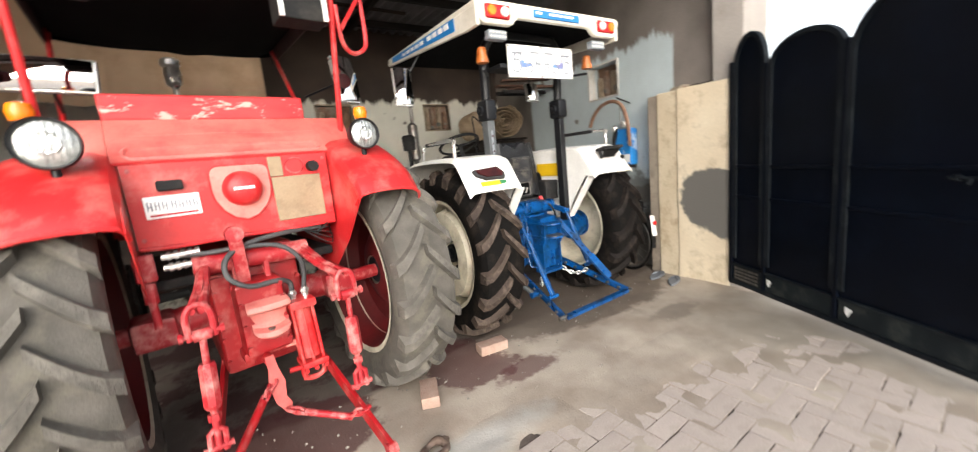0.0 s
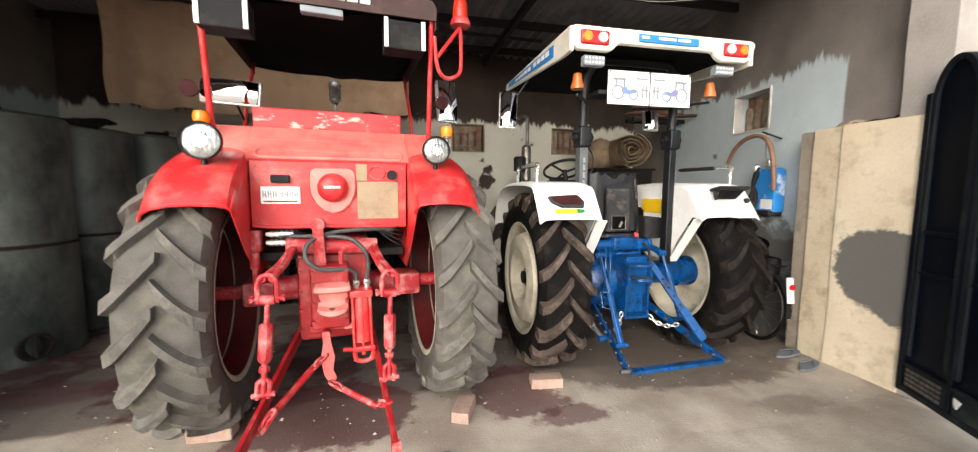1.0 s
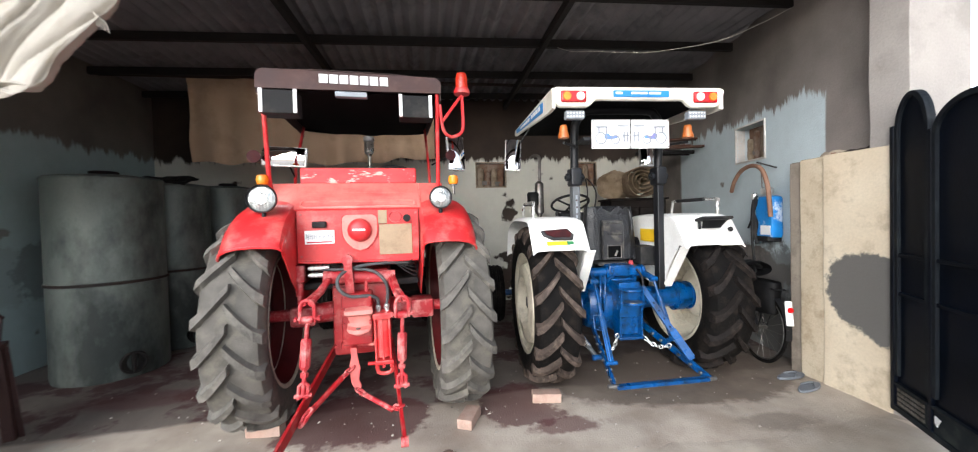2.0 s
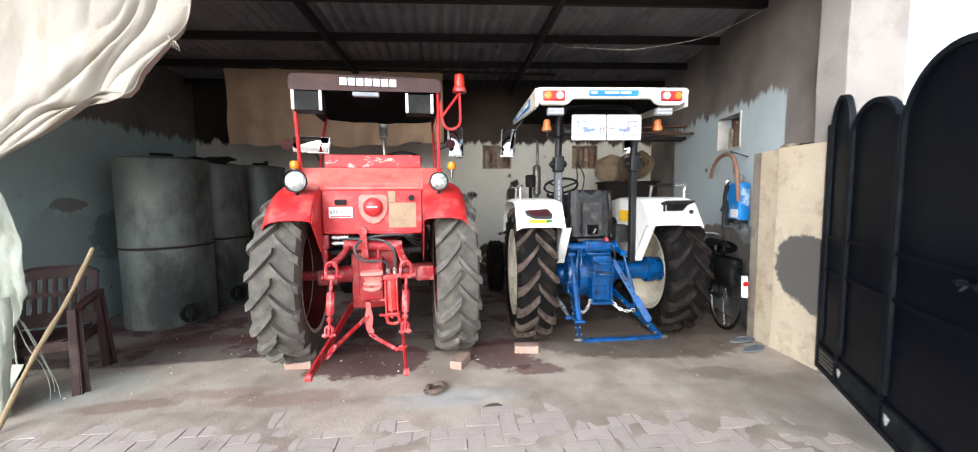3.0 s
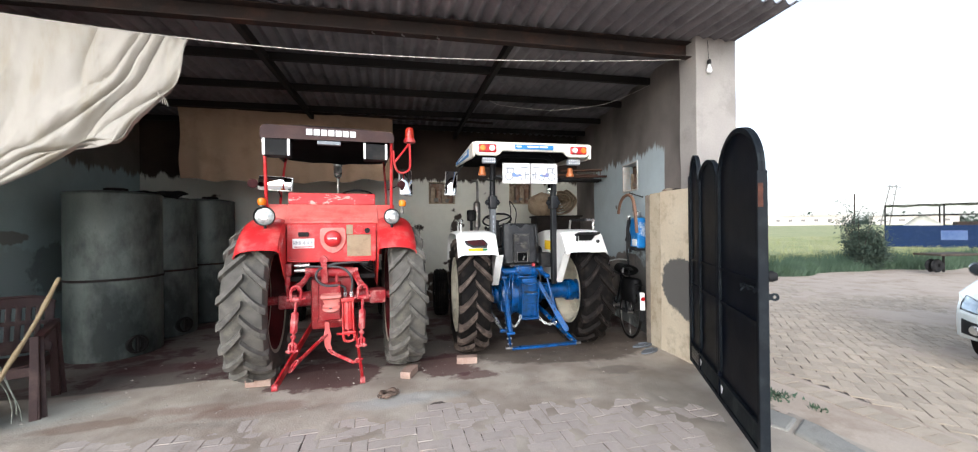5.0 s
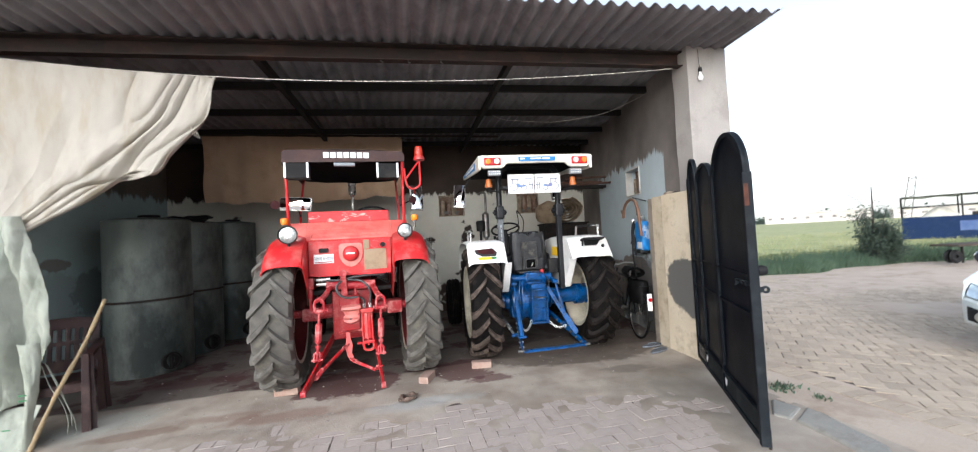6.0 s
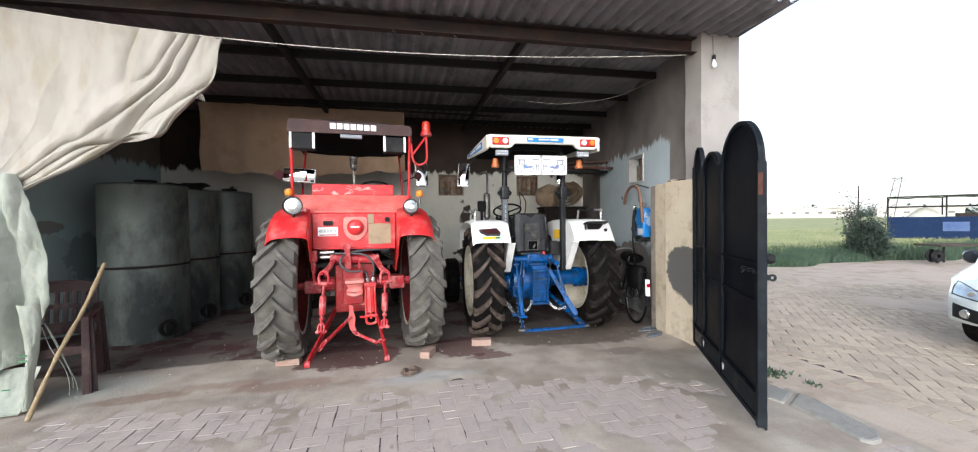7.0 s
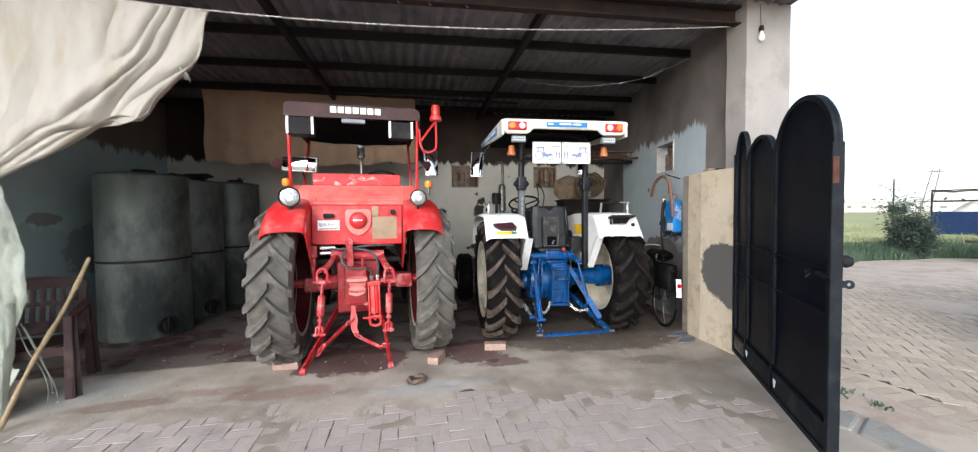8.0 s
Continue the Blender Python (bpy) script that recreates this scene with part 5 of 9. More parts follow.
rod(bm, (0.145, -0.50, 0.50), (0.138, -0.47, 0.80), 0.058, n=20)
for x in (-0.05, 0.0, 0.05):
    rod(bm, (0.145 + x, -0.555, 0.47), (0.138 + x, -0.525, 0.80), 0.009)
bx(bm, (0.075, -0.57, 0.78), (0.205, -0.42, 0.825), 0.01)
bx(bm, (0.085, -0.575, 0.455), (0.215, -0.43, 0.49), 0.01)
for x in (0.10, 0.20):
    rod(bm, (x, -0.50, 0.375), (x, -0.50, 0.46), 0.012)
sweep(bm, smooth_path([(0.095, -0.5, 0.44), (0.105, -0.5, 0.385), (0.15, -0.5, 0.37), (0.195, -0.5, 0.385), (0.205, -0.5, 0.44)], 4), 0.015, 8)
rod(bm, (0.03, -0.5, 0.455), (0.09, -0.5, 0.45), 0.014)
for x in (0.095, 0.145, 0.195):
    rod(bm, (x, -0.585, 0.452), (x, -0.555, 0.452), 0.012, n=6)
part("hydraulic_cylinder", bm, RED, red, "bright red hydraulic cylinder", smooth=True)
for x, dz in ((0.115, 0), (0.175, 0.005)):
    bm = B()
    rod(bm, (x, -0.49, 0.815 + dz), (x, -0.49, 0.87 + dz), 0.016, n=8)
    rod(bm, (x, -0.49, 0.845 + dz), (x, -0.49, 0.86 + dz), 0.022, n=6)
    part("hose_fitting", bm, CHROME, red)
part("hose", sweep(B(), smooth_path([(0.115, -0.49, 0.87), (0.108, -0.50, 0.92), (0.05, -0.53, 0.95), (-0.07, -0.56, 0.96), (-0.145, -0.55, 1.02), (-0.14, -0.52, 1.10), (-0.05, -0.48, 1.15), (0.12, -0.45, 1.17), (0.34, -0.40, 1.165)], 7), 0.0125, 10), HOSE, red, "black hydraulic hose", smooth=True)
part("hose", sweep(B(), smooth_path([(0.175, -0.49, 0.875), (0.185, -0.51, 0.97), (0.165, -0.52, 1.05), (0.09, -0.50, 1.12), (-0.05, -0.47, 1.14), (-0.20, -0.44, 1.14), (-0.30, -0.42, 1.15)], 7), 0.012, 10), HOSE, red, "black hydraulic hose", smooth=True)
for i in range(5):
    part("wire", sweep(B(), smooth_path([(0.24 + 0.02 * i, -0.40, 1.17 - 0.01 * i), (0.32 + 0.01 * i, -0.41 - 0.01 * i, 1.10 + 0.02 * i), (0.40, -0.38, 1.06 + 0.03 * i), (0.42, -0.30, 1.14)], 4), 0.004, 5), BLACK_MATT, red, smooth=True)
for z in (1.155, 1.105):
    bm = B()
    rod(bm, (-0.36, -0.42, z), (-0.22, -0.43, z), 0.014)
    for i in range(5):
        rod(bm, (-0.34 + 0.026 * i, -0.42, z), (-0.325 + 0.026 * i, -0.42, z), 0.02, n=6)
    part("pipe_fitting", bm, CHROME, red)
bm = B()
bx(bm, (-0.46, -0.45, 1.06), (-0.385, -0.38, 1.18), 0.01)
rod(bm, (-0.425, -0.41, 0.84), (-0.425, -0.41, 1.06), 0.016)
rod(bm, (-0.425, -0.41, 0.96), (-0.425, -0.41, 1.05), 0.026)
part("control_rod", bm, RED_DUSTY, red)
bm = slab(B(), [(-0.078, 0.60), (-0.036, 0.60), (-0.03, 0.535), (-0.012, 0.46), (-0.022, 0.385), (-0.005, 0.345), (-0.012, 0.318), (-0.045, 0.318), (-0.072, 0.365), (-0.088, 0.455), (-0.074, 0.535)], 0.022, pose(0, -0.565, 0.60, -12) @ pose(0, 0, -0.60) @ UPRIGHT)
chain_plate = part("chain_plate", bm, PINK, red, "waisted pink chain plate", bevel=0.004)
part("plate_pin", rod(B(), (-0.057, -0.575, 0.575), (-0.057, -0.505, 0.575), 0.024, n=14), RED_DEEP, chain_plate, smooth=True)
part("cross_bar", bx(B(), (-0.075, -0.50, 0.580), (0.105, -0.465, 0.612), 0.006), SALMON, casting, "pale pink cross bar")
chain("check_chain", red, (-0.06, -0.60, 0.48), (-0.13, -0.66, 0.43), RED_DUSTY, 0.055, 0.008, 0.0)
part("check_rod", rod(B(), (-0.13, -0.66, 0.43), (-0.30, -0.86, 0.31), 0.019), RED_DEEP, red, smooth=True)
chain("check_chain", red, (-0.29, -0.86, 0.33), (-0.335, -0.90, 0.27), RED_DUSTY, 0.06, 0.010, 0.0)
chain("check_chain", red, (-0.03, -0.66, 0.34), (0.03, -0.70, 0.31), RED_DUSTY, 0.055, 0.008, 0.0)
part("check_rod", rod(B(), (0.03, -0.70, 0.31), (0.20, -0.84, 0.255), 0.017), RED_DUSTY, red, smooth=True)
chain("check_chain", red, (0.19, -0.83, 0.26), (0.262, -0.90, 0.30), RED_DUSTY, 0.055, 0.009, 0.0)

# the blue and white tractor
bluish = thing("tractor", "blue and white tractor with an ivory sunroof, parked indoors", "tractor", pose(2.93, 3.33, 0, 0, 0, -3.0))
FZ = 0.70
wheel(bluish, -0.70, -0.11, FZ, 0.35, 0.43, 0.042, 18, RUBBER, LUG_BROWN, CREAM_RIM, CREAM_RIM, -1, dish=0.17)
wheel(bluish, 0.785, -0.05, FZ, 0.365, 0.42, 0.042, 18, RUBBER, LUG_SHADED, CREAM_RIM, CREAM_RIM, 1, dish=0.10)
for s in (-1, 1):
    front_wheel(bluish, s * 0.90, 1.92, 0.40, 0.23, CREAM_RIM)
for s in (-1, 1):
    bm = B()
    rod(bm, (s * 0.15, -0.04, FZ - 0.02), (s * 0.36, -0.04, FZ - 0.02), 0.125, 0.10, 24)
    far = 0.10 if s > 0 else 0.0
    rod(bm, (s * 0.36, -0.04, FZ - 0.02), (s * 0.50 + far, -0.04, FZ - 0.02), 0.10, 0.105, 24)
    for a, b, r in ((0.225, 0.245, 0.15), (0.50, 0.515, 0.125), (0.515, 0.60, 0.138), (0.60, 0.66, 0.12), (0.66, 0.675, 0.135)):
        rod(bm, (s * a + (far if a > 0.3 else 0.0), -0.04, FZ - 0.02), (s * b + (far if a > 0.3 else 0.0), -0.04, FZ - 0.02), r, n=26)
    for i in range(10):
        t = 2 * math.pi * i / 10
        rod(bm, (s * 0.605 + far, -0.04 + 0.108 * math.cos(t), FZ - 0.02 + 0.108 * math.sin(t)), (s * 0.495 + far, -0.04 + 0.108 * math.cos(t), FZ - 0.02 + 0.108 * math.sin(t)), 0.011, n=6)
    part("rear_axle", bm, BLUE, bluish, smooth=True)
bm = B()
lathe(bm, [(0.0, -0.385), (0.085, -0.385), (0.10, -0.37), (0.105, -0.335), (0.165, -0.325), (0.205, -0.305), (0.222, -0.26), (0.224, -0.205), (0.256, -0.20), (0.258, -0.165), (0.232, -0.16), (0.235, 0.12), (0.0, 0.12)], pose(0, -0.10, 0.66) @ ALONG_X, 36)
bx(bm, (-0.11, -0.30, 0.44), (0.13, 0.5, 0.92), 0.04)
bx(bm, (-0.20, -0.26, 0.86), (0.16, 0.3, 0.97), 0.03)
bx(bm, (-0.13, -0.31, 0.93), (0.09, -0.12, 1.035), 0.02)
rod(bm, (-0.31, -0.24, 0.965), (0.21, -0.24, 0.965), 0.045, n=18)
for x in (-0.30, -0.13, 0.10, 0.20):
    rod(bm, (x - 0.014, -0.24, 0.965), (x + 0.014, -0.24, 0.965), 0.062, n=18)
for i in range(14):
    a = 2 * math.pi * i / 14
    rod(bm, (-0.218, -0.10 - 0.241 * math.cos(a), 0.66 + 0.241 * math.sin(a)), (-0.152, -0.10 - 0.241 * math.cos(a), 0.66 + 0.241 * math.sin(a)), 0.011, n=6)
for x, z in ((-0.09, 0.995), (0.05, 0.995), (-0.09, 0.955), (0.05, 0.955)):
    rod(bm, (x, -0.325, z), (x, -0.30, z), 0.012, n=6)
part("gearbox", bm, BLUE, bluish, smooth=True)
bm = B()
bx(bm, (-0.21, 0.5, 0.5), (0.21, 2.1, 0.92), 0.04)
rod(bm, (-0.86, 1.92, 0.40), (0.86, 1.92, 0.40), 0.045)
part("engine_block", bm, BLUE, bluish)
part("bonnet", bx(B(), (-0.27, 0.95, 0.92), (0.27, 2.3, 1.38), 0.06), BLUE, bluish, smooth=True)
part("dashboard", bx(B(), (-0.26, 0.72, 1.0), (0.26, 0.98, 1.52), 0.05), BLACK_MATT, bluish, smooth=True)
part("footplate", bx(B(), (-0.42, 0.0, 0.86), (0.42, 0.95, 0.89), 0.006), BLACK_MATT, bluish)

# mudguards: a flat-topped shell with a sloped rear face and a tall inner plate
for (xo, xi), s, dy in zip(((-0.885, -0.43), (0.92, 0.40)), (-1, 1), (-0.04, 0.0)):
    path = [(-0.62, 1.215), (-0.605, 1.235), (-0.49, 1.40), (-0.455, 1.44), (-0.38, 1.465), (-0.1, 1.475), (0.3, 1.465), (0.52, 1.41), (0.66, 1.28), (0.73, 1.08)]
    fin = smooth_path([(0, y + dy, z) for y, z in path], 4)

    def point(u, v, xo=xo, xi=xi, fin=fin):
        k = u * (len(fin) - 1)
        i = min(int(k), len(fin) - 2)
        p = fin[i].lerp(fin[i + 1], k - i)
        e = abs(2 * v - 1) ** 10
        return Vector((xo + (xi - xo) * v, p.y, p.z - 0.03 * e))

    g = part("mudguard", sheet(B(), 40, 14, point), WHITE, bluish, "white sheet metal mudguard", smooth=True, solid=0.006)
    skirt = [(p.y, p.z - 0.02) for p in fin] + [(y + dy, z) for y, z in ((0.60, 0.88), (0.10, 0.84), (-0.20, 0.82), (-0.26, 0.82), (-0.36, 1.0), (-0.52, 1.21))]
    part("inner_plate", slab(B(), skirt, 0.008, pose(xi, 0, 0) @ SIDEWAYS), WHITE, g, "white inner mudguard plate")
    part("stay", bx(B(), (-0.042, -0.006, 0), (0.042, 0.006, 0.47), 0.004, pose(xi + 0.03, -0.275 + dy, 0.82, 36.4)), WHITE, g, "cream folded rear edge of the mudguard")
    rail = [(xo - s * 0.07, -0.38, 1.46), (xo - s * 0.07, -0.38, 1.565), (xo - s * 0.075, -0.35, 1.60), (xo - s * 0.11, 0.18, 1.60), (xo - s * 0.11, 0.24, 1.57), (xo - s * 0.11, 0.27, 1.46)]
    h = part("handrail", sweep(B(), smooth_path(rail, 5), 0.014, 10), CHROME, g, "steel handrail", smooth=True)
    part("rail_grip", sweep(B(), [(xo - s * 0.10, -0.24, 1.602), (xo - s * 0.11, 0.16, 1.602)], 0.017, 10), BLACK_MATT, h, smooth=True)
lens = [(-0.135, 0.035), (0.08, 0.05), (0.125, -0.01), (0.11, -0.055), (-0.05, -0.05), (-0.12, -0.01)]
t = part("tail_light", slab(B(), lens, 0.03, pose(-0.665, -0.588, 1.335, 55, 0, 0)), SEAT_GREY, bluish, "dark framed tail light", bevel=0.006)
part("tail_lens", slab(B(), [(x * 0.8, y * 0.7) for x, y in lens], 0.012, pose(-0.665, -0.603, 1.346, 55, 0, 0)), DIM_RED, t, "dull red lens")
t = part("tail_light", bx(B(), (-0.15, -0.05, -0.012), (0.15, 0.05, 0.014), 0.010, pose(0.69, -0.555, 1.425, -14, 0, 4)), BLACK_MATT, bluish, "broken black tail light", smooth=True)
part("lamp_bowl", sheet(B(), 14, 8, lambda u, v: Vector((0.665 + 0.105 * math.cos(math.pi * u) * (1 - 0.25 * v), -0.60 + 0.05 * v - 0.035 * math.sin(math.pi * u), 1.415 - 0.065 * v))), BLACK_DEEP, t, "empty curved lamp bowl", smooth=True, solid=0.006)
part("lamp_bracket", flat_bar(B(), (0.56, -0.55, 1.41), (0.54, -0.59, 1.35), 0.03, 0.02), BLACK_MATT, t)
part("rubber_button", lathe(B(), [(0, 0.02), (0.018, 0.016), (0.022, 0.0)], pose(0.80, -0.60, 1.335, 60), 12), BLACK_MATT, bluish, smooth=True)
part("strip", bx(B(), (0.70, -0.635, 1.205), (0.89, -0.60, 1.222), 0.004), IVORY, bluish)
part("sticker", slab(B(), [(-0.11, -0.018), (0.05, -0.018), (0.05, 0.018), (-0.11, 0.018)], 0.003, pose(-0.655, -0.628, 1.268, 55, 0, 0)), YELLOW_PRINT, bluish, "yellow and green sticker")
part("sticker", slab(B(), [(0.05, -0.018), (0.105, -0.01), (0.105, 0.012), (0.05, 0.018)], 0.003, pose(-0.655, -0.628, 1.268, 55, 0, 0)), GREEN_PRINT, bluish)
part("warning_sign", bx(B(), (0.386, -0.20, 1.215), (0.394, 0.12, 1.335), 0.002), YELLOW_PRINT, bluish, "yellow warning label")
part("battery_box", bx(B(), (0.24, -0.16, 1.0), (0.40, 0.06, 1.18), 0.012), BLACK_MATT, bluish, "black plastic box")

# seat, steering, exhaust
SEAT_AT = pose(0.02, -0.19, 0.0)


def cushion(u, v):
    """The seat's padded back, square-shouldered, quilted in upright channels and wrinkled."""
    a = 2 * math.pi * u
    c, q = math.cos(a), math.sin(a)
    wide = 0.245 - 0.02 * v ** 4
    boxy = lambda w: math.copysign(abs(w) ** 0.5, w)
    thick = 0.060 + 0.010 * abs(math.sin(9 * c)) + 0.012 * noise.noise(Vector((c * 4, v * 7, 3)))
    return SEAT_AT @ Vector((-0.01 + wide * boxy(c), 0.17 + thick * boxy(q) + 0.06 * v, 1.06 + 0.50 * v + 0.018 * noise.noise(Vector((c * 5, q, v * 3 + 7)))))


seat = part("seat", bx(B(), (-0.25, 0.2, 0.99), (0.22, 0.62, 1.10), 0.05, SEAT_AT), VINYL, bluish, "black padded tractor seat", smooth=True)
bm = sheet(B(), 40, 16, cushion)
bmesh.ops.holes_fill(bm, edges=[e for e in bm.edges if e.is_boundary])
part("backrest", bm, VINYL, seat, "wrinkled black vinyl backrest", smooth=True)
for s in (-1, 1):
    f = lambda u, v, s=s: SEAT_AT @ Vector((s * 0.225 + (0.045 + 0.008 * noise.noise(Vector((u * 5, v * 8, s)))) * math.cos(2 * math.pi * u), 0.19 + 0.36 * v - 0.05, 1.20 + (0.065 + 0.008 * noise.noise(Vector((u * 6, v * 6, 2 + s)))) * math.sin(2 * math.pi * u) - 0.04 * v))
    part("side_bolster", sheet(B(), 16, 10, f), VINYL, seat, smooth=True, solid=0.006)
back = part("seat_shell", bx(B(), (-0.135, 0.045, 1.06), (0.075, 0.085, 1.43), 0.014, SEAT_AT), SEAT_GREY, seat, "scratched grey seat back shell", smooth=True)
for x0, x1, z0, z1 in ((-0.128, -0.116, 1.08, 1.41), (0.056, 0.068, 1.08, 1.41), (-0.128, 0.068, 1.295, 1.307), (-0.128, 0.068, 1.40, 1.412)):
    part("shell_rib", bx(B(), (x0, 0.034, z0), (x1, 0.05, z1), 0.003, SEAT_AT), SEAT_GREY, back)
# solid black plate in place of the opening's dark
part("shell_hatch", bx(B(), (-0.085, 0.040, 1.085), (0.035, 0.048, 1.19), 0.004, SEAT_AT), LINING, back, "black plate painted as the dark of a square opening")
part("hatch_rim", sweep(B(), [SEAT_AT @ Vector(p) for p in ((-0.09, 0.042, 1.08), (0.04, 0.042, 1.08), (0.04, 0.042, 1.195), (-0.09, 0.042, 1.195))], 0.006, 6, True), STEEL, back)
part("hatch_lever", rod(B(), SEAT_AT @ Vector((-0.02, 0.035, 1.10)), SEAT_AT @ Vector((0.0, 0.03, 1.15)), 0.010), STEEL, back)
base = part("seat_base", bx(B(), (-0.20, 0.0, 1.015), (0.12, 0.24, 1.045), 0.008, SEAT_AT), SEAT_GREY, bluish, "grey pressed steel seat tray", smooth=True)
part("base_block", bx(B(), (-0.15, 0.03, 0.95), (0.09, 0.22, 1.016), 0.010, SEAT_AT), BLACK_MATT, base)
for x, y, z, w, h in ((-0.30, 0.30, 1.0, 0.09, 0.20), (0.27, 0.36, 1.0, 0.08, 0.26), (-0.36, 0.62, 1.0, 0.10, 0.34), (0.33, 0.66, 1.0, 0.09, 0.30)):
    lever = part("control_quadrant", bx(B(), (x - w / 2, y - 0.06, 0.89), (x + w / 2, y + 0.06, z + h * 0.5), 0.02), BLACK_MATT, bluish, smooth=True)
    part("lever", rod(B(), (x, y, z + h * 0.4), (x + 0.02, y - 0.06, z + h * 1.5), 0.008), STEEL, lever)
    part("lever_knob", lathe(B(), [(0, -0.03), (0.018, -0.02), (0.022, 0.0), (0.016, 0.02), (0, 0.025)], pose(x + 0.02, y - 0.06, z + h * 1.5), 12), BLACK_MATT, lever, smooth=True)
bm = B()
sweep(bm, [(0.21 * math.cos(t), 0.21 * math.sin(t), 0) for t in [2 * math.pi * i / 28 for i in range(28)]], 0.014, 8, True)
for a in (90, 210, 330):
    rod(bm, (0, 0, -0.03), (0.21 * math.cos(radians(a)), 0.21 * math.sin(radians(a)), 0), 0.011)
rod(bm, (0, 0, -0.4), (0, 0, -0.01), 0.025)
bmesh.ops.transform(bm, matrix=pose(-0.14, 0.72, 1.62, -25), verts=bm.verts)
part("steering_wheel", bm, BLACK_MATT, bluish, smooth=True)
ex = part("exhaust", lathe(B(), [(0.022, 1.35), (0.03, 1.50), (0.058, 1.53), (0.058, 1.92), (0.028, 1.95)], pose(-0.31, 1.5, 0), 22), STEEL, bluish, "steel exhaust silencer", smooth=True)
part("exhaust_pipe", sweep(B(), smooth_path([(-0.30, 1.5, 1.94), (-0.30, 1.5, 2.22), (-0.31, 1.5, 2.28), (-0.37, 1.49, 2.29), (-0.42, 1.48, 2.26)], 5), 0.021, 10), STEEL, ex, smooth=True)
bm = B()
lathe(bm, [(0.022, 1.35), (0.022, 1.62), (0.07, 1.63), (0.075, 1.78), (0.06, 1.80), (0, 1.80)], pose(-0.42, 1.4, 0), 20)
part("air_cleaner", bm, BLACK_MATT, bluish, smooth=True)
part("cable", sweep(B(), smooth_path([(0.05, 0.7, 1.5), (0.08, 0.75, 1.75), (0.05, 0.7, 1.9), (0.12, 0.6, 1.75), (0.1, 0.6, 1.55)], 6), 0.007, 6), BLACK, bluish, smooth=True)

# roll bar and sunroof
for s in (-1, 1):
    x = s * 0.39 - 0.02
    bm = B()
    bx(bm, (x - 0.03, -0.30, 0.80), (x + 0.03, -0.22, 1.80), 0.008)
    post = part("roll_bar_post", bm, BLACK, bluish, "black square roll bar post")
    if s < 0:
        part("worn_sleeve", bx(B(), (x - 0.034, -0.304, 1.40), (x + 0.034, -0.216, 1.74), 0.006), GREY_PAINT, post, "worn grey sleeve")
        part("pale_label", bx(B(), (x - 0.009, -0.3065, 1.46), (x + 0.009, -0.303, 1.66), 0.001), GREY_PRINT, post, "pale worn sticker strip")
        for z in (1.49, 1.55, 1.61):
            part("red_label", bx(B(), (x - 0.006, -0.3085, z), (x + 0.006, -0.3055, z + 0.012), 0.0005), DIM_RED, post)
    bm = B()
    bx(bm, (x - 0.05, -0.33, 1.74), (x + 0.05, -0.19, 1.90), 0.02)
    rod(bm, (x - 0.075, -0.26, 1.82), (x + 0.075, -0.26, 1.82), 0.035, n=14)
    rod(bm, (x - 0.09, -0.26, 1.82), (x + 0.09, -0.26, 1.82), 0.015, n=6)
    part("roll_bar_joint", bm, BLACK, bluish, smooth=True)
top = [(-0.41, -0.26, 1.88), (-0.41, -0.28, 2.20), (-0.40, -0.30, 2.29), (-0.35, -0.31, 2.36), (-0.26, -0.32, 2.39), (0.22, -0.32, 2.39), (0.31, -0.31, 2.36), (0.36, -0.30, 2.29), (0.37, -0.28, 2.20), (0.37, -0.26, 1.88)]
part("roll_bar_hoop", sweep(B(), smooth_path(top, 4), 0.036, 10), BLACK, bluish, smooth=True)


def roof_shell(u, v):
    x = -0.70 + 1.40 * u
    y = -0.68 + 1.62 * v
    edge = max(abs(2 * u - 1) ** 8, abs(2 * v - 1) ** 10)
    return Vector((x - 0.02, y, 2.475 - 0.055 * edge + 0.025 * math.sin(math.pi * u) * math.sin(math.pi * v) + 0.03 * v))


shell = part("sunroof", sheet(B(), 30, 24, roof_shell), IVORY, bluish, "ivory fibreglass sunroof", smooth=True, solid=0.014)
lip = [(-0.715, 2.44), (-0.69, 2.468), (0.655, 2.468), (0.69, 2.445), (0.675, 2.40), (0.645, 2.335), (0.60, 2.312), (0.41, 2.312), (0.375, 2.33), (0.34, 2.368), (-0.38, 2.368), (-0.415, 2.33), (-0.45, 2.312), (-0.66, 2.312), (-0.70, 2.335), (-0.72, 2.39)]
part("rear_lip", slab(B(), lip, 0.05, pose(0, -0.685, 0) @ UPRIGHT), IVORY, shell, "moulded rear lip", bevel=0.016)
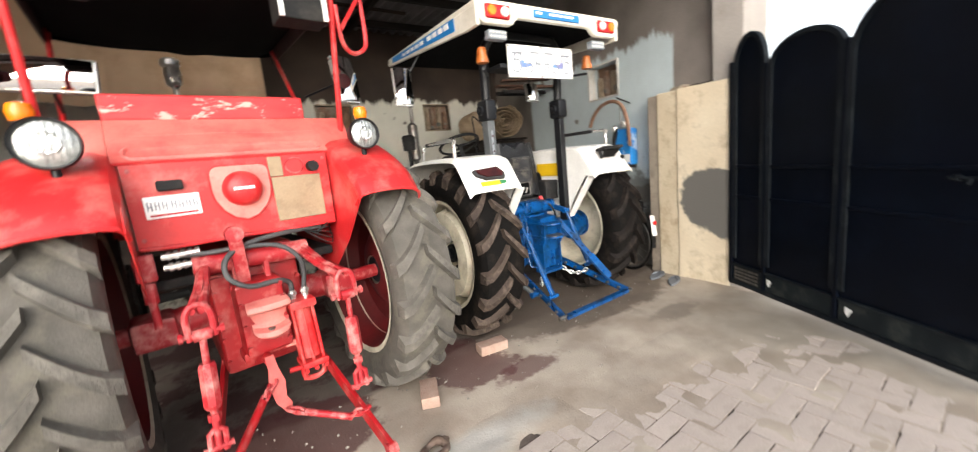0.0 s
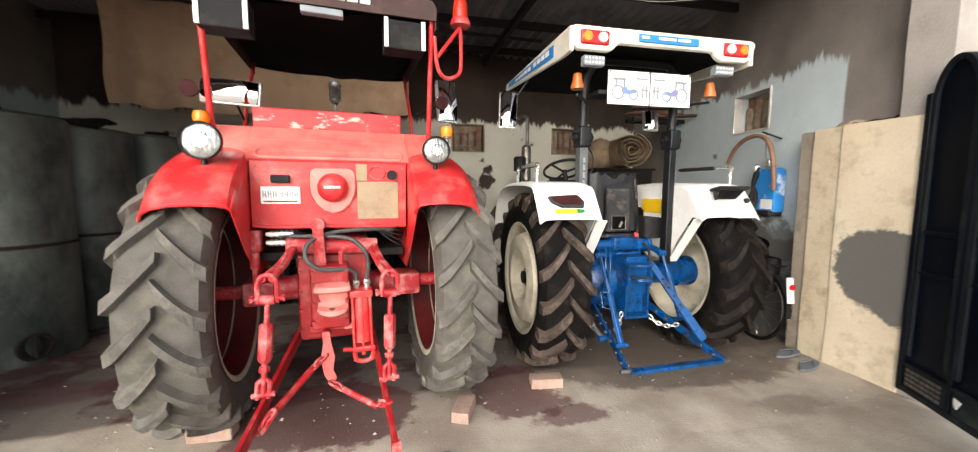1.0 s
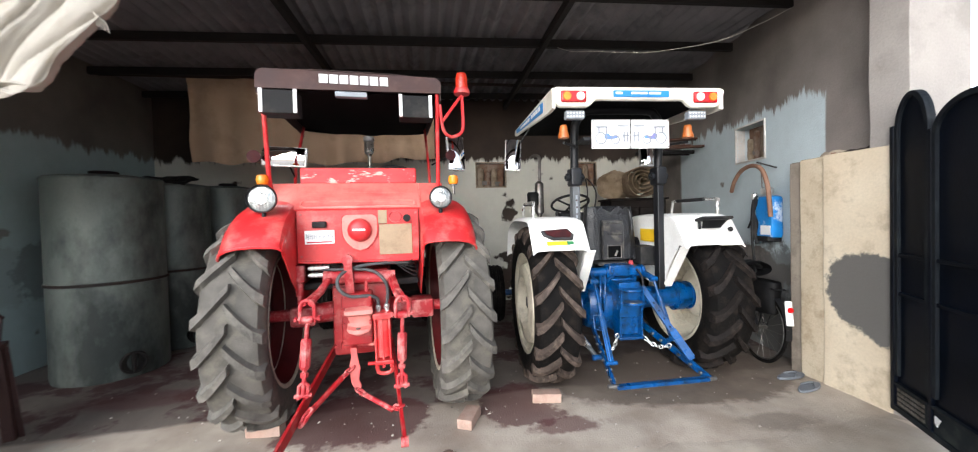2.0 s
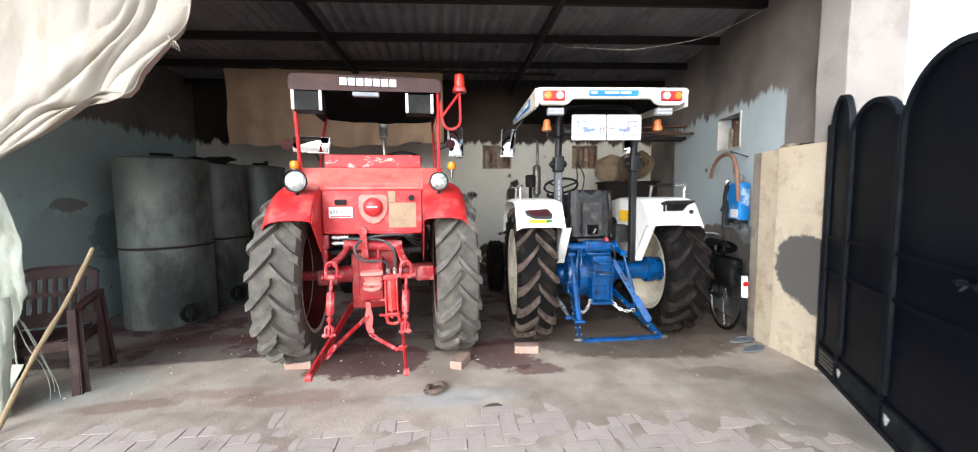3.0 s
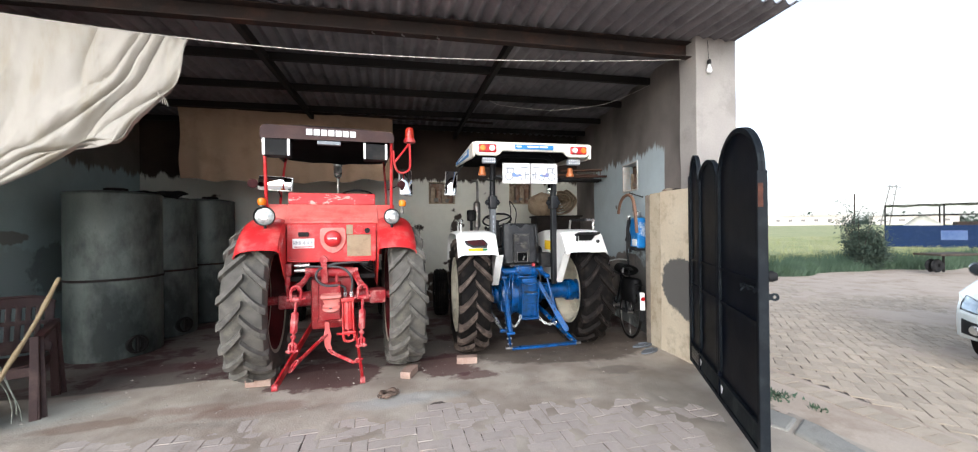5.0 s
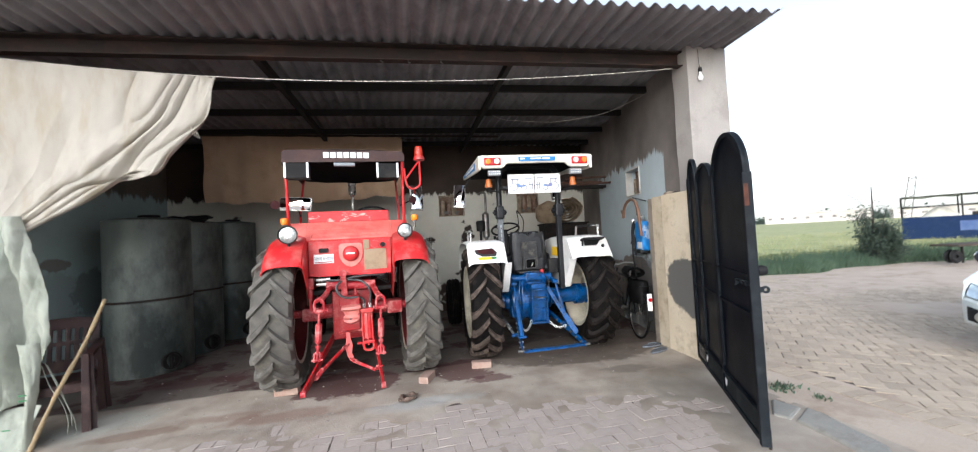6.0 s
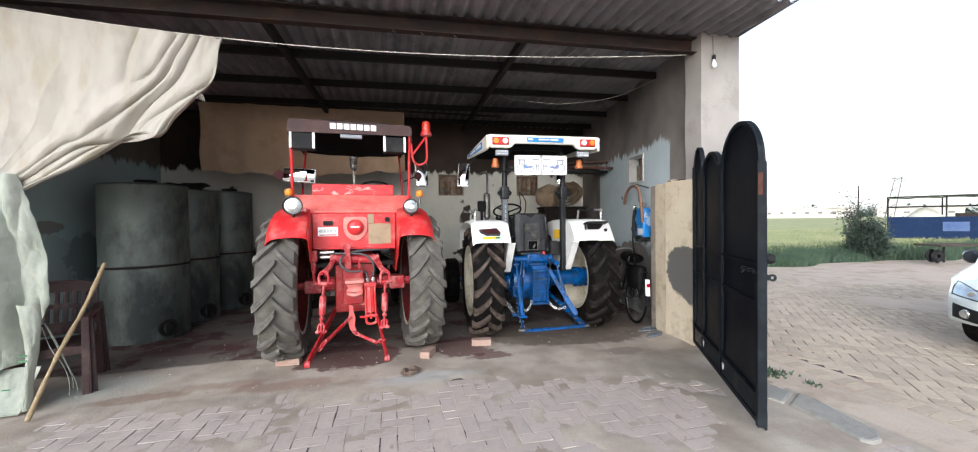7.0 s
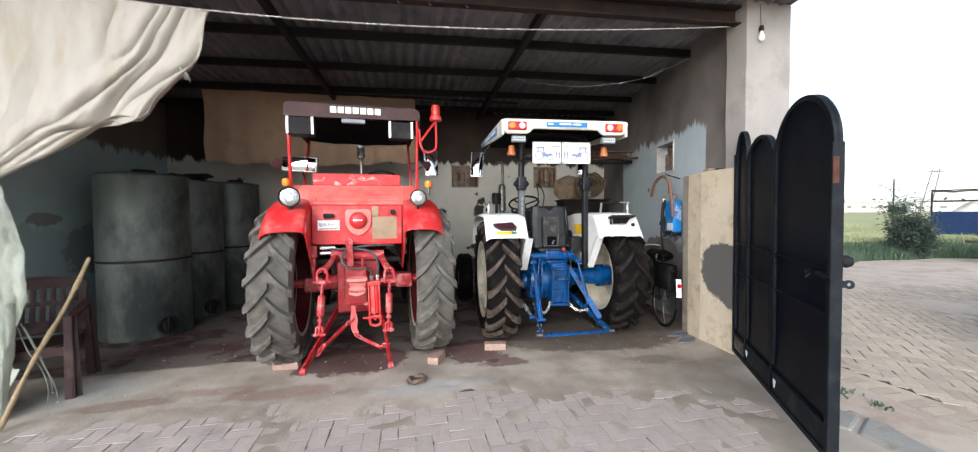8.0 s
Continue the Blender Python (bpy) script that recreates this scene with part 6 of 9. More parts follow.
for s in (-1, 1):
    side = [(-0.70, 2.46), (0.92, 2.495), (0.93, 2.43), (-0.55, 2.30), (-0.70, 2.30)]
    part("side_lip", slab(B(), side, 0.03, pose(s * 0.686 - 0.02, 0, 0) @ SIDEWAYS), IVORY, shell, bevel=0.008)
    blue = [(-0.42, 2.43), (0.80, 2.478), (0.80, 2.435), (-0.42, 2.345)]
    part("side_stripe", slab(B(), blue, 0.004, pose(s * 0.704 - 0.02, 0, 0) @ SIDEWAYS), BLUE_PRINT, shell, "blue stripe with pale lettering")
    for i in range(9):
        y0 = -0.34 + 0.095 * i + (0.05 if i > 3 else 0)
        part("stripe_mark", slab(B(), [(y0, 2.385 + 0.05 * i * 0.095), (y0 + 0.07, 2.388 + 0.05 * i * 0.095), (y0 + 0.07, 2.425 + 0.03 * i * 0.095), (y0, 2.422 + 0.03 * i * 0.095)], 0.003, pose(s * 0.7075 - 0.02, 0, 0) @ SIDEWAYS), WHITE_PRINT, shell)
# black sheet set just below the ivory shell
part("roof_underside", sheet(B(), 10, 10, lambda u, v: Vector((-0.70 + 1.36 * u, -0.63 + 1.52 * v, 2.40 + 0.03 * v))), LINING, shell, "black roof underside")
for x in (-0.555, 0.515):
    lamp = part("roof_light", bx(B(), (x - 0.10, -0.728, 2.345), (x + 0.10, -0.70, 2.435), 0.014), RED_LENS, shell, "red roof light cluster", smooth=True)
    s = 1 if x > 0 else -1
    part("amber_lens", lathe(B(), [(0.034, 0), (0.03, 0.012), (0, 0.016)], pose(x + s * 0.055, -0.726, 2.39, 90), 18), ORANGE, lamp, smooth=True)
    part("clear_lens", lathe(B(), [(0.034, 0), (0.03, 0.012), (0, 0.016)], pose(x - s * 0.05, -0.726, 2.39, 90), 18), WHITE_LENS, lamp, smooth=True)
    part("work_light", bx(B(), (x - s * 0.03 - 0.075, -0.66, 2.235), (x - s * 0.03 + 0.075, -0.60, 2.30), 0.008), GREY_PRINT, shell, "small work light with rows of diodes")
    for i in range(6):
        for j in range(2):
            part("diode", lathe(B(), [(0.008, 0), (0.006, 0.004), (0, 0.005)], pose(x - s * 0.03 - 0.06 + 0.024 * i, -0.660, 2.254 + 0.028 * j, 90), 8), WHITE_LENS, shell)
    b = beacon(bluish, (x - 0.026, -0.52, 2.112), 0.038, DULL_AMBER, 0.11)
    part("beacon_stalk", rod(B(), (x - 0.026, -0.52, 2.075), (x - s * 0.16, -0.30, 2.08), 0.01), BLACK, b)
sign = part("roof_sign", bx(B(), (-0.24, -0.722, 2.388), (0.21, -0.708, 2.438), 0.003), BLUE_PRINT, shell, "blue sign strip with white bars")
for x0, x1 in ((-0.225, -0.17), (-0.10, 0.03), (0.045, 0.14)):
    part("sign_bar", bx(B(), (x0, -0.7255, 2.408), (x1, -0.7215, 2.424)), WHITE_PRINT, sign)
for x0, x1, s in ((-0.335, -0.004, 1), (0.008, 0.338, -1)):
    pl = part("display_plate", bx(B(), (x0, -0.50, 2.03), (x1, -0.485, 2.268), 0.003), WHITE_PRINT, bluish, "white plate printed with a small tractor")
    c = (x0 + x1) / 2
    for r, cx, cz in ((0.046, -0.09, 2.115), (0.034, 0.035, 2.103)):
        ring = [(c + s * cx + r * math.cos(t), -0.502, cz + r * math.sin(t)) for t in [2 * math.pi * i / 18 for i in range(18)]]
        part("print_wheel", sweep(B(), ring, 0.006, 4, True), GREY_PRINT, pl)
    for dx, z0, z1, w in ((0.11, 2.08, 2.17, 0.006), (0.14, 2.08, 2.17, 0.006), (0.125, 2.13, 2.142, 0.03), (-0.08, 2.20, 2.214, 0.05), (-0.105, 2.15, 2.205, 0.006), (-0.04, 2.15, 2.205, 0.006), (0.10, 2.21, 2.222, 0.045)):
        part("print_line", bx(B(), (c + s * dx - w, -0.5035, z0), (c + s * dx + w, -0.5005, z1)), GREY_PRINT, pl)
    bm = B()
    slab(bm, [(c + s * x, z) for x, z in ((-0.06, 2.12), (-0.06, 2.15), (-0.02, 2.155), (-0.01, 2.135), (0.05, 2.135), (0.055, 2.115), (0.0, 2.105), (-0.04, 2.105))], 0.002, pose(0, -0.502, 0) @ UPRIGHT)
    part("print_body", bm, PALE_BLUE_PRINT, pl)
    for x in (x0 + 0.012, x1 - 0.012):
        for z in (2.042, 2.256):
            part("screw", rod(B(), (x, -0.505, z), (x, -0.49, z), 0.005, n=8), BLACK, pl)
part("plate_bracket", bx(B(), (-0.40, -0.483, 2.10), (0.35, -0.30, 2.13), 0.004), BLACK, bluish)
mirror(bluish, (-0.86, 0.30, 2.115), 0.165, 0.34, pose(0, 0, 0, -14, 3, -8), (-0.68, 0.3, 2.38))
mirror(bluish, (0.57, 0.31, 2.08), 0.15, 0.20, pose(0, 0, 0, -14, 3, -8), (0.55, 0.33, 2.42))

# linkage: the hitch hanger with its two ledges, lift arms, links and check chains
bm = B()
for x in (-0.10, 0.09):
    slab(bm, [(-0.30, 0.90), (-0.42, 0.88), (-0.49, 0.845), (-0.49, 0.70), (-0.46, 0.66), (-0.46, 0.43), (-0.36, 0.41), (-0.30, 0.55)], 0.016, pose(x, 0, 0) @ SIDEWAYS)
bx(bm, (-0.10, -0.44, 0.60), (0.09, -0.30, 0.90), 0.012)
bx(bm, (-0.115, -0.475, 0.415), (0.105, -0.35, 0.44), 0.006)
bx(bm, (-0.10, -0.40, 0.44), (0.09, -0.33, 0.62), 0.01)
for i in range(5):
    rod(bm, (-0.118, -0.42 - 0.012 * i, 0.68 + 0.035 * i), (-0.098, -0.42 - 0.012 * i, 0.68 + 0.035 * i), 0.010, n=6)
hitch = part("hitch_block", bm, BLUE, bluish, "blue plated hitch hanger", smooth=True)
for z, y in ((0.845, -0.52), (0.735, -0.54)):
    ledge = [(-0.115, -0.30), (0.105, -0.30), (0.105, y + 0.05)] + arc(-0.005, y + 0.045, 0.085, 0, -180, 8) + [(-0.115, y + 0.05)]
    part("ledge", slab(B(), ledge, 0.018, pose(0, 0, z)), BLUE, hitch, bevel=0.004)
part("worn_step", slab(B(), arc(-0.005, -0.50, 0.07, 0, -180, 8) + [(-0.07, -0.46), (0.06, -0.46)], 0.004, pose(0, 0, 0.7475)), STEEL, hitch, "ledge worn to bare metal")
for x, z in ((-0.055, 0.52), (0.045, 0.52), (-0.055, 0.58), (0.045, 0.58)):
    part("hitch_bolt", rod(B(), (x, -0.415, z), (x, -0.39, z), 0.014, n=6), BLUE, hitch)
for x in (-0.235, -0.195):
    part("hydraulic_pipe", sweep(B(), smooth_path([(x, -0.33, 0.60), (x - 0.01, -0.38, 0.72), (x, -0.37, 0.85), (x + 0.03, -0.30, 0.95)], 5), 0.009, 8), BLUE, bluish, smooth=True)
part("hydraulic_pipe", sweep(B(), smooth_path([(0.13, -0.30, 0.99), (0.16, -0.34, 0.92), (0.15, -0.36, 0.80), (0.13, -0.33, 0.72)], 5), 0.009, 8), BLACK_MATT, bluish, smooth=True)
part("red_knob", lathe(B(), [(0, 0), (0.02, 0.01), (0.024, 0.04), (0.016, 0.06), (0, 0.065)], pose(0.115, -0.22, 1.0), 14), RED_DUSTY, bluish, "dull red knob", smooth=True)
part("red_knob", lathe(B(), [(0, 0), (0.02, 0.01), (0.024, 0.04), (0.016, 0.06), (0, 0.065)], pose(0.125, -0.25, 0.945), 14), RED_DUSTY, bluish, "dull red knob", smooth=True)
for s, xa, rod_end in ((-1, -0.30, (-0.335, -0.80, 0.36)), (1, 0.20, (0.265, -0.62, 0.45))):
    part("lift_arm", flat_bar(B(), (xa, -0.24, 0.965), (xa + s * 0.015, -0.43, 0.92), 0.045, 0.026), BLUE, bluish, bevel=0.006)
    bm = B()
    a, b = Vector((xa + s * 0.015, -0.43, 0.92)), Vector(rod_end)
    rod(bm, a, b, 0.012)
    flat_bar(bm, a.lerp(b, 0.42), b, 0.014, 0.045, (0, 1, 0))
    rod(bm, a.lerp(b, 0.30), a.lerp(b, 0.44), 0.020, n=8)
    rod(bm, a + Vector((-0.03, 0, 0)), a + Vector((0.03, 0, 0)), 0.022)
    rod(bm, b + Vector((-0.045, 0, 0)), b + Vector((0.045, 0, 0)), 0.016)
    part("lift_rod", bm, BLUE, bluish, smooth=True)
part("rod_guard", sweep(B(), [(-0.345, -0.66, 0.57), (-0.395, -0.64, 0.58), (-0.395, -0.60, 0.68), (-0.34, -0.62, 0.68)], 0.005, 6), BLUE, bluish, smooth=True)
for s, xb in ((-1, -0.375), (1, 0.36)):
    a, b = Vector((s * 0.22 - 0.02, -0.12, 0.50)), Vector((xb, -0.94, 0.25))
    link = part("lower_link", flat_bar(B(), a, b, 0.055, 0.022), BLUE, bluish, "blue lower link", bevel=0.004)
    for f in (0.30, 0.42, 0.54, 0.66, 0.80, 0.92):
        p = a.lerp(b, f)
        part("link_pin", rod(B(), p + Vector((-0.026, 0, 0)), p + Vector((0.026, 0, 0)), 0.013, n=8), STEEL, link)
    chain("check_chain", bluish, (s * 0.10 - 0.01, -0.42, 0.46), (xb - s * 0.10, -0.60, 0.40), CHROME, 0.045, 0.006, 0.06, "bright steel check chain")
a, b = Vector((0.10, -0.44, 0.86)), Vector((0.315, -0.80, 0.345))
stay = part("stay_bar", flat_bar(B(), a, b, 0.022, 0.048, (0, 1, 0)), BLUE, bluish, "blue perforated stay bar", bevel=0.003)
for i in range(7):
    p = a.lerp(b, 0.25 + 0.11 * i)
    n_out = (b - a).normalized().cross(Vector((1, 0, 0))).normalized()
    # black peg whose colour stands for the dark inside a hole
    part("stay_hole", rod(B(), p - n_out * 0.0125, p + n_out * 0.0125, 0.009, n=10), LINING, stay)
part("sleeve", flat_bar(B(), a.lerp(b, 0.62), a.lerp(b, 0.98), 0.034, 0.062, (0, 1, 0)), BLUE, stay, bevel=0.004)
a, b = Vector((-0.47, -0.30, 0.52)), Vector((-0.385, -0.64, 0.35))
stay = part("stay_bar", rod(B(), a, b, 0.018, n=12), GREY_PAINT, bluish, "worn grey stabiliser tube", smooth=True)
part("stay_end", rod(B(), b + Vector((-0.035, 0, 0)), b + Vector((0.035, 0, 0)), 0.022, n=12), BLUE, stay, smooth=True)
part("stay_end", rod(B(), a.lerp(b, 0.45), a.lerp(b, 0.70), 0.024, n=8), CHROME, stay, smooth=True)
bm = flat_bar(B(), (-0.365, -0.955, 0.245), (0.35, -0.935, 0.25), 0.026, 0.05)
bar = part("drawbar", bm, BLUE, bluish, "blue perforated cross bar", bevel=0.004)
part("bar_pin", rod(B(), (-0.43, -0.95, 0.25), (-0.35, -0.95, 0.25), 0.016), STEEL, bar)
part("bar_pin", rod(B(), (0.34, -0.935, 0.25), (0.41, -0.935, 0.25), 0.016), STEEL, bar)

# ---- the gate ----
gate = thing("gate", "black steel gate leaf with three arched panels, standing open", "gate", Matrix.Translation((4.480, 2.075, 0)) @ pose(0, 0, 0, 0, 0, math.degrees(math.atan2(-0.8703, -0.4928))))
# in the leaf's own frame x runs from the hinge to the free end, z up; the panels are (start, end, springing height, arch rise)
GATE_PANELS = [(0.03, 0.365, 1.98, 0.265), (0.395, 0.985, 1.92, 0.195), (1.015, 1.88, 1.86, 0.36)]


def leaf_outline(x0, x1, spring, rise, low):
    c, w = (x0 + x1) / 2, (x1 - x0) / 2
    return [(x0, low), (x1, low)] + [(c + w * math.cos(radians(a)), spring + rise * math.sin(radians(a))) for a in range(0, 181, 9)]


for x0, x1, spring, rise in GATE_PANELS:
    panel = part("panel", slab(B(), leaf_outline(x0, x1, spring, rise, 0.07), 0.006, UPRIGHT), GATE, gate, "black painted sheet panel with an arched top")
    bm = B()
    frame_path = [(x1, 0, 0.30)] + [(x, 0, z) for x, z in leaf_outline(x0, x1, spring, rise, 0.30)[2:]] + [(x0, 0, 0.30)]
    ring = []
    for i, p in enumerate(frame_path):
        a, b = Vector(frame_path[max(i - 1, 0)]), Vector(frame_path[min(i + 1, len(frame_path) - 1)])
        d = (b - a).normalized()
        inward = Vector((d.z, 0, -d.x))
        if inward.dot(Vector(((x0 + x1) / 2, 0, 1.2)) - Vector(p)) < 0:
            inward = -inward
        p = Vector(p)
        ring.append([bm.verts.new(p + Vector((0, -0.022, 0))), bm.verts.new(p + Vector((0, 0.022, 0))), bm.verts.new(p + inward * 0.035 + Vector((0, 0.022, 0))), bm.verts.new(p + inward * 0.035 + Vector((0, -0.022, 0)))])
    for a, b in zip(ring, ring[1:]):
        for j in range(4):
            bm.faces.new((a[j], a[(j + 1) % 4], b[(j + 1) % 4], b[j]))
    part("panel_frame", bm, GATE_WORN, panel, bevel=0.003)
    for z in (0.88, 1.15):
        part("cross_rail", bx(B(), (x0 + 0.035, -0.018, z - 0.012), (x1 - 0.035, 0.018, z + 0.012), 0.003), GATE, panel)
    kick = part("kick_plate", bx(B(), (x0 + 0.01, -0.016, 0.085), (x1 - 0.01, 0.016, 0.235), 0.004), GATE_KICK, panel, "muddy raised kick plate")
    part("kick_ledge", bx(B(), (x0 + 0.01, -0.028, 0.232), (x1 - 0.01, 0.028, 0.25), 0.003), GATE_WORN, kick)
for i, x in enumerate((0.38, 1.0)):
    part("upright", bx(B(), (x - 0.016, -0.024, 0.05), (x + 0.016, 0.024, 1.96), 0.004), GATE, gate)
part("hinge_post", bx(B(), (-0.012, -0.026, 0.04), (0.03, 0.026, 2.05), 0.005), GATE, gate)
part("end_post", bx(B(), (1.838, -0.03, 0.03), (1.883, 0.03, 1.86), 0.006), GATE_WORN, gate, "worn square end post")
part("bottom_rail", bx(B(), (0.0, -0.026, 0.045), (1.838, 0.026, 0.085), 0.005), GATE_WORN, gate)
part("rust_mark", bx(B(), (1.8815, -0.026, 1.63), (1.8855, 0.002, 1.78), 0.001), RUST, gate, "patch of orange rust")
for x in (0.45, 1.10):
    part("paper_scrap", slab(B(), [(-0.02, 0.03), (0.03, 0.02), (0.0, -0.035), (-0.02, -0.01)], 0.004, pose(x, -0.025, 0.17) @ UPRIGHT), WHITE_PRINT, gate, "white paper scrap stuck behind the plate")
bm = B()
for i in range(7):
    for j in range(4):
        bx(bm, (0.06 + 0.04 * i, -0.022, 0.10 + 0.032 * j), (0.088 + 0.04 * i, -0.014, 0.12 + 0.032 * j))
tagged(part("grille", bm, STEEL, gate), "small square holes in the kick plate", kind="stuff")
bm = B()
rod(bm, (1.56, -0.030, 1.10), (1.90, -0.030, 1.10), 0.008)
for x in (1.60, 1.72, 1.82):
    bx(bm, (x - 0.012, -0.042, 1.085), (x + 0.012, -0.004, 1.115), 0.003)
rod(bm, (1.66, -0.030, 1.10), (1.66, -0.058, 1.07), 0.007)
part("bolt", bm, GATE_WORN, gate, "iron slide bolt", smooth=True)
bm = lathe(B(), [(0.010, -0.004), (0.025, -0.004), (0.025, 0.004), (0.010, 0.004)], pose(1.872, 0.062, 1.065) @ ALONG_X, 24, closed=True)
bx(bm, (1.868, 0.025, 1.045), (1.876, 0.042, 1.085), 0.002)
part("lock_eye", bm, GATE_WORN, gate, "flat iron lock eye")
part("handle", lathe(B(), [(0, 0), (0.030, 0.005), (0.036, 0.03), (0.026, 0.055), (0, 0.06)], pose(1.84, 0.03, 1.19, -90), 16), BLACK_MATT, gate, "black round handle", smooth=True)
part("drop_bolt", rod(B(), (1.835, 0.036, 0.0), (1.835, 0.036, 0.13), 0.010), BLACK_IRON, gate)

# ---- curtain of sackcloth on its line ----
LINE_A, LINE_B = Vector((-3.1, 2.36, 3.40)), Vector((4.42, 2.13, 3.345))


def on_line(x):
    """A point of the sagging line at x."""
    t = (x - LINE_A.x) / (LINE_B.x - LINE_A.x)
    p = LINE_A.lerp(LINE_B, t)
    return p - Vector((0, 0, 0.30 * 4 * t * (1 - t) * (0.72 + 0.28 * (1 - t))))


line = part("washing_line", sweep(B(), [on_line(-3.1 + 7.52 * i / 40) for i in range(41)], 0.0042, 6), ROPE, smooth=True)
tagged(line, "thin white rope stretched under the roof", "rope")
TIE = Vector((-2.08, 2.40, 1.68))
LOW = smooth_path([(-0.325, 2.28, 3.11), (-0.34, 2.28, 2.96), (-0.385, 2.28, 2.75), (-0.53, 2.28, 2.58), (-0.67, 2.28, 2.41), (-0.775, 2.28, 2.25), (-0.95, 2.29, 2.26), (-1.26, 2.30, 2.06), (-1.61, 2.33, 1.87), (-2.02, 2.38, 1.66)], 8)


def drape(u, v):
    """u: from the free hem (0) to the wall side (1); v: from the line (0) down to the gathered tie (1)."""
    x = -0.325 - 2.75 * u
    top = on_line(x) - Vector((0, 0, 0.01))
    # the free hem follows the low edge, the rest falls into the tie
    k = v * (len(LOW) - 1)
    i = min(int(k), len(LOW) - 2)
    hem = LOW[i].lerp(LOW[i + 1], k - i)
    end = TIE + Vector((-0.38 * u, 0.10 * u, -0.10 + 0.22 * u))
    inner = top.lerp(end, v)
    inner.z -= (0.32 * (1 - u) + 0.05) * math.sin(math.pi * v) * (1 - u) * 0.8
    w = (1 - u) ** 2.2
    p = inner.lerp(hem, w)
    fan = u + 0.012 * math.sin(6 * v + 9 * u)
    deep = math.sin(math.pi * min(1, 0.15 + 0.85 * v)) ** 0.6
    wander = noise.noise(Vector((u * 5, v * 1.2, 4.1)))
    # rounded folds with sharp creases between them near the free hem, slack cloth with faint upright creases beyond
    pillow = abs(math.sin(math.pi * (fan * 6.5 + 2.4 * wander))) ** 0.7
    small = abs(math.sin(math.pi * (fan * 17 + 2.6 * wander + 1.5 * v))) ** 0.8
    near = min(1.0, max(0.0, (0.50 - u) / 0.24))
    slack = abs(noise.noise(Vector((u * 11, v * 1.3, 6.6)))) ** 0.6
    fold = -(0.055 + 0.045 * noise.noise(Vector((u * 7, v, 2.7)))) * (pillow - 0.6) * near - 0.010 * (small - 0.6) * near + 0.024 * (slack - 0.4) * (1 - near) + 0.02 * noise.noise(Vector((u * 5, v * 3, 8.2)))
    p.y += fold * deep - 0.06 * deep * (1 - u)
    p.z += 0.35 * fold * deep * near * (1 - w)
    p += Vector((0, 0.022 * noise.noise(Vector((u * 9, v * 7, 1.5))) + 0.008 * noise.noise(Vector((u * 30, v * 22, 2.5))), 0.014 * noise.noise(Vector((u * 8, v * 9, 7.5)))))
    return p


curtain = thing("curtain", "pale sackcloth curtain drawn aside on its line", "curtain")
part("drape", sheet(B(), 300, 80, drape), SACKCLOTH, curtain, "pale sackcloth gathered in long folds", smooth=True, solid=0.004)


def tail_edge(z):
    """The sack's free edge: drawn in at the tie, bulging lower down and slit near the floor."""
    knots = ((0.0, -1.79), (0.55, -1.77), (0.70, -1.72), (0.83, -1.66), (1.10, -1.67), (1.44, -1.72), (1.66, -1.77), (1.95, -1.86))
    for (z0, x0), (z1, x1) in zip(knots, knots[1:]):
        if z <= z1:
            return x0 + (x1 - x0) * (z - z0) / (z1 - z0)
    return knots[-1][1]


def crumpled(x, z):
    """Hard creases in stiff woven plastic."""
    p = Vector((x * 4.2 + 0.5 * z, z * 0.7, 3.3))
    return 0.14 * abs(noise.noise(p)) + 0.06 * abs(noise.noise(Vector((x * 9 - 0.8 * z, z * 1.6, 5)))) + 0.018 * abs(noise.noise(Vector((x * 15 + z, z * 6, 1)))) + 0.0025 * noise.noise(Vector((x * 40, z * 30, 2)))


def tail(u, v):
    """The bunched sack that hangs from the tie to the floor."""
    hem = 0.05 * math.sin(9 * u) + 0.06 * noise.noise(Vector((u * 5, 1.7, 0.4)))
    z = 1.90 - (1.62 - hem) * v
    left = -2.02 - 0.42 * min(1.0, 2.2 * v)
    x = left + (tail_edge(z) - left) * u
    return Vector((x + 0.01 * noise.noise(Vector((u * 3, z * 14, 4))), 2.30 - crumpled(x, z) - 0.05 * math.sin(2 * math.pi * (1.7 * u + 0.2)) * min(1.0, 2 * v) + 0.07 * u ** 6, z))


part("sack_tail", sheet(B(), 130, 150, tail), SACK_PLASTIC, curtain, "woven plastic sack hanging to the floor", smooth=True, solid=0.004)


def torn_strip(u, v):
    """A twisted strip of the sack, slit from the rest, that trails to the floor."""
    z = 0.86 - 0.83 * v
    mid = -1.675 + 0.02 * math.sin(4 * v) - 0.01 * v
    half = 0.075 - 0.055 * min(1.0, 1.5 * v) + 0.02 * max(0.0, v - 0.75)
    a = (2 * u - 1) * 1.4
    return Vector((mid + half * math.sin(a), 2.17 - 0.06 * math.cos(a) + 0.012 * noise.noise(Vector((u * 3, z * 5, 2))) + 0.006 * noise.noise(Vector((u * 8, z * 18, 6))), z))


part("torn_strip", sheet(B(), 24, 90, torn_strip), SACK_PLASTIC, curtain, "twisted strip of the sack", smooth=True, solid=0.004)
bm = B()
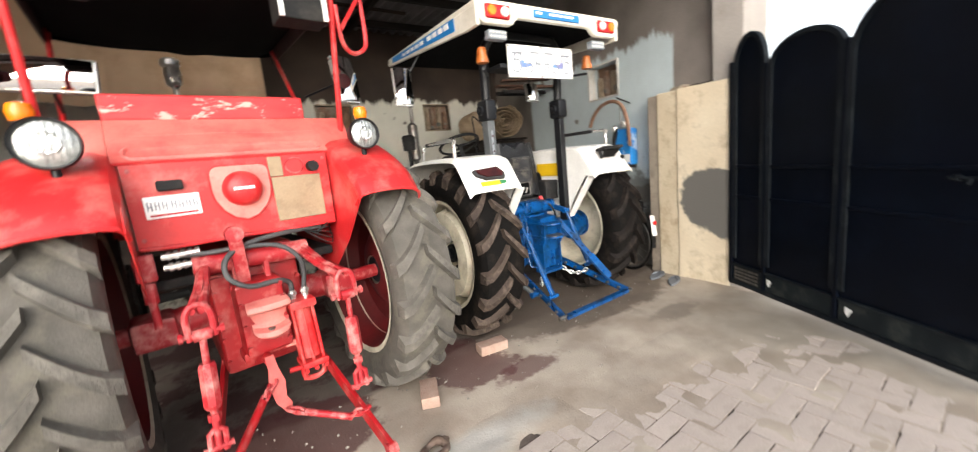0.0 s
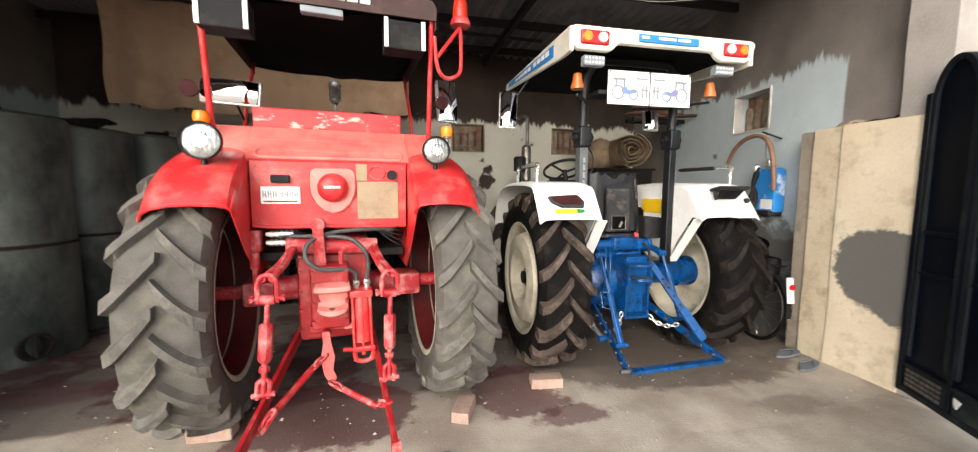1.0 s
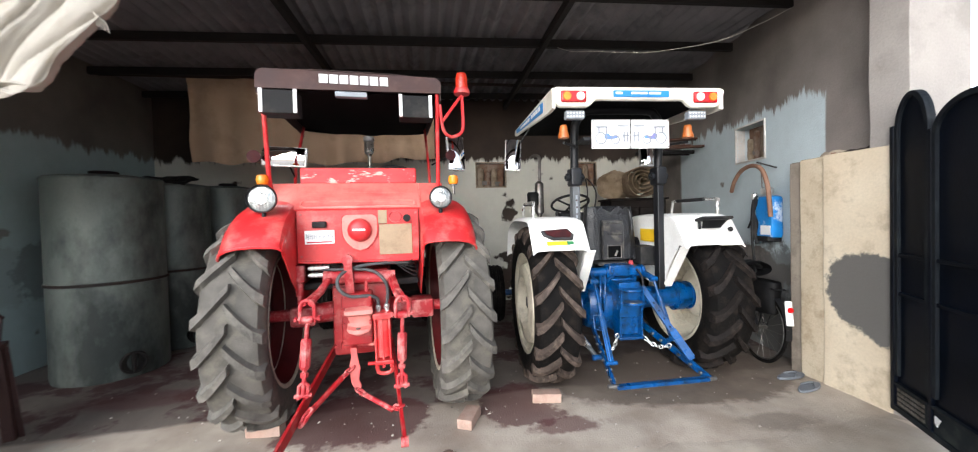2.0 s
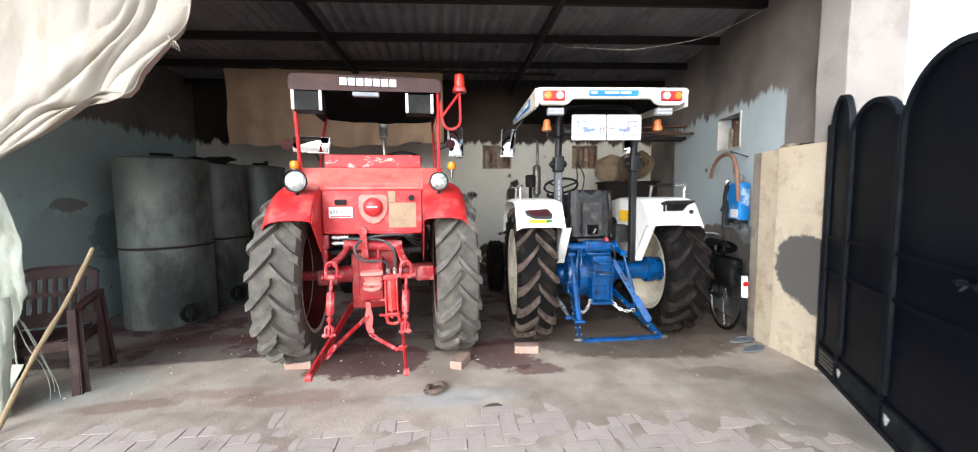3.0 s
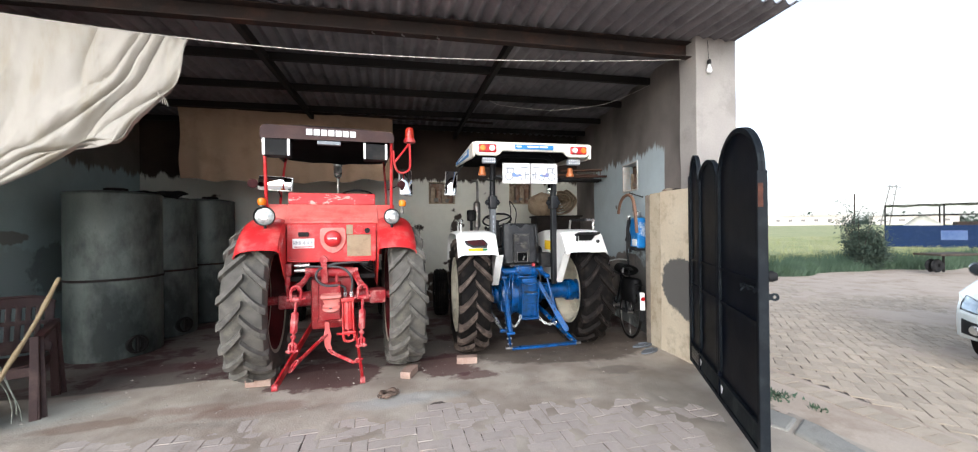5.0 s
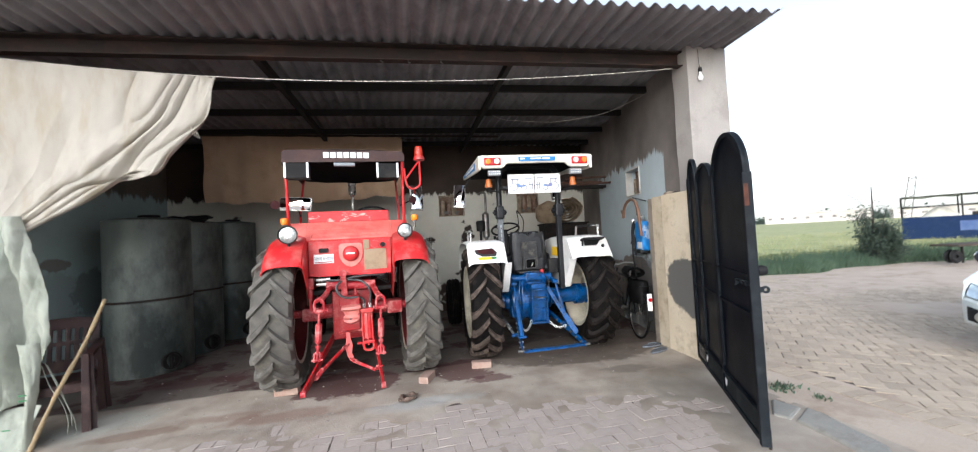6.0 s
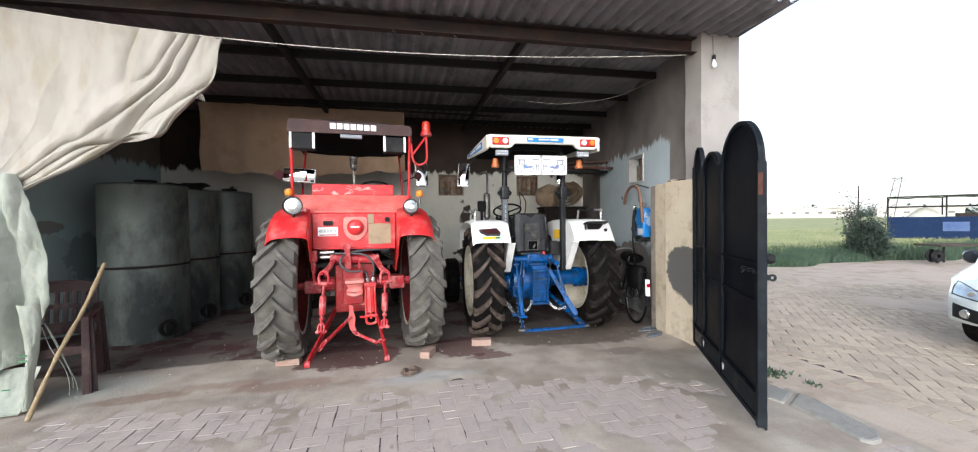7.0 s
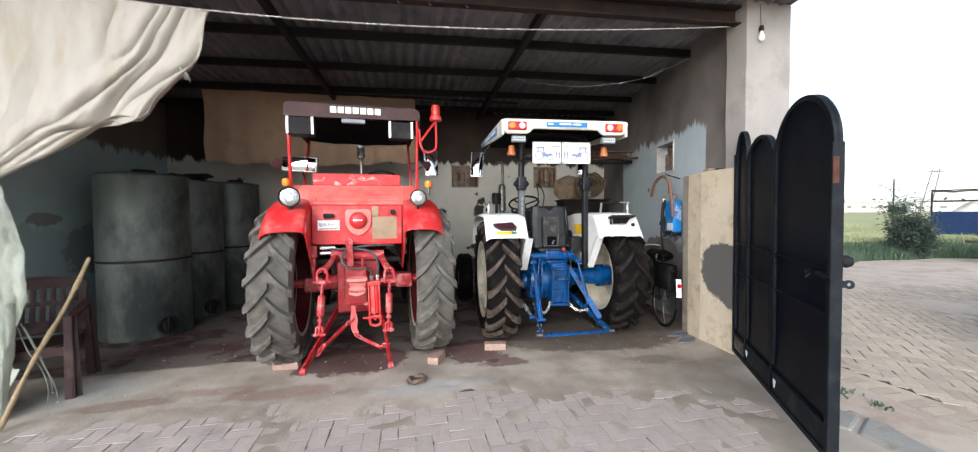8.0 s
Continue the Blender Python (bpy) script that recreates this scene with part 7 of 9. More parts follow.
for i in range(3):
    d = Vector((0.012 * (i - 1), 0.008 * (i % 3), 0.03 * (i % 2)))
    sweep(bm, smooth_path([Vector((-1.63, 2.22, 0.66)) + d, Vector((-1.57, 2.22, 0.48)) + 1.6 * d, Vector((-1.51, 2.23, 0.34)) + 0.8 * d, Vector((-1.46, 2.22, 0.20)) + 1.2 * d, Vector((-1.45, 2.21, 0.09)) + 1.8 * d], 5), lambda t: 0.0035 - 0.002 * t, 5)
tagged(part("frayed_end", bm, SACK_PLASTIC, curtain, "frayed end of the sack", smooth=True), kind="stuff")


def trail(u, v):
    """The sack's lower end lying on the floor."""
    x = -2.35 + 0.62 * u
    return Vector((x, 2.28 - 0.22 * v - 0.05 * math.sin(5 * u), 0.012 + 0.30 * (1 - v) ** 1.5 + 0.7 * crumpled(x * 1.4, v) * math.sin(math.pi * min(1.0, v + 0.1))))


part("sack_hem", sheet(B(), 60, 36, trail), SACK_PLASTIC, curtain, "crumpled end of the sack on the floor", smooth=True, solid=0.004)
for i, (x, y, z) in enumerate(((-1.69, 2.075, 0.47), (-1.69, 2.075, 0.43), (-1.84, 2.13, 0.20), (-1.90, 2.12, 0.17))):
    part("green_thread", bx(B(), (x, y, z), (x + 0.05, y + 0.006, z + 0.010), 0.002), GREEN_PRINT, curtain)
bm = B()
for i in range(4):
    a = Vector((-0.545 + 0.004 * i, 2.24, 2.66 - 0.01 * i))
    sweep(bm, smooth_path([a, a + Vector((0.03 + 0.008 * i, -0.01, -0.03)), a + Vector((0.03 + 0.014 * (i % 4), -0.01, -0.09))], 3), 0.003, 5)
tagged(part("frayed_thread", bm, SACKCLOTH, curtain), kind="stuff")

# ---- jute cloth hung at the back ----
def cloth(u, v):
    x = -1.93 + 3.28 * u
    z = 3.47 - (1.12 + 0.05 * math.sin(4 * u)) * v
    y = 5.62 + 0.04 * math.sin(2 * math.pi * u * 3 + 1) * v + 0.025 * math.sin(2 * math.pi * u * 8) * (0.3 + v) + 0.05 * v + 0.02 * noise.noise(Vector((u * 6, v * 3, 0)))
    return Vector((x + 0.02 * math.sin(6 * v) * (u < 0.05), y, z + 0.02 * math.sin(2 * math.pi * u * 5) * v))


jute = part("hanging_cloth", sheet(B(), 90, 26, cloth), BURLAP, smooth=True, solid=0.005)
tagged(jute, "large brown jute cloth hung from the rafters", "cloth")
rail = part("hanging_pole", rod(B(), (-2.95, 5.62, 3.485), (3.2, 5.62, 3.485), 0.022), DARK_WOOD)
tagged(rail, "dark pole carrying the jute cloth", "pole")

# ---- grain bins ----
def grain_bin(x, y, r, h, label, turn=0.0):
    top = thing("grain_bin", label, "grain bin", pose(x, y, 0.0, 0, 0, turn), "grain bins")
    mid = h * 0.475
    shell = [(r * 0.985, 0.0), (r, 0.03), (r, mid - 0.02), (r + 0.008, mid - 0.01), (r + 0.008, mid + 0.01), (r, mid + 0.02), (r, h - 0.04), (r + 0.01, h - 0.02), (r * 0.985, h), (r * 0.6, h + 0.025), (0, h + 0.03)]
    part("shell", lathe(B(), shell, None, 64), ZINC, top, "dull grey sheet metal drum", smooth=True)
    part("seam_band", lathe(B(), [(r + 0.004, mid - 0.014), (r + 0.012, mid - 0.012), (r + 0.012, mid + 0.012), (r + 0.004, mid + 0.014)], None, 64), IRON, top, "rusty joint band", smooth=True)
    part("lid", lathe(B(), [(0.115, h + 0.015), (0.115, h + 0.05), (0.105, h + 0.055), (0, h + 0.06)], pose(0.10, -0.16, 0), 28), BLACK_IRON, top, "dark round lid", smooth=True)
    a = radians(-38)
    c = Vector((r * math.cos(a), r * math.sin(a), 0.15))
    m = Matrix.Translation(c) @ pose(0, 0, 0, 90, 0, math.degrees(a) + 90)
    out = part("outlet", lathe(B(), [(0.10, -0.03), (0.112, 0.03), (0.105, 0.045), (0.09, 0.045), (0.086, 0.0), (0.0, -0.005)], m, 24), BLACK_IRON, top, "black round outlet hatch", smooth=True)
    part("outlet_bar", bx(B(), (-0.012, -0.10, 0.0), (0.012, 0.10, 0.05), 0.004, m), BLACK_IRON, out)
    part("seam", flat_bar(B(), (r * math.cos(a + 0.25), r * math.sin(a + 0.25), 0.02), (r * math.cos(a + 0.25), r * math.sin(a + 0.25), h - 0.02), 0.02, 0.02), ZINC, top)
    return top


grain_bin(-2.07, 4.42, 0.46, 1.99, "tall grey sheet metal grain bin beside the wall")
grain_bin(-1.98, 5.30, 0.40, 1.99, "tall grey sheet metal grain bin beside the wall", 6)
grain_bin(-1.76, 6.17, 0.40, 2.02, "tall grey sheet metal grain bin beside the wall", 4)
rag = B()
sheet(rag, 14, 10, lambda u, v: Vector((-1.98 + 0.34 * (u - 0.5) * 2, 5.42 - 0.30 + 0.3 * (v - 0.5), 2.07 + 0.06 * noise.noise(Vector((u * 4, v * 4, 2))) - 0.10 * max(0, 0.5 - v) * 2)))
tagged(part("dark_rag", rag, BLACK_MATT, smooth=True, solid=0.02), "dark rag lying on a grain bin", "cloth")

# ---- plastic chair and stick ----
def plastic_chair(at):
    top = thing("plastic_chair", "brown plastic armchair standing by the curtain", "chair", at)
    # x runs to the sitter's left, y towards the back of the chair
    def seat(u, v):
        return Vector((-0.23 + 0.46 * u, -0.22 + 0.44 * v, 0.42 - 0.02 * math.sin(math.pi * v) + 0.015 * abs(2 * u - 1) ** 3))
    part("seat", sheet(B(), 12, 12, seat), BROWN_PLASTIC, top, smooth=True, solid=0.012)

    def bp(x, z):
        return Vector((x * (1.0 + 0.05 * (z - 0.45)), 0.22 + 0.22 * (z - 0.43) + 0.04 * (1 - (x / 0.27) ** 2), z))

    # a closed back with two rows of upright slots cut through it
    bm = B()
    nu, nv = 44, 26
    gap = lambda i, j: i % 5 in (2, 3) and 4 < i < 40 and (6 <= j <= 12 or 15 <= j <= 20)
    pt = lambda u, v: bp(-0.265 + 0.53 * u, 0.44 + 0.49 * v - 0.06 * abs(2 * u - 1) ** 4 * v)
    grid = [[bm.verts.new(pt(i / nu, j / nv)) for j in range(nv + 1)] for i in range(nu + 1)]
    for i in range(nu):
        for j in range(nv):
            if not gap(i, j):
                bm.faces.new((grid[i][j], grid[i + 1][j], grid[i + 1][j + 1], grid[i][j + 1]))
    bmesh.ops.delete(bm, geom=[v for v in bm.verts if not v.link_faces], context="VERTS")
    back = part("backrest", bm, BROWN_PLASTIC, top, "brown backrest pierced with small slots", smooth=True, solid=0.012)
    part("top_rail", sweep(B(), [pt(i / 16, 1.0) for i in range(17)], 0.014, 8), BROWN_PLASTIC, back, smooth=True)
    for s in (-1, 1):
        pts = smooth_path([(s * 0.27, 0.30, 0.70), (s * 0.295, 0.12, 0.70), (s * 0.30, -0.12, 0.685), (s * 0.285, -0.24, 0.65)], 5)
        bm = B()
        for a, b in zip(pts, pts[1:]):
            flat_bar(bm, a, b, 0.03, 0.06, bev=0.0)
        part("armrest", bm, BROWN_PLASTIC, top)
        for y0, y1, z1 in ((-0.24, -0.29, 0.67), (0.24, 0.33, 0.72)):
            bm = B()
            for off in (-0.022, 0.022):
                flat_bar(bm, (s * 0.275 + off * 0.4, y0 + off, z1), (s * 0.29 + off, y1 + off, 0.0), 0.010, 0.05, (0, 1, 0), 0.003)
            flat_bar(bm, (s * 0.285, y0, z1), (s * 0.30, y1, 0.0), 0.05, 0.010, (0, 1, 0), 0.003)
            part("leg", bm, BROWN_PLASTIC, top)
        part("apron", bx(B(), (s * 0.25 - 0.008, -0.22, 0.34), (s * 0.25 + 0.008, 0.22, 0.42), 0.004), BROWN_PLASTIC, top)
    part("apron", bx(B(), (-0.25, -0.235, 0.345), (0.25, -0.22, 0.42), 0.004), BROWN_PLASTIC, top)
    return top


plastic_chair(pose(-1.87, 2.62, 0, 0, 0, 23))
stick_pts = smooth_path([(-1.565, 1.96, 0.014), (-1.545, 2.20, 0.40), (-1.50, 2.44, 0.76), (-1.475, 2.66, 1.125)], 8)
tagged(part("wooden_stick", sweep(B(), stick_pts, lambda t: 0.0155 + 0.002 * math.sin(17 * t) + 0.002 * math.sin(41 * t), 10), WOOD_STICK, smooth=True), "peeled wooden stick leaning against the plastic chair", "stick")

# ---- bricks as wheel chocks ----
def chock(x, y, turn, label):
    bm = bx(B(), (-0.115, -0.055, 0.0), (0.115, 0.055, 0.072), 0.008)
    bmesh.ops.subdivide_edges(bm, edges=[e for e in bm.edges if e.calc_length() > 0.05], cuts=3, use_grid_fill=True)
    for v in bm.verts:
        v.co += 0.004 * noise.noise_vector(v.co * 18 + Vector((x, y, 0)))
        v.co.z = max(v.co.z, 0.0)
    ob = part("brick", bm, BRICK, smooth=True)
    ob.matrix_basis = pose(x, y, 0.004, 0, 0, turn)
    return tagged(ob, label, "brick", "chock bricks")


chock(0.045, 2.735, -5, "pale red brick chocking the tractor's rear wheel")
chock(1.47, 2.60, 66, "pale red brick chocking the tractor's rear wheel")
chock(2.115, 2.80, -10, "pale red brick chocking the tractor's rear wheel")
bm = B()
sweep(bm, [(0.065 * math.cos(t), 0.055 * math.sin(t), 0.022 + 0.006 * math.sin(3 * t)) for t in [2 * math.pi * i / 26 for i in range(26)]], lambda t: 0.02 + 0.004 * math.sin(20 * t), 10, True)
bx(bm, (-0.10, -0.025, 0.004), (-0.06, 0.025, 0.03), 0.008)
bx(bm, (0.06, -0.02, 0.004), (0.10, 0.02, 0.035), 0.008)
ring = part("iron_ring", bm, surface("rusty_ring", rgb("5f4d42"), rgb("75655a"), 20, 0.85, 0.2, 0.4), smooth=True)
ring.matrix_basis = pose(1.262, 2.15, 0.004, 0, 0, 25)
tagged(ring, "rusty iron ring lying on the floor", "ring")

# ---- bicycle behind the half wall ----
def bicycle(at):
    top = thing("bicycle", "old black bicycle leaning by the wall", "bicycle", at)
    for y in (0.0, 1.08):
        bm = B()
        sweep(bm, [(0, y + 0.325 * math.cos(t), 0.34 + 0.325 * math.sin(t)) for t in [2 * math.pi * i / 40 for i in range(40)]], 0.016, 8, True)
        w = part("wheel", bm, RUBBER, top, smooth=True)
        bm = B()
        sweep(bm, [(0, y + 0.30 * math.cos(t), 0.34 + 0.30 * math.sin(t)) for t in [2 * math.pi * i / 40 for i in range(40)]], 0.008, 6, True)
        part("rim", bm, STEEL, w, smooth=True)
        bm = B()
        for i in range(18):
            t = 2 * math.pi * i / 18
            rod(bm, ((-1) ** i * 0.02, y, 0.34), (0, y + 0.3 * math.cos(t), 0.34 + 0.3 * math.sin(t)), 0.0015, n=4)
        rod(bm, (-0.04, y, 0.34), (0.04, y, 0.34), 0.018)
        part("spokes", bm, STEEL, w)
        a0 = 20 if y == 0 else 40
        guard = [(0, y - 0.36 * math.cos(radians(a)), 0.34 + 0.36 * math.sin(radians(a))) for a in range(-5 if y == 0 else 30, 125, 8)]
        bm = B()
        for p, q in zip(guard, guard[1:]):
            flat_bar(bm, p, q, 0.004, 0.055, (0, p[1] - y, p[2] - 0.34), 0)
        part("mudguard", bm, BLACK, w)
    bm = B()
    for a, b in (((0, 0.50, 0.33), (0, 0.33, 0.85)), ((0, 0.33, 0.80), (0, 0.85, 0.84)), ((0, 0.50, 0.33), (0, 0.88, 0.78)), ((0, 0.86, 0.92), (0, 0.93, 0.62)), ((0.03, 0.93, 0.62), (0.04, 1.08, 0.34)), ((-0.03, 0.93, 0.62), (-0.04, 1.08, 0.34)), ((0.04, 0, 0.34), (0.02, 0.34, 0.80)), ((-0.04, 0, 0.34), (-0.02, 0.34, 0.80)), ((0.04, 0, 0.34), (0.02, 0.5, 0.33)), ((-0.04, 0, 0.34), (-0.02, 0.5, 0.33))):
        rod(bm, a, b, 0.014, n=10)
    part("frame", bm, BLACK, top)
    part("saddle", sheet(B(), 8, 8, lambda u, v: Vector(((u - 0.5) * (0.20 - 0.15 * v), 0.20 + 0.26 * v, 0.93 - 0.05 * (2 * u - 1) ** 2 + 0.02 * (1 - v)))), BLACK_MATT, top, smooth=True, solid=0.03)
    part("seat_post", rod(B(), (0, 0.33, 0.82), (0, 0.31, 0.92), 0.012), CHROME, top)
    part("handlebar", sweep(B(), smooth_path([(-0.26, 0.68, 0.98), (-0.25, 0.82, 1.0), (-0.12, 0.86, 1.0), (0, 0.86, 0.97), (0.12, 0.86, 1.0), (0.25, 0.82, 1.0), (0.26, 0.68, 0.98)], 5), 0.012, 8), CHROME, top, smooth=True)
    bm = B()
    for x in (-0.05, 0.0, 0.05):
        rod(bm, (x, -0.20, 0.74), (x, 0.26, 0.74), 0.006)
    for y in (-0.2, 0.0, 0.2):
        rod(bm, (-0.06, y, 0.74), (0.06, y, 0.74), 0.006)
    for x in (-0.05, 0.05):
        rod(bm, (x, -0.12, 0.74), (x * 0.8, 0, 0.34), 0.005)
    part("carrier", bm, BLACK, top)
    g = part("rear_plate", bx(B(), (-0.032, -0.355, 0.38), (0.032, -0.345, 0.60), 0.006, pose(0, 0, 0, -12) @ pose(0, -0.10, -0.02)), WHITE_PRINT, top, "white mudguard flap with a red reflector")
    part("reflector", lathe(B(), [(0.026, 0), (0.022, 0.012), (0, 0.016)], pose(0, -0.355, 0.585, 90), 14), RED_LENS, g, smooth=True)
    part("saddle_cover", sheet(B(), 14, 12, lambda u, v: Vector(((0.13 - 0.05 * v) * math.cos(2 * math.pi * u), 0.10 + 0.36 * v, 0.90 + (0.07 + 0.02 * noise.noise(Vector((u * 5, v * 5, 2)))) * math.sin(2 * math.pi * u)))), BLACK_DEEP, top, "bulky black saddle cover", smooth=True)
    part("carrier_bag", sheet(B(), 18, 10, lambda u, v: Vector(((0.10 + 0.02 * math.sin(3 * v)) * math.cos(2 * math.pi * u), 0.02 + (0.20 + 0.02 * noise.noise(Vector((u * 4, v * 4, 6)))) * math.sin(2 * math.pi * u), 0.50 + 0.30 * v))), BLACK_DEEP, top, "black bag hung on the carrier", smooth=True)
    part("crank", rod(B(), (-0.07, 0.5, 0.33), (0.07, 0.5, 0.33), 0.05, n=20), STEEL, top)
    return top


bicycle(pose(4.42, 3.16, 0, 0, 4, -11))

# ---- slippers ----
def slipper(x, y, turn):
    top = thing("slipper", "grey rubber slipper lying on the floor", "slipper", pose(x, y, 0.006, 0, 0, turn) @ Matrix.Scale(1.15, 4), "pair of slippers")
    out = []
    for i in range(24):
        t = 2 * math.pi * i / 24
        out.append((0.13 * math.cos(t), (0.045 + 0.008 * math.cos(t)) * math.sin(t)))
    part("sole", slab(B(), out, 0.018, pose(0, 0, 0.009)), SLIPPER, top, bevel=0.004)
    part("strap", sweep(B(), smooth_path([(-0.01, -0.045, 0.018), (0.03, -0.02, 0.030), (0.07, 0, 0.030), (0.03, 0.02, 0.030), (-0.01, 0.045, 0.018)], 4), 0.006, 6), SLIPPER, top, smooth=True)


slipper(4.34, 2.76, 8)
slipper(4.28, 2.54, 20)

# ---- sprayer hung on the wall ----
def on_right_wall(s, out, z):
    """A place s along the side wall, out from it, at height z."""
    return right_frame @ Vector((s, -out, z))


hang = thing("wall_sprayer", "blue tank with a brown hose hung on the wall", "sprayer", Matrix.Translation(on_right_wall(1.22, 0.10, 1.20)) @ pose(0, 0, 0, 0, 0, 79))
part("tank", bx(B(), (-0.14, -0.075, 0.0), (0.12, 0.055, 0.43), 0.035), SPRAY_BLUE, hang, "scuffed blue plastic tank", smooth=True)
part("neck", lathe(B(), [(0.05, 0.45), (0.055, 0.47), (0.055, 0.51), (0.035, 0.52), (0, 0.52)], None, 18), CHROME, hang, smooth=True)
part("strap", sweep(B(), smooth_path([(0.03, 0.085, 0.44), (0.06, 0.11, 0.30), (0.07, 0.11, 0.12), (0.05, 0.12, -0.05), (0.06, 0.10, -0.22), (0.05, 0.09, -0.45)], 5), 0.014, 8), BLACK_MATT, hang, "dark hanging strap", smooth=True)
part("pump", sweep(B(), smooth_path([(0.075, 0.075, 0.47), (0.06, 0.085, 0.38), (0.085, 0.09, 0.27), (0.055, 0.085, 0.16), (0.07, 0.085, 0.05), (0.045, 0.075, -0.06)], 5), lambda t: 0.016 + 0.010 * abs(math.sin(7 * t)), 10), BLACK_MATT, hang, "black hand pump strapped to the tank", smooth=True)
part("pump_lever", rod(B(), (0.075, 0.09, 0.24), (0.15, 0.10, 0.10), 0.010), BLACK_MATT, hang)
part("clamp", lathe(B(), [(0.03, 0.40), (0.034, 0.41), (0.034, 0.45), (0.03, 0.46)], pose(0.07, 0.08, 0), 14), CHROME, hang, smooth=True)
part("label", bx(B(), (-0.125, 0.052, 0.035), (0.02, 0.059, 0.13), 0.002), WHITE_PRINT, hang, "scuffed white label band")
part("base", bx(B(), (-0.11, -0.07, -0.03), (0.11, 0.07, 0.02), 0.01), BLACK_MATT, hang)
hp = [(0.55, 0.04, 0.51), (0.45, 0.06, 0.63), (0.30, 0.07, 0.73), (0.12, 0.07, 0.76), (-0.03, 0.07, 0.70), (-0.11, 0.07, 0.54), (-0.14, 0.07, 0.36), (-0.14, 0.06, 0.22)]
part("hose", sweep(B(), smooth_path(hp, 6), 0.022, 10), BROWN_HOSE, hang, "brown hose in an arch", smooth=True)
part("nail", rod(B(), (0.0, -0.10, 0.72), (0.0, 0.10, 0.78), 0.008), BLACK_IRON, hang)
part("hook_wire", sweep(B(), [(0.0, 0.06, 0.78), (0.0, 0.05, 0.52)], 0.006, 6), STEEL, hang)

# ---- things on the half wall ----
bm = B()
sheet(bm, 16, 8, lambda u, v: Vector((0.28 * (u - 0.5), 0.10 * math.cos(math.pi * v) * (1 - 0.5 * (2 * u - 1) ** 4), 0.055 * math.sin(math.pi * v) * (1 - 0.6 * (2 * u - 1) ** 4) + 0.015 * noise.noise(Vector((u * 5, v * 4, 9))))))
bag = part("paper_bag", bm, surface("crumpled_paper", rgb("b9ab97"), rgb("8d8070"), 12, 0.8, 0, 0.5), smooth=True, solid=0.006)
bag.matrix_basis = pose(4.68, 2.62, 1.925, 0, 0, 68)
tagged(bag, "crumpled beige bag lying on the half wall", "bag")
bm = B()
sheet(bm, 18, 10, lambda u, v: Vector((0.36 * (u - 0.5), 0.14 * (v - 0.5) * 2, 0.03 + 0.03 * noise.noise(Vector((u * 6, v * 5, 4))) - 0.02 * abs(2 * v - 1))))
cl = part("dark_cloth", bm, DARK_WOOD, smooth=True, solid=0.012)
cl.matrix_basis = pose(4.72, 2.40, 1.935, 0, 0, 80)
tagged(cl, "dark folded cloth lying on the half wall", "cloth")
strip = part("brown_strap", bx(B(), (4.503, 2.50, 1.82), (4.515, 2.54, 1.942), 0.003), BROWN_HOSE)
tagged(strip, "brown strap end hanging over the half wall", "strap")

# ---- bulb on the pillar, cables ----
bulb = thing("light_bulb", "white bulb in a dark holder on the pillar", "light bulb", pose(4.645, 1.992, 3.25))
part("holder", lathe(B(), [(0, 0.05), (0.018, 0.05), (0.022, 0.02), (0.02, 0.0), (0, 0)], pose(0, -0.02, 0), 14), BLACK_MATT, bulb, smooth=True)
part("glass", lathe(B(), [(0.012, 0.0), (0.015, -0.02), (0.027, -0.05), (0.029, -0.072), (0.018, -0.092), (0, -0.097)], pose(0, -0.02, 0), 18), WHITE_PRINT, bulb, smooth=True)
part("wire", sweep(B(), [(0, -0.015, 0.05), (0.002, -0.005, 0.15), (0, -0.002, 0.27)], 0.0025, 6), BLACK, bulb)
cable = smooth_path([(2.75, 4.16, 3.43), (2.85, 3.95, 3.30), (3.0, 3.72, 3.21), (3.3, 3.60, 3.16), (3.57, 3.52, 3.144), (4.16, 3.36, 3.207), (4.5, 3.20, 3.32), (4.735, 3.08, 3.43)], 8)
tagged(part("cable", sweep(B(), cable, 0.003, 6), ROPE, smooth=True), "thin pale cable sagging under the roof", "cable")
c2 = smooth_path([(1.2, 5.24, 3.43), (1.35, 5.2, 3.33), (1.65, 5.18, 3.31), (1.95, 5.19, 3.43)], 8)
tagged(part("cable", sweep(B(), c2, 0.004, 6), IRON, smooth=True), "short dark cable under the roof", "cable")

# ---- rolled sacks on an assumed cupboard in the corner ----
# The cupboard is made up; its black stands for the dark below the sacks.
cup = thing("cupboard", "assumed black cupboard filling the dark under the sacks", "cupboard", pose(4.40, 5.50, 0, 0, 0, -8))
part("body", bx(B(), (-0.42, -0.25, 0.06), (0.42, 0.28, 1.69), 0.01), CORNER_DARK_WOOD, cup)
for s in (-1, 1):
    d = part("door", bx(B(), (s * 0.205 - 0.195, -0.275, 0.12), (s * 0.205 + 0.195, -0.252, 1.58), 0.006), CORNER_DARK_WOOD, cup)
    part("knob", lathe(B(), [(0, 0.03), (0.015, 0.025), (0.012, 0.0)], pose(s * 0.03, -0.275, 0.9, 90), 12), BLACK_IRON, d)
    for y in (-0.2, 0.22):
        part("foot", bx(B(), (s * 0.36 - 0.03, y - 0.03, 0), (s * 0.36 + 0.03, y + 0.03, 0.06)), CORNER_DARK_WOOD, cup)
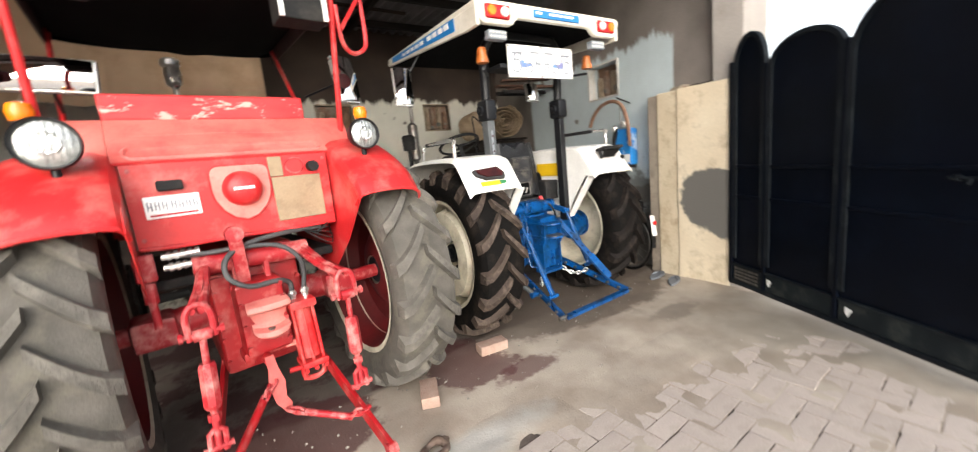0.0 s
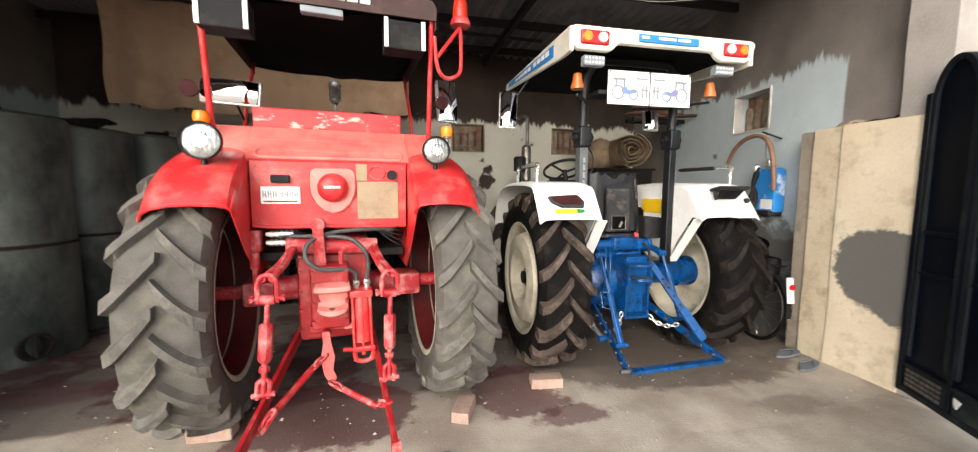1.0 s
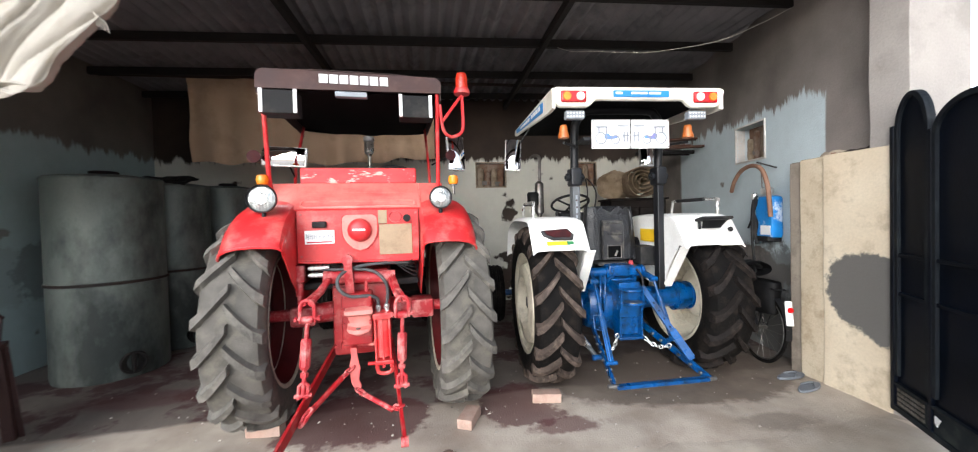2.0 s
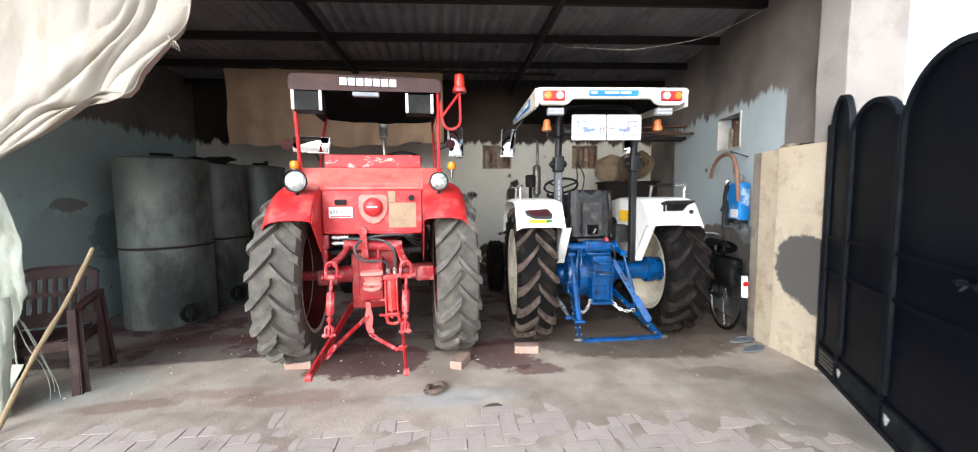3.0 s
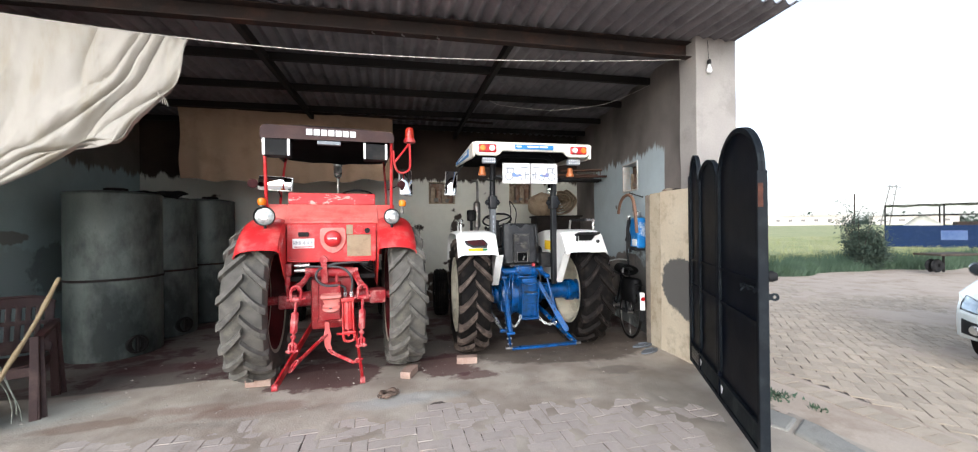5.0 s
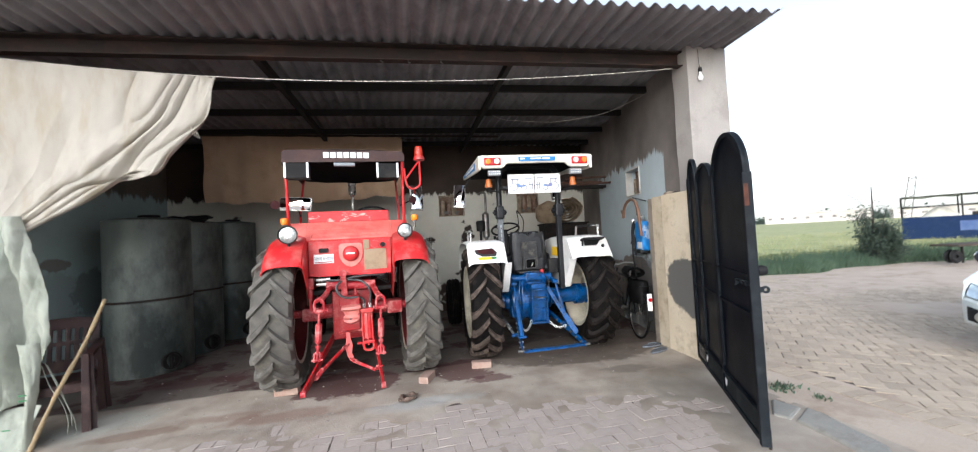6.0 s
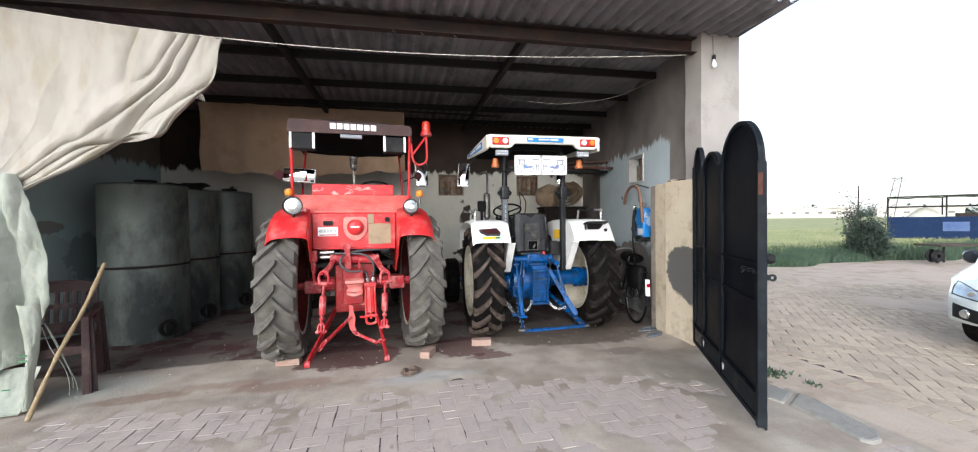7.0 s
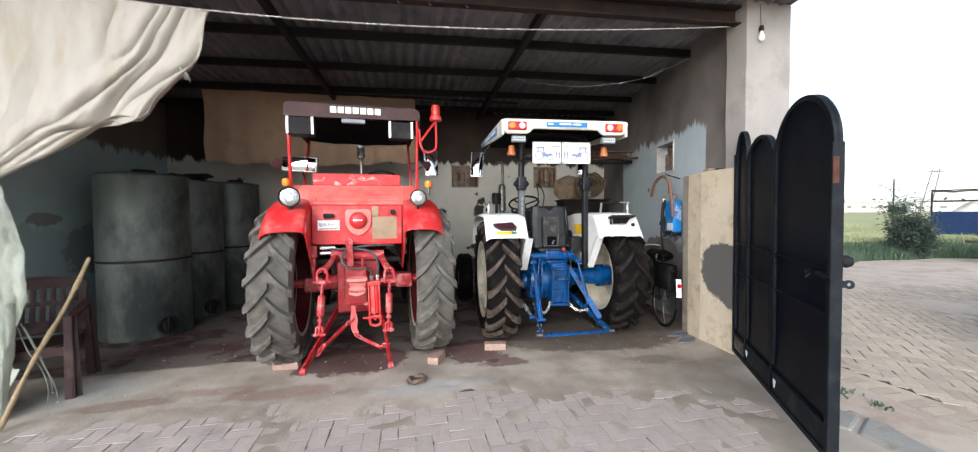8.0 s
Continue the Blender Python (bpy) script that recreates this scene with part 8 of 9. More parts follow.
part("top_board", bx(B(), (-0.45, -0.29, 1.69), (0.45, 0.30, 1.72), 0.006), CORNER_DARK_WOOD, cup)


def rolled(x, y, z, r, length, turn, label):
    bm = B()
    spiral = []
    for i in range(70):
        t = i / 69
        a = 2 * math.pi * 4.2 * t
        rr = r * (0.12 + 0.88 * t) * (1 + 0.05 * math.sin(3 * a + 1) + 0.06 * noise.noise(Vector((a * 0.9, r, 0))))
        spiral.append((rr * math.cos(a), rr * math.sin(a) * 0.92))
    def f(u, v):
        k = u * (len(spiral) - 1)
        i = min(int(k), len(spiral) - 2)
        px = spiral[i][0] * (1 - (k - i)) + spiral[i + 1][0] * (k - i)
        pz = spiral[i][1] * (1 - (k - i)) + spiral[i + 1][1] * (k - i)
        n = 0.012 * noise.noise(Vector((px * 12, v * 5, pz * 12)))
        return Vector((px + n, (v - 0.5) * length + 0.02 * math.sin(u * 40), pz + n))
    sheet(bm, 140, 8, f)
    ob = part("rolled_sack", bm, ROLLED, smooth=True, solid=0.014)
    ob.matrix_basis = pose(x, y, z, 0, 0, turn)
    return tagged(ob, label, "sack", "rolled sacks")


rolled(4.42, 5.34, 1.968, 0.27, 0.55, -14, "rolled brown jute sack on the cupboard")
bm = B()
sheet(bm, 22, 14, lambda u, v: Vector(((0.30 * math.sin(math.pi * v) * math.cos(2 * math.pi * u)) * (1 + 0.12 * noise.noise(Vector((u * 5, v * 5, 1)))), 0.2 * math.sin(math.pi * v) * math.sin(2 * math.pi * u), 0.22 - 0.22 * math.cos(math.pi * v) + 0.03 * noise.noise(Vector((u * 7, v * 6, 5))))))
sk = part("jute_sack", bm, ROLLED, smooth=True)
sk.matrix_basis = pose(4.21, 5.66, 1.71) @ Matrix.Scale(1.05, 4)
tagged(sk, "slumped brown jute sack on the cupboard", "sack")
for i, (x, z, l) in enumerate(((4.62, 2.44, 0.9), (4.66, 2.52, 0.8), (4.70, 2.40, 0.7))):
    pl = part("plank", flat_bar(B(), (4.25 + 0.1 * i, 5.12, z + 0.02), (x + 0.35, 4.9 - 0.1 * i, z), 0.025, 0.12), surface("old_plank", rgb("4a2f25"), rgb("5e4031"), 8, 0.85, 0, 0.3))
    tagged(pl, "old brown plank stored under the roof", "plank", "stored planks")
for i, y in enumerate((5.0, 5.15)):
    br = part("bracket", flat_bar(B(), (5.16 if i else 5.12, y, 2.37), (4.3, y + 0.03, 2.37), 0.05, 0.05), BLACK_IRON)
    tagged(br, "black iron bracket holding planks", "bracket", "wall brackets")

# ---- grit on the floor ----
grit_rnd = random.Random(31)
pv, pf = [], []
for _ in range(420):
    x, y = grit_rnd.uniform(-2.4, 4.3), grit_rnd.gauss(2.7, 0.45)
    r = 0.004 + 0.010 * grit_rnd.random() ** 3
    b = len(pv)
    for dx, dy, dz in ((1, 0, 0.2), (-0.4, 0.8, 0.1), (-0.6, -0.7, 0.3), (0.1, 0.1, 1.0)):
        pv.append((x + r * dx * grit_rnd.uniform(0.7, 1.4), y + r * dy * grit_rnd.uniform(0.7, 1.4), 0.001 + r * dz))
    pf += [(b, b + 1, b + 3), (b + 1, b + 2, b + 3), (b + 2, b, b + 3), (b, b + 2, b + 1)]
me = bpy.data.meshes.new("grit")
me.from_pydata(pv, [], pf)
me.materials.append(surface("pale_crumbs", rgb("8d857d"), rgb("a0988f"), 30, 0.9, 0, 0.2, vary=0.3, island=True))
tagged(new("grit", me), "pale crumbs of cement scattered on the floor", "grit", kind="stuff")

# ---- paving in front of the shed ----
def front_area(x, y):
    return y < 1.98 - 0.05 * (x - 1) + 0.10 * math.sin(3 * x) and x < 4.45 and not (x > 3.98 and 0.12 < y < 1.0 + 0.8 * max(0, x - 4.05))


paving = thing("paving", "dusty grey block paving in front of the shed", "paving", kind="structure")
lay(herringbone(-5.2, 4.75, -5.0, 2.05, 0.115, front_area), 0.115, paving, "paver", "pavers", PAVER, PAVER_JOINED, lambda x, y: 0.0 < x < 3.6 and 0.1 < y < 2.1, level=-0.012)


def dusty(x, y):
    """Dust that fills most joints to just under the bricks, is heaped over them in patches and has fallen out of a few."""
    heap = noise.noise(Vector((x * 1.1, y * 1.3, 2))) + 0.35 * noise.noise(Vector((x * 3.3, y * 3.7, 4))) + 0.45 * noise.noise(Vector((x * 7, y * 7, 1))) + 2.2 * max(0.0, y - 1.62) + 0.65 * min(1.0, max(0.0, (x - 2.2) / 1.2)) - 0.38
    up = min(1.0, max(0.0, 0.45 + 1.4 * heap))
    lost = min(1.0, max(0.0, 3.5 * (noise.noise(Vector((x * 3.9, y * 4.3, 9))) + 0.4 * noise.noise(Vector((x * 11, y * 11, 5))) + 0.02)))
    sink = 0.045 * max(0.0, y - 2.0 + 0.14 * noise.noise(Vector((x * 1.7, 0.4, 3))) + 0.06 * noise.noise(Vector((x * 7, y * 7, 3))))
    return Vector((x, y, -0.0132 - 0.010 * lost * (1 - up) + bumpy(x, y, 0.006, 1.1) + 0.0075 * up * up * (3 - 2 * up) - sink + 0.0022 * noise.noise(Vector((x * 9, y * 9, 7)))))


soil = part("joint_soil", sheet(B(), 110, 85, lambda u, v: Vector((-5.3 + 9.72 * u, -5.1 + 7.2 * v, -0.0195 + bumpy(-5.3 + 9.72 * u, -5.1 + 7.2 * v, 0.006, 1.1)))), SOIL, smooth=True)
tagged(soil, "dark soil in the open joints of the paving", "soil", kind="stuff")
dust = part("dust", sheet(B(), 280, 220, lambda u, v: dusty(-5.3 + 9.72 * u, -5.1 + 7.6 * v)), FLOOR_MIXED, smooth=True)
tagged(dust, "cement dust filling the paving joints", "dust", kind="stuff")

# ---- yard beside the shed ----
def yard_area(x, y):
    return x > 5.22 and y < 7.15 + 0.15 * math.sin(2 * x)


yard = thing("yard_paving", "tan herringbone brick paving of the yard", "paving", kind="structure")
TURNED = 47
piv = (5.0, 1.0)
back = pose(0, 0, 0, 0, 0, TURNED)
lay(herringbone(-6, 16, -12, 12, 0.11, lambda x, y: yard_area(*(pose(*piv, 0) @ back @ pose(-piv[0], -piv[1], 0) @ Vector((x, y, 0)))[:2]) and (pose(*piv, 0) @ back @ pose(-piv[0], -piv[1], 0) @ Vector((x, y, 0))).y > -2.5 and (pose(*piv, 0) @ back @ pose(-piv[0], -piv[1], 0) @ Vector((x, y, 0))).x < 13.5), 0.11, yard, "brick", "bricks", BRICK_TAN, BRICK_TAN_JOINED,
    lambda x, y: 4.9 < x < 7.4 and -0.6 < y < 2.9, TURNED, piv, 0.002, -0.02, 0.4, 0.013)
# a header course along the yard's edge
lay([(5.052, -2.5 + 0.111 * i, 0.0) for i in range(43)], 0.11, yard, "border_brick", "border_bricks", BRICK_TAN, BRICK_TAN_JOINED, lambda x, y: y > -1.2, level=-0.016)


def sandy(x, y):
    """Sand that fills most joints of the yard, lies over the bricks here and there and covers them further off."""
    heap = noise.noise(Vector((x * 0.8, y * 0.9, 6))) + 0.5 * noise.noise(Vector((x * 3.1, y * 3.6, 3))) + 0.35 * noise.noise(Vector((x * 7, y * 7, 2))) + 0.16 * (x - 8.6) + 9.0 * max(0.0, 4.95 - x) + 0.3 * math.exp(-((x - 5.05) / 0.14) ** 2) + 1.0 * math.exp(-((x - 5.21) / 0.07) ** 2) - 0.25
    up = min(1.0, max(0.0, 0.45 + 1.3 * heap))
    lost = min(1.0, max(0.0, 3.0 * (noise.noise(Vector((x * 4.1, y * 4.5, 9))) + 0.5 * noise.noise(Vector((x * 11, y * 11, 5))) + 0.20)))
    # no joints to fall out of where no bricks lie
    lost *= -2.4 < y < 7.0 and 4.98 < x < 13.4
    return Vector((x, y, -0.0222 - 0.010 * lost * (1 - up) + bumpy(x, y, 0.006, 1.1) + 0.0085 * up * up * (3 - 2 * up) + 0.0018 * noise.noise(Vector((x * 8, y * 8, 7)))))


soil = part("joint_soil", sheet(B(), 120, 90, lambda u, v: Vector((4.36 + 25 * u ** 1.6, -6.0 + 13.6 * v, -0.0285 + bumpy(4.36 + 25 * u ** 1.6, -6.0 + 13.6 * v, 0.006, 1.1)))), SOIL, smooth=True)
tagged(soil, "dark soil in the open joints of the yard", "soil", kind="stuff")
sand = part("sand", sheet(B(), 190, 130, lambda u, v: sandy(4.36 + 25 * u ** 1.6, -6.0 + 13.6 * v)), SANDY, smooth=True)
tagged(sand, "sandy dust between and over the yard bricks", "sand", kind="stuff")


def kerb_stone(pts, h, name, label):
    bm = slab(B(), pts, h, pose(0, 0, h / 2 - 0.03))
    return tagged(part(name, bm, CONCRETE_SLAB, bevel=0.02), label, "kerb", "kerb slabs", "structure")


kerb_stone([(4.05, 0.84), (4.29, 1.06), (4.35, 0.85), (4.10, 0.73)], 0.042, "kerb_slab", "broken grey cement kerb slab")
kerb_stone([(4.39, 0.84), (4.115, 0.70), (4.10, 0.42), (4.075, 0.20), (4.12, 0.15), (4.22, 0.16), (4.31, 0.24), (4.35, 0.50), (4.40, 0.71)], 0.046, "kerb_slab", "long grey cement kerb slab")


def leaf_stuff(name, spots, size, mat, label, category, rnd_seed, lean=0.35):
    """Many small folded blades, each with its own place and turn, as one object."""
    rnd = random.Random(rnd_seed)
    pv, pf = [], []
    for x, y, z, h in spots:
        a = rnd.uniform(0, 6.283)
        w = size * rnd.uniform(0.6, 1.3)
        dx, dy = math.cos(a), math.sin(a)
        lx, ly = rnd.uniform(-lean, lean) * h, rnd.uniform(-lean, lean) * h
        b = len(pv)
        pv += [(x - dx * w, y - dy * w, z), (x + dx * w, y + dy * w, z), (x + dx * w * 0.8 + lx * 0.5, y + dy * w * 0.8 + ly * 0.5, z + h * 0.6), (x - dx * w * 0.8 + lx * 0.5, y - dy * w * 0.8 + ly * 0.5, z + h * 0.6), (x + lx, y + ly, z + h * rnd.uniform(0.85, 1.05))]
        pf += [(b, b + 1, b + 2, b + 3), (b + 3, b + 2, b + 4)]
    me = bpy.data.meshes.new(name)
    me.from_pydata(pv, [], pf)
    me.materials.append(mat)
    return tagged(new(name, me), label, category, kind="stuff")


rnd = random.Random(3)
leaf_stuff("weeds", [(4.62 + rnd.gauss(0, 0.07), 1.24 + rnd.gauss(0, 0.06), -0.02, rnd.uniform(0.02, 0.05)) for _ in range(90)] + [(4.70 + rnd.gauss(0, 0.03), 0.96 + rnd.gauss(0, 0.03), -0.02, rnd.uniform(0.02, 0.05)) for _ in range(25)], 0.010, WEED, "small green weeds by the kerb", "weeds", 5, 0.9)


# ---- field ----
def field_edge(x):
    return 7.5 - 0.05 * (x - 13) + 0.25 * math.sin(0.9 * x) + 0.15 * math.sin(2.3 * x)


crop = part("crop_field", sheet(B(), 120, 60, lambda u, v: Vector((5.5 + 500 * u ** 2, 8.6 + 420 * v ** 2.2, 0.46 + 0.05 * noise.noise(Vector((u * 300, v * 200, 1)))))), CROP, smooth=True)
tagged(crop, "wide green wheat field beyond the yard", "field", kind="stuff")
spots = []
for _ in range(60000):
    x = 6.5 + 26 * rnd.random()
    d = abs(rnd.gauss(0, 0.75))
    y = field_edge(x) + d
    spots.append((x, y, -0.05, rnd.uniform(0.25, 0.62) * (0.55 + min(d, 0.8) * 0.7)))
leaf_stuff("tall_weeds", spots, 0.010, WEED, "tall green weeds along the field", "weeds", 9, 0.4)
spots = []
for _ in range(22000):
    x = 6.0 + 34 * rnd.random()
    y = field_edge(x) + 0.9 + 14 * rnd.random() ** 1.6
    spots.append((x, y, 0.2, rnd.uniform(0.25, 0.42)))
leaf_stuff("wheat", spots, 0.018, CROP, "green wheat stalks", "wheat", 10, 0.3)


def shrub(x, y, h, seed, label):
    r = random.Random(seed)
    top = thing("shrub", label, "shrub", pose(x, y, -0.05))
    bm = B()
    tips = []
    for i in range(15):
        a = r.uniform(0, 6.283)
        reach = r.uniform(0.15, 0.6) * h * 0.40
        hh = h * r.uniform(0.6, 1.08)
        pts = smooth_path([(0.04 * math.cos(a), 0.04 * math.sin(a), 0), (0.4 * reach * math.cos(a), 0.4 * reach * math.sin(a), hh * 0.5), (reach * math.cos(a), reach * math.sin(a), hh)], 5)
        sweep(bm, pts, lambda t: 0.022 * (1 - 0.8 * t), 6)
        tips += [(p, i) for p in pts[3:]]
        for j in range(3):
            p = pts[r.randrange(4, len(pts))]
            q = p + Vector((r.uniform(-0.3, 0.3), r.uniform(-0.3, 0.3), r.uniform(0.05, 0.35)))
            sweep(bm, [p, p.lerp(q, 0.5) + Vector((0, 0, 0.03)), q], lambda t: 0.008 * (1 - 0.6 * t), 5)
            tips += [(p.lerp(q, f), i) for f in (0.3, 0.6, 0.9, 1.0)]
    part("stem", bm, DARK_WOOD, top)
    pv, pf = [], []
    for p, i in tips:
        for _ in range(int(46 * max(0.0, 1.0 - p.z / h)) + 4):
            c = p + Vector((r.gauss(0, 0.10), r.gauss(0, 0.10), r.gauss(0, 0.09)))
            d = Vector((r.gauss(0, 1), r.gauss(0, 1), r.gauss(0, 0.6))).normalized()
            s = d.orthogonal().normalized()
            l = r.uniform(0.05, 0.11)
            b = len(pv)
            pv += [tuple(c), tuple(c + d * l * 0.5 + s * l * 0.22), tuple(c + d * l), tuple(c + d * l * 0.5 - s * l * 0.22)]
            pf.append((b, b + 1, b + 2, b + 3))
    me = bpy.data.meshes.new("leaves")
    me.from_pydata(pv, [], pf)
    me.materials.append(LEAF)
    ob = new("leaves", me)
    ob.parent = top
    tagged(ob, kind="stuff")
    return top


shrub(15.95, 7.7, 1.85, 21, "thin dark green shrub at the field's edge")
shrub(16.3, 7.6, 1.2, 22, "low dark green shrub at the field's edge")

# ---- trailer ----
tr = thing("farm_trailer", "blue farm trailer with an open hooped top", "trailer", pose(23.02, 9.42, -0.02, 0, 0, -60) @ Matrix.Diagonal((1, 1, 0.955, 1)))
part("side_board", bx(B(), (-1.5, -0.04, 0.48), (3.2, 0.0, 1.47), 0.01), SHED_GREEN_BLUE, tr, "blue steel side board")
part("side_board", bx(B(), (-1.5, 1.9, 0.48), (3.2, 1.94, 1.47), 0.01), SHED_GREEN_BLUE, tr)
part("end_board", bx(B(), (-1.5, 0.0, 0.48), (-1.46, 1.9, 1.47), 0.01), SHED_GREEN_BLUE, tr)
part("bed", bx(B(), (-1.5, -0.04, 0.38), (3.2, 1.94, 0.48), 0.01), BLACK_IRON, tr)
for x in (-1.48, 0.2, 1.8):
    for y in (-0.02, 1.92):
        part("upright", rod(B(), (x, y, 1.47), (x, y, 2.38), 0.025), BLACK_IRON, tr)
for z in (1.93, 2.38):
    for y in (-0.02, 1.92):
        part("rail", rod(B(), (-1.5, y, z), (3.2, y, z), 0.02), BLACK_IRON, tr)
part("tarpaulin", sheet(B(), 30, 10, lambda u, v: Vector((-1.45 + 4.6 * u, -0.04 + 1.96 * v, 2.40 - 0.05 * math.sin(math.pi * v) - 0.05 * math.sin(5 * math.pi * u) ** 2 + 0.02 * math.sin(30 * u)))), SACK_PLASTIC, tr, "pale loose tarpaulin", smooth=True)
part("inner_load", sheet(B(), 20, 8, lambda u, v: Vector((-1.2 + 1.7 * u, 0.3 + 1.2 * v, 1.35 + 0.55 * math.sin(math.pi * u) ** 2 * math.sin(math.pi * v)))), IVORY, tr, "pale sheet over the load", smooth=True)
part("lid_board", bx(B(), (0.55, 0.2, 1.47), (3.1, 1.7, 1.62), 0.01), DARK_WOOD, tr)
part("marking", bx(B(), (0.10, -0.046, 0.85), (0.80, -0.041, 1.25), 0.002), FADED_BLUE, tr, "faded pale marking")
for x in (0.9, 1.9):
    w = part("wheel", lathe(B(), [(0.15, -0.1), (0.3, -0.12), (0.36, -0.09), (0.38, 0), (0.36, 0.09), (0.3, 0.12), (0.15, 0.1)], pose(x, 0.1, 0.36, 90), 24), RUBBER, tr, smooth=True)
    part("hub", lathe(B(), [(0, 0.09), (0.12, 0.08), (0.16, 0.05), (0.16, -0.1)], pose(x, 0.1, 0.36, 90), 20), STEEL, w, smooth=True)
part("drawbar", flat_bar(B(), (-1.4, 0.95, 0.66), (-2.2, 0.95, 0.5), 0.1, 0.08), BLACK_IRON, tr)
cart = thing("hand_cart", "low wooden hand cart with rubber wheels", "cart", pose(17.05, 6.32, 0.04, 0, 0, -10))
part("deck", bx(B(), (-0.5, -0.35, 0.50), (0.9, 0.35, 0.56), 0.01), surface("weathered_boards", rgb("4a3f35"), rgb("3a3129"), 5, 0.9, 0, 0.3), cart)
for y in (-0.07, 0.07):
    part("wheel", lathe(B(), [(0.05, -0.04), (0.16, -0.05), (0.2, 0), (0.16, 0.05), (0.05, 0.04)], pose(-0.25, y, 0.2, 90), 20), BLACK_MATT, cart, smooth=True)
part("leg", rod(B(), (0.05, 0, 0.0), (0.05, 0, 0.5), 0.03), BLACK_IRON, cart)

# ---- car ----
car = thing("car", "white hatchback parked in the yard", "car", pose(6.90, 1.29, 0) @ pose(0, 0, 0, 0, 0, 8))
# x runs back along the car, y towards its far side; its front corner is at the origin
SIDE = [(0.04, 0.30), (0.0, 0.45), (0.02, 0.56), (0.10, 0.66), (0.35, 0.76), (0.95, 0.90), (1.55, 1.42), (2.3, 1.50), (3.3, 1.46), (3.75, 1.02), (3.8, 0.5), (3.7, 0.28)]


def car_skin(u, v):
    k = u * (len(SIDE) - 1)
    i = min(int(k), len(SIDE) - 2)
    f = k - i
    x = SIDE[i][0] * (1 - f) + SIDE[i + 1][0] * f
    z = SIDE[i][1] * (1 - f) + SIDE[i + 1][1] * f
    w = abs(2 * v - 1)
    round_front = 0.32 * w ** 3.2 * max(0, 1 - x / 0.9)
    tumble = 0.10 * max(0, z - 0.9)
    return Vector((x + round_front, -1.66 * v - (0.5 - v) * 2 * tumble, z - 0.06 * w ** 4 * (z > 0.75)))


body = part("body", sheet(B(), 60, 36, car_skin), CAR_PAINT, car, "white painted car body", smooth=True, solid=0.01)
for s, y in ((1, -0.02), (-1, -1.64)):
    outline = [(0.34 + (x - 0.34) if x > 0.34 else 0.34, z) for x, z in SIDE]
    wheel_cut = [(x, z) for x, z in arc(0.78, 0.30, 0.34, 175, 5, 14)]
    low = [(3.3, 0.28), (1.14, 0.26)] + [(x, max(z, 0.26)) for x, z in wheel_cut[::-1]] + [(0.42, 0.26)]
    part("side_panel", slab(B(), [(0.34, 0.30), (0.30, 0.6), (0.36, 0.70)] + [(x, z) for x, z in SIDE[4:]] + low, 0.02, pose(0, y, 0) @ UPRIGHT), CAR_PAINT, car)
for y in (-0.14, -1.52):
    for x in (0.78, 3.05):
        w = part("wheel", lathe(B(), [(0.19, -0.10), (0.27, -0.10), (0.30, -0.06), (0.30, 0.06), (0.27, 0.10), (0.19, 0.10)], pose(x, y, 0.30, 90), 28), RUBBER, car, smooth=True)
        part("rim", lathe(B(), [(0.19, -0.07), (0.1, -0.09), (0, -0.08)], pose(x, y, 0.30, 90), 24), STEEL, w, smooth=True)


def front_x(y, z):
    """How far back the car's nose lies at y and height z."""
    low = [p for p in SIDE[:6]][1:]
    x = low[-1][0]
    for (x0, z0), (x1, z1) in zip(low, low[1:]):
        if z <= z1:
            x = x0 + (x1 - x0) * max(0.0, (z - z0) / (z1 - z0))
            break
    return x + 0.32 * abs(-2 * y / 1.66 - 1) ** 3.2 * max(0, 1 - x / 0.9)


def on_nose(y, z, proud):
    return Vector((front_x(y, z) - proud, y, z))


for s in (1, -1):
    mid = -0.83 + s * 0.57
    lens_at = lambda u, v: (mid + s * (-0.20 + 0.42 * u), 0.545 + 0.05 * u + (0.055 + 0.075 * u) * v)
    lamp = part("headlight", sheet(B(), 12, 8, lambda u, v: on_nose(*lens_at(u, v), 0.012)), CAR_LAMP, car, "swept clear headlight", smooth=True, solid=0.01)
    edge = [(0, 0), (0.25, 0), (0.5, 0), (0.75, 0), (1, 0), (1, 0.5), (1, 1), (0.75, 1), (0.5, 1), (0.25, 1), (0, 1), (0, 0.5)]
    part("headlight_rim", sweep(B(), [on_nose(*lens_at(u, v), 0.014) for u, v in edge], 0.007, 6, True), BLACK_MATT, lamp)
    part("reflector", lathe(B(), [(0.035, 0), (0.03, 0.01), (0, 0.012)], Matrix.Translation(on_nose(*lens_at(0.55, 0.5), 0.022)) @ pose(0, 0, 0, 0, -90, 0), 16), CHROME, lamp, smooth=True)
    fog_at = lambda u, v: (mid + s * (-0.06 + 0.26 * u), 0.33 + 0.02 * u + (0.13 + 0.02 * u) * v)
    fog = part("fog_light_bezel", sheet(B(), 8, 6, lambda u, v: on_nose(*fog_at(u, v), 0.010)), BLACK_MATT, car, "black fog light bezel", smooth=True, solid=0.008)
    part("fog_light", lathe(B(), [(0.05, 0), (0.042, 0.02), (0, 0.026)], Matrix.Translation(on_nose(*fog_at(0.5, 0.5), 0.014)) @ pose(0, 0, 0, 0, -90, s * -24), 18), CHROME, fog, smooth=True)
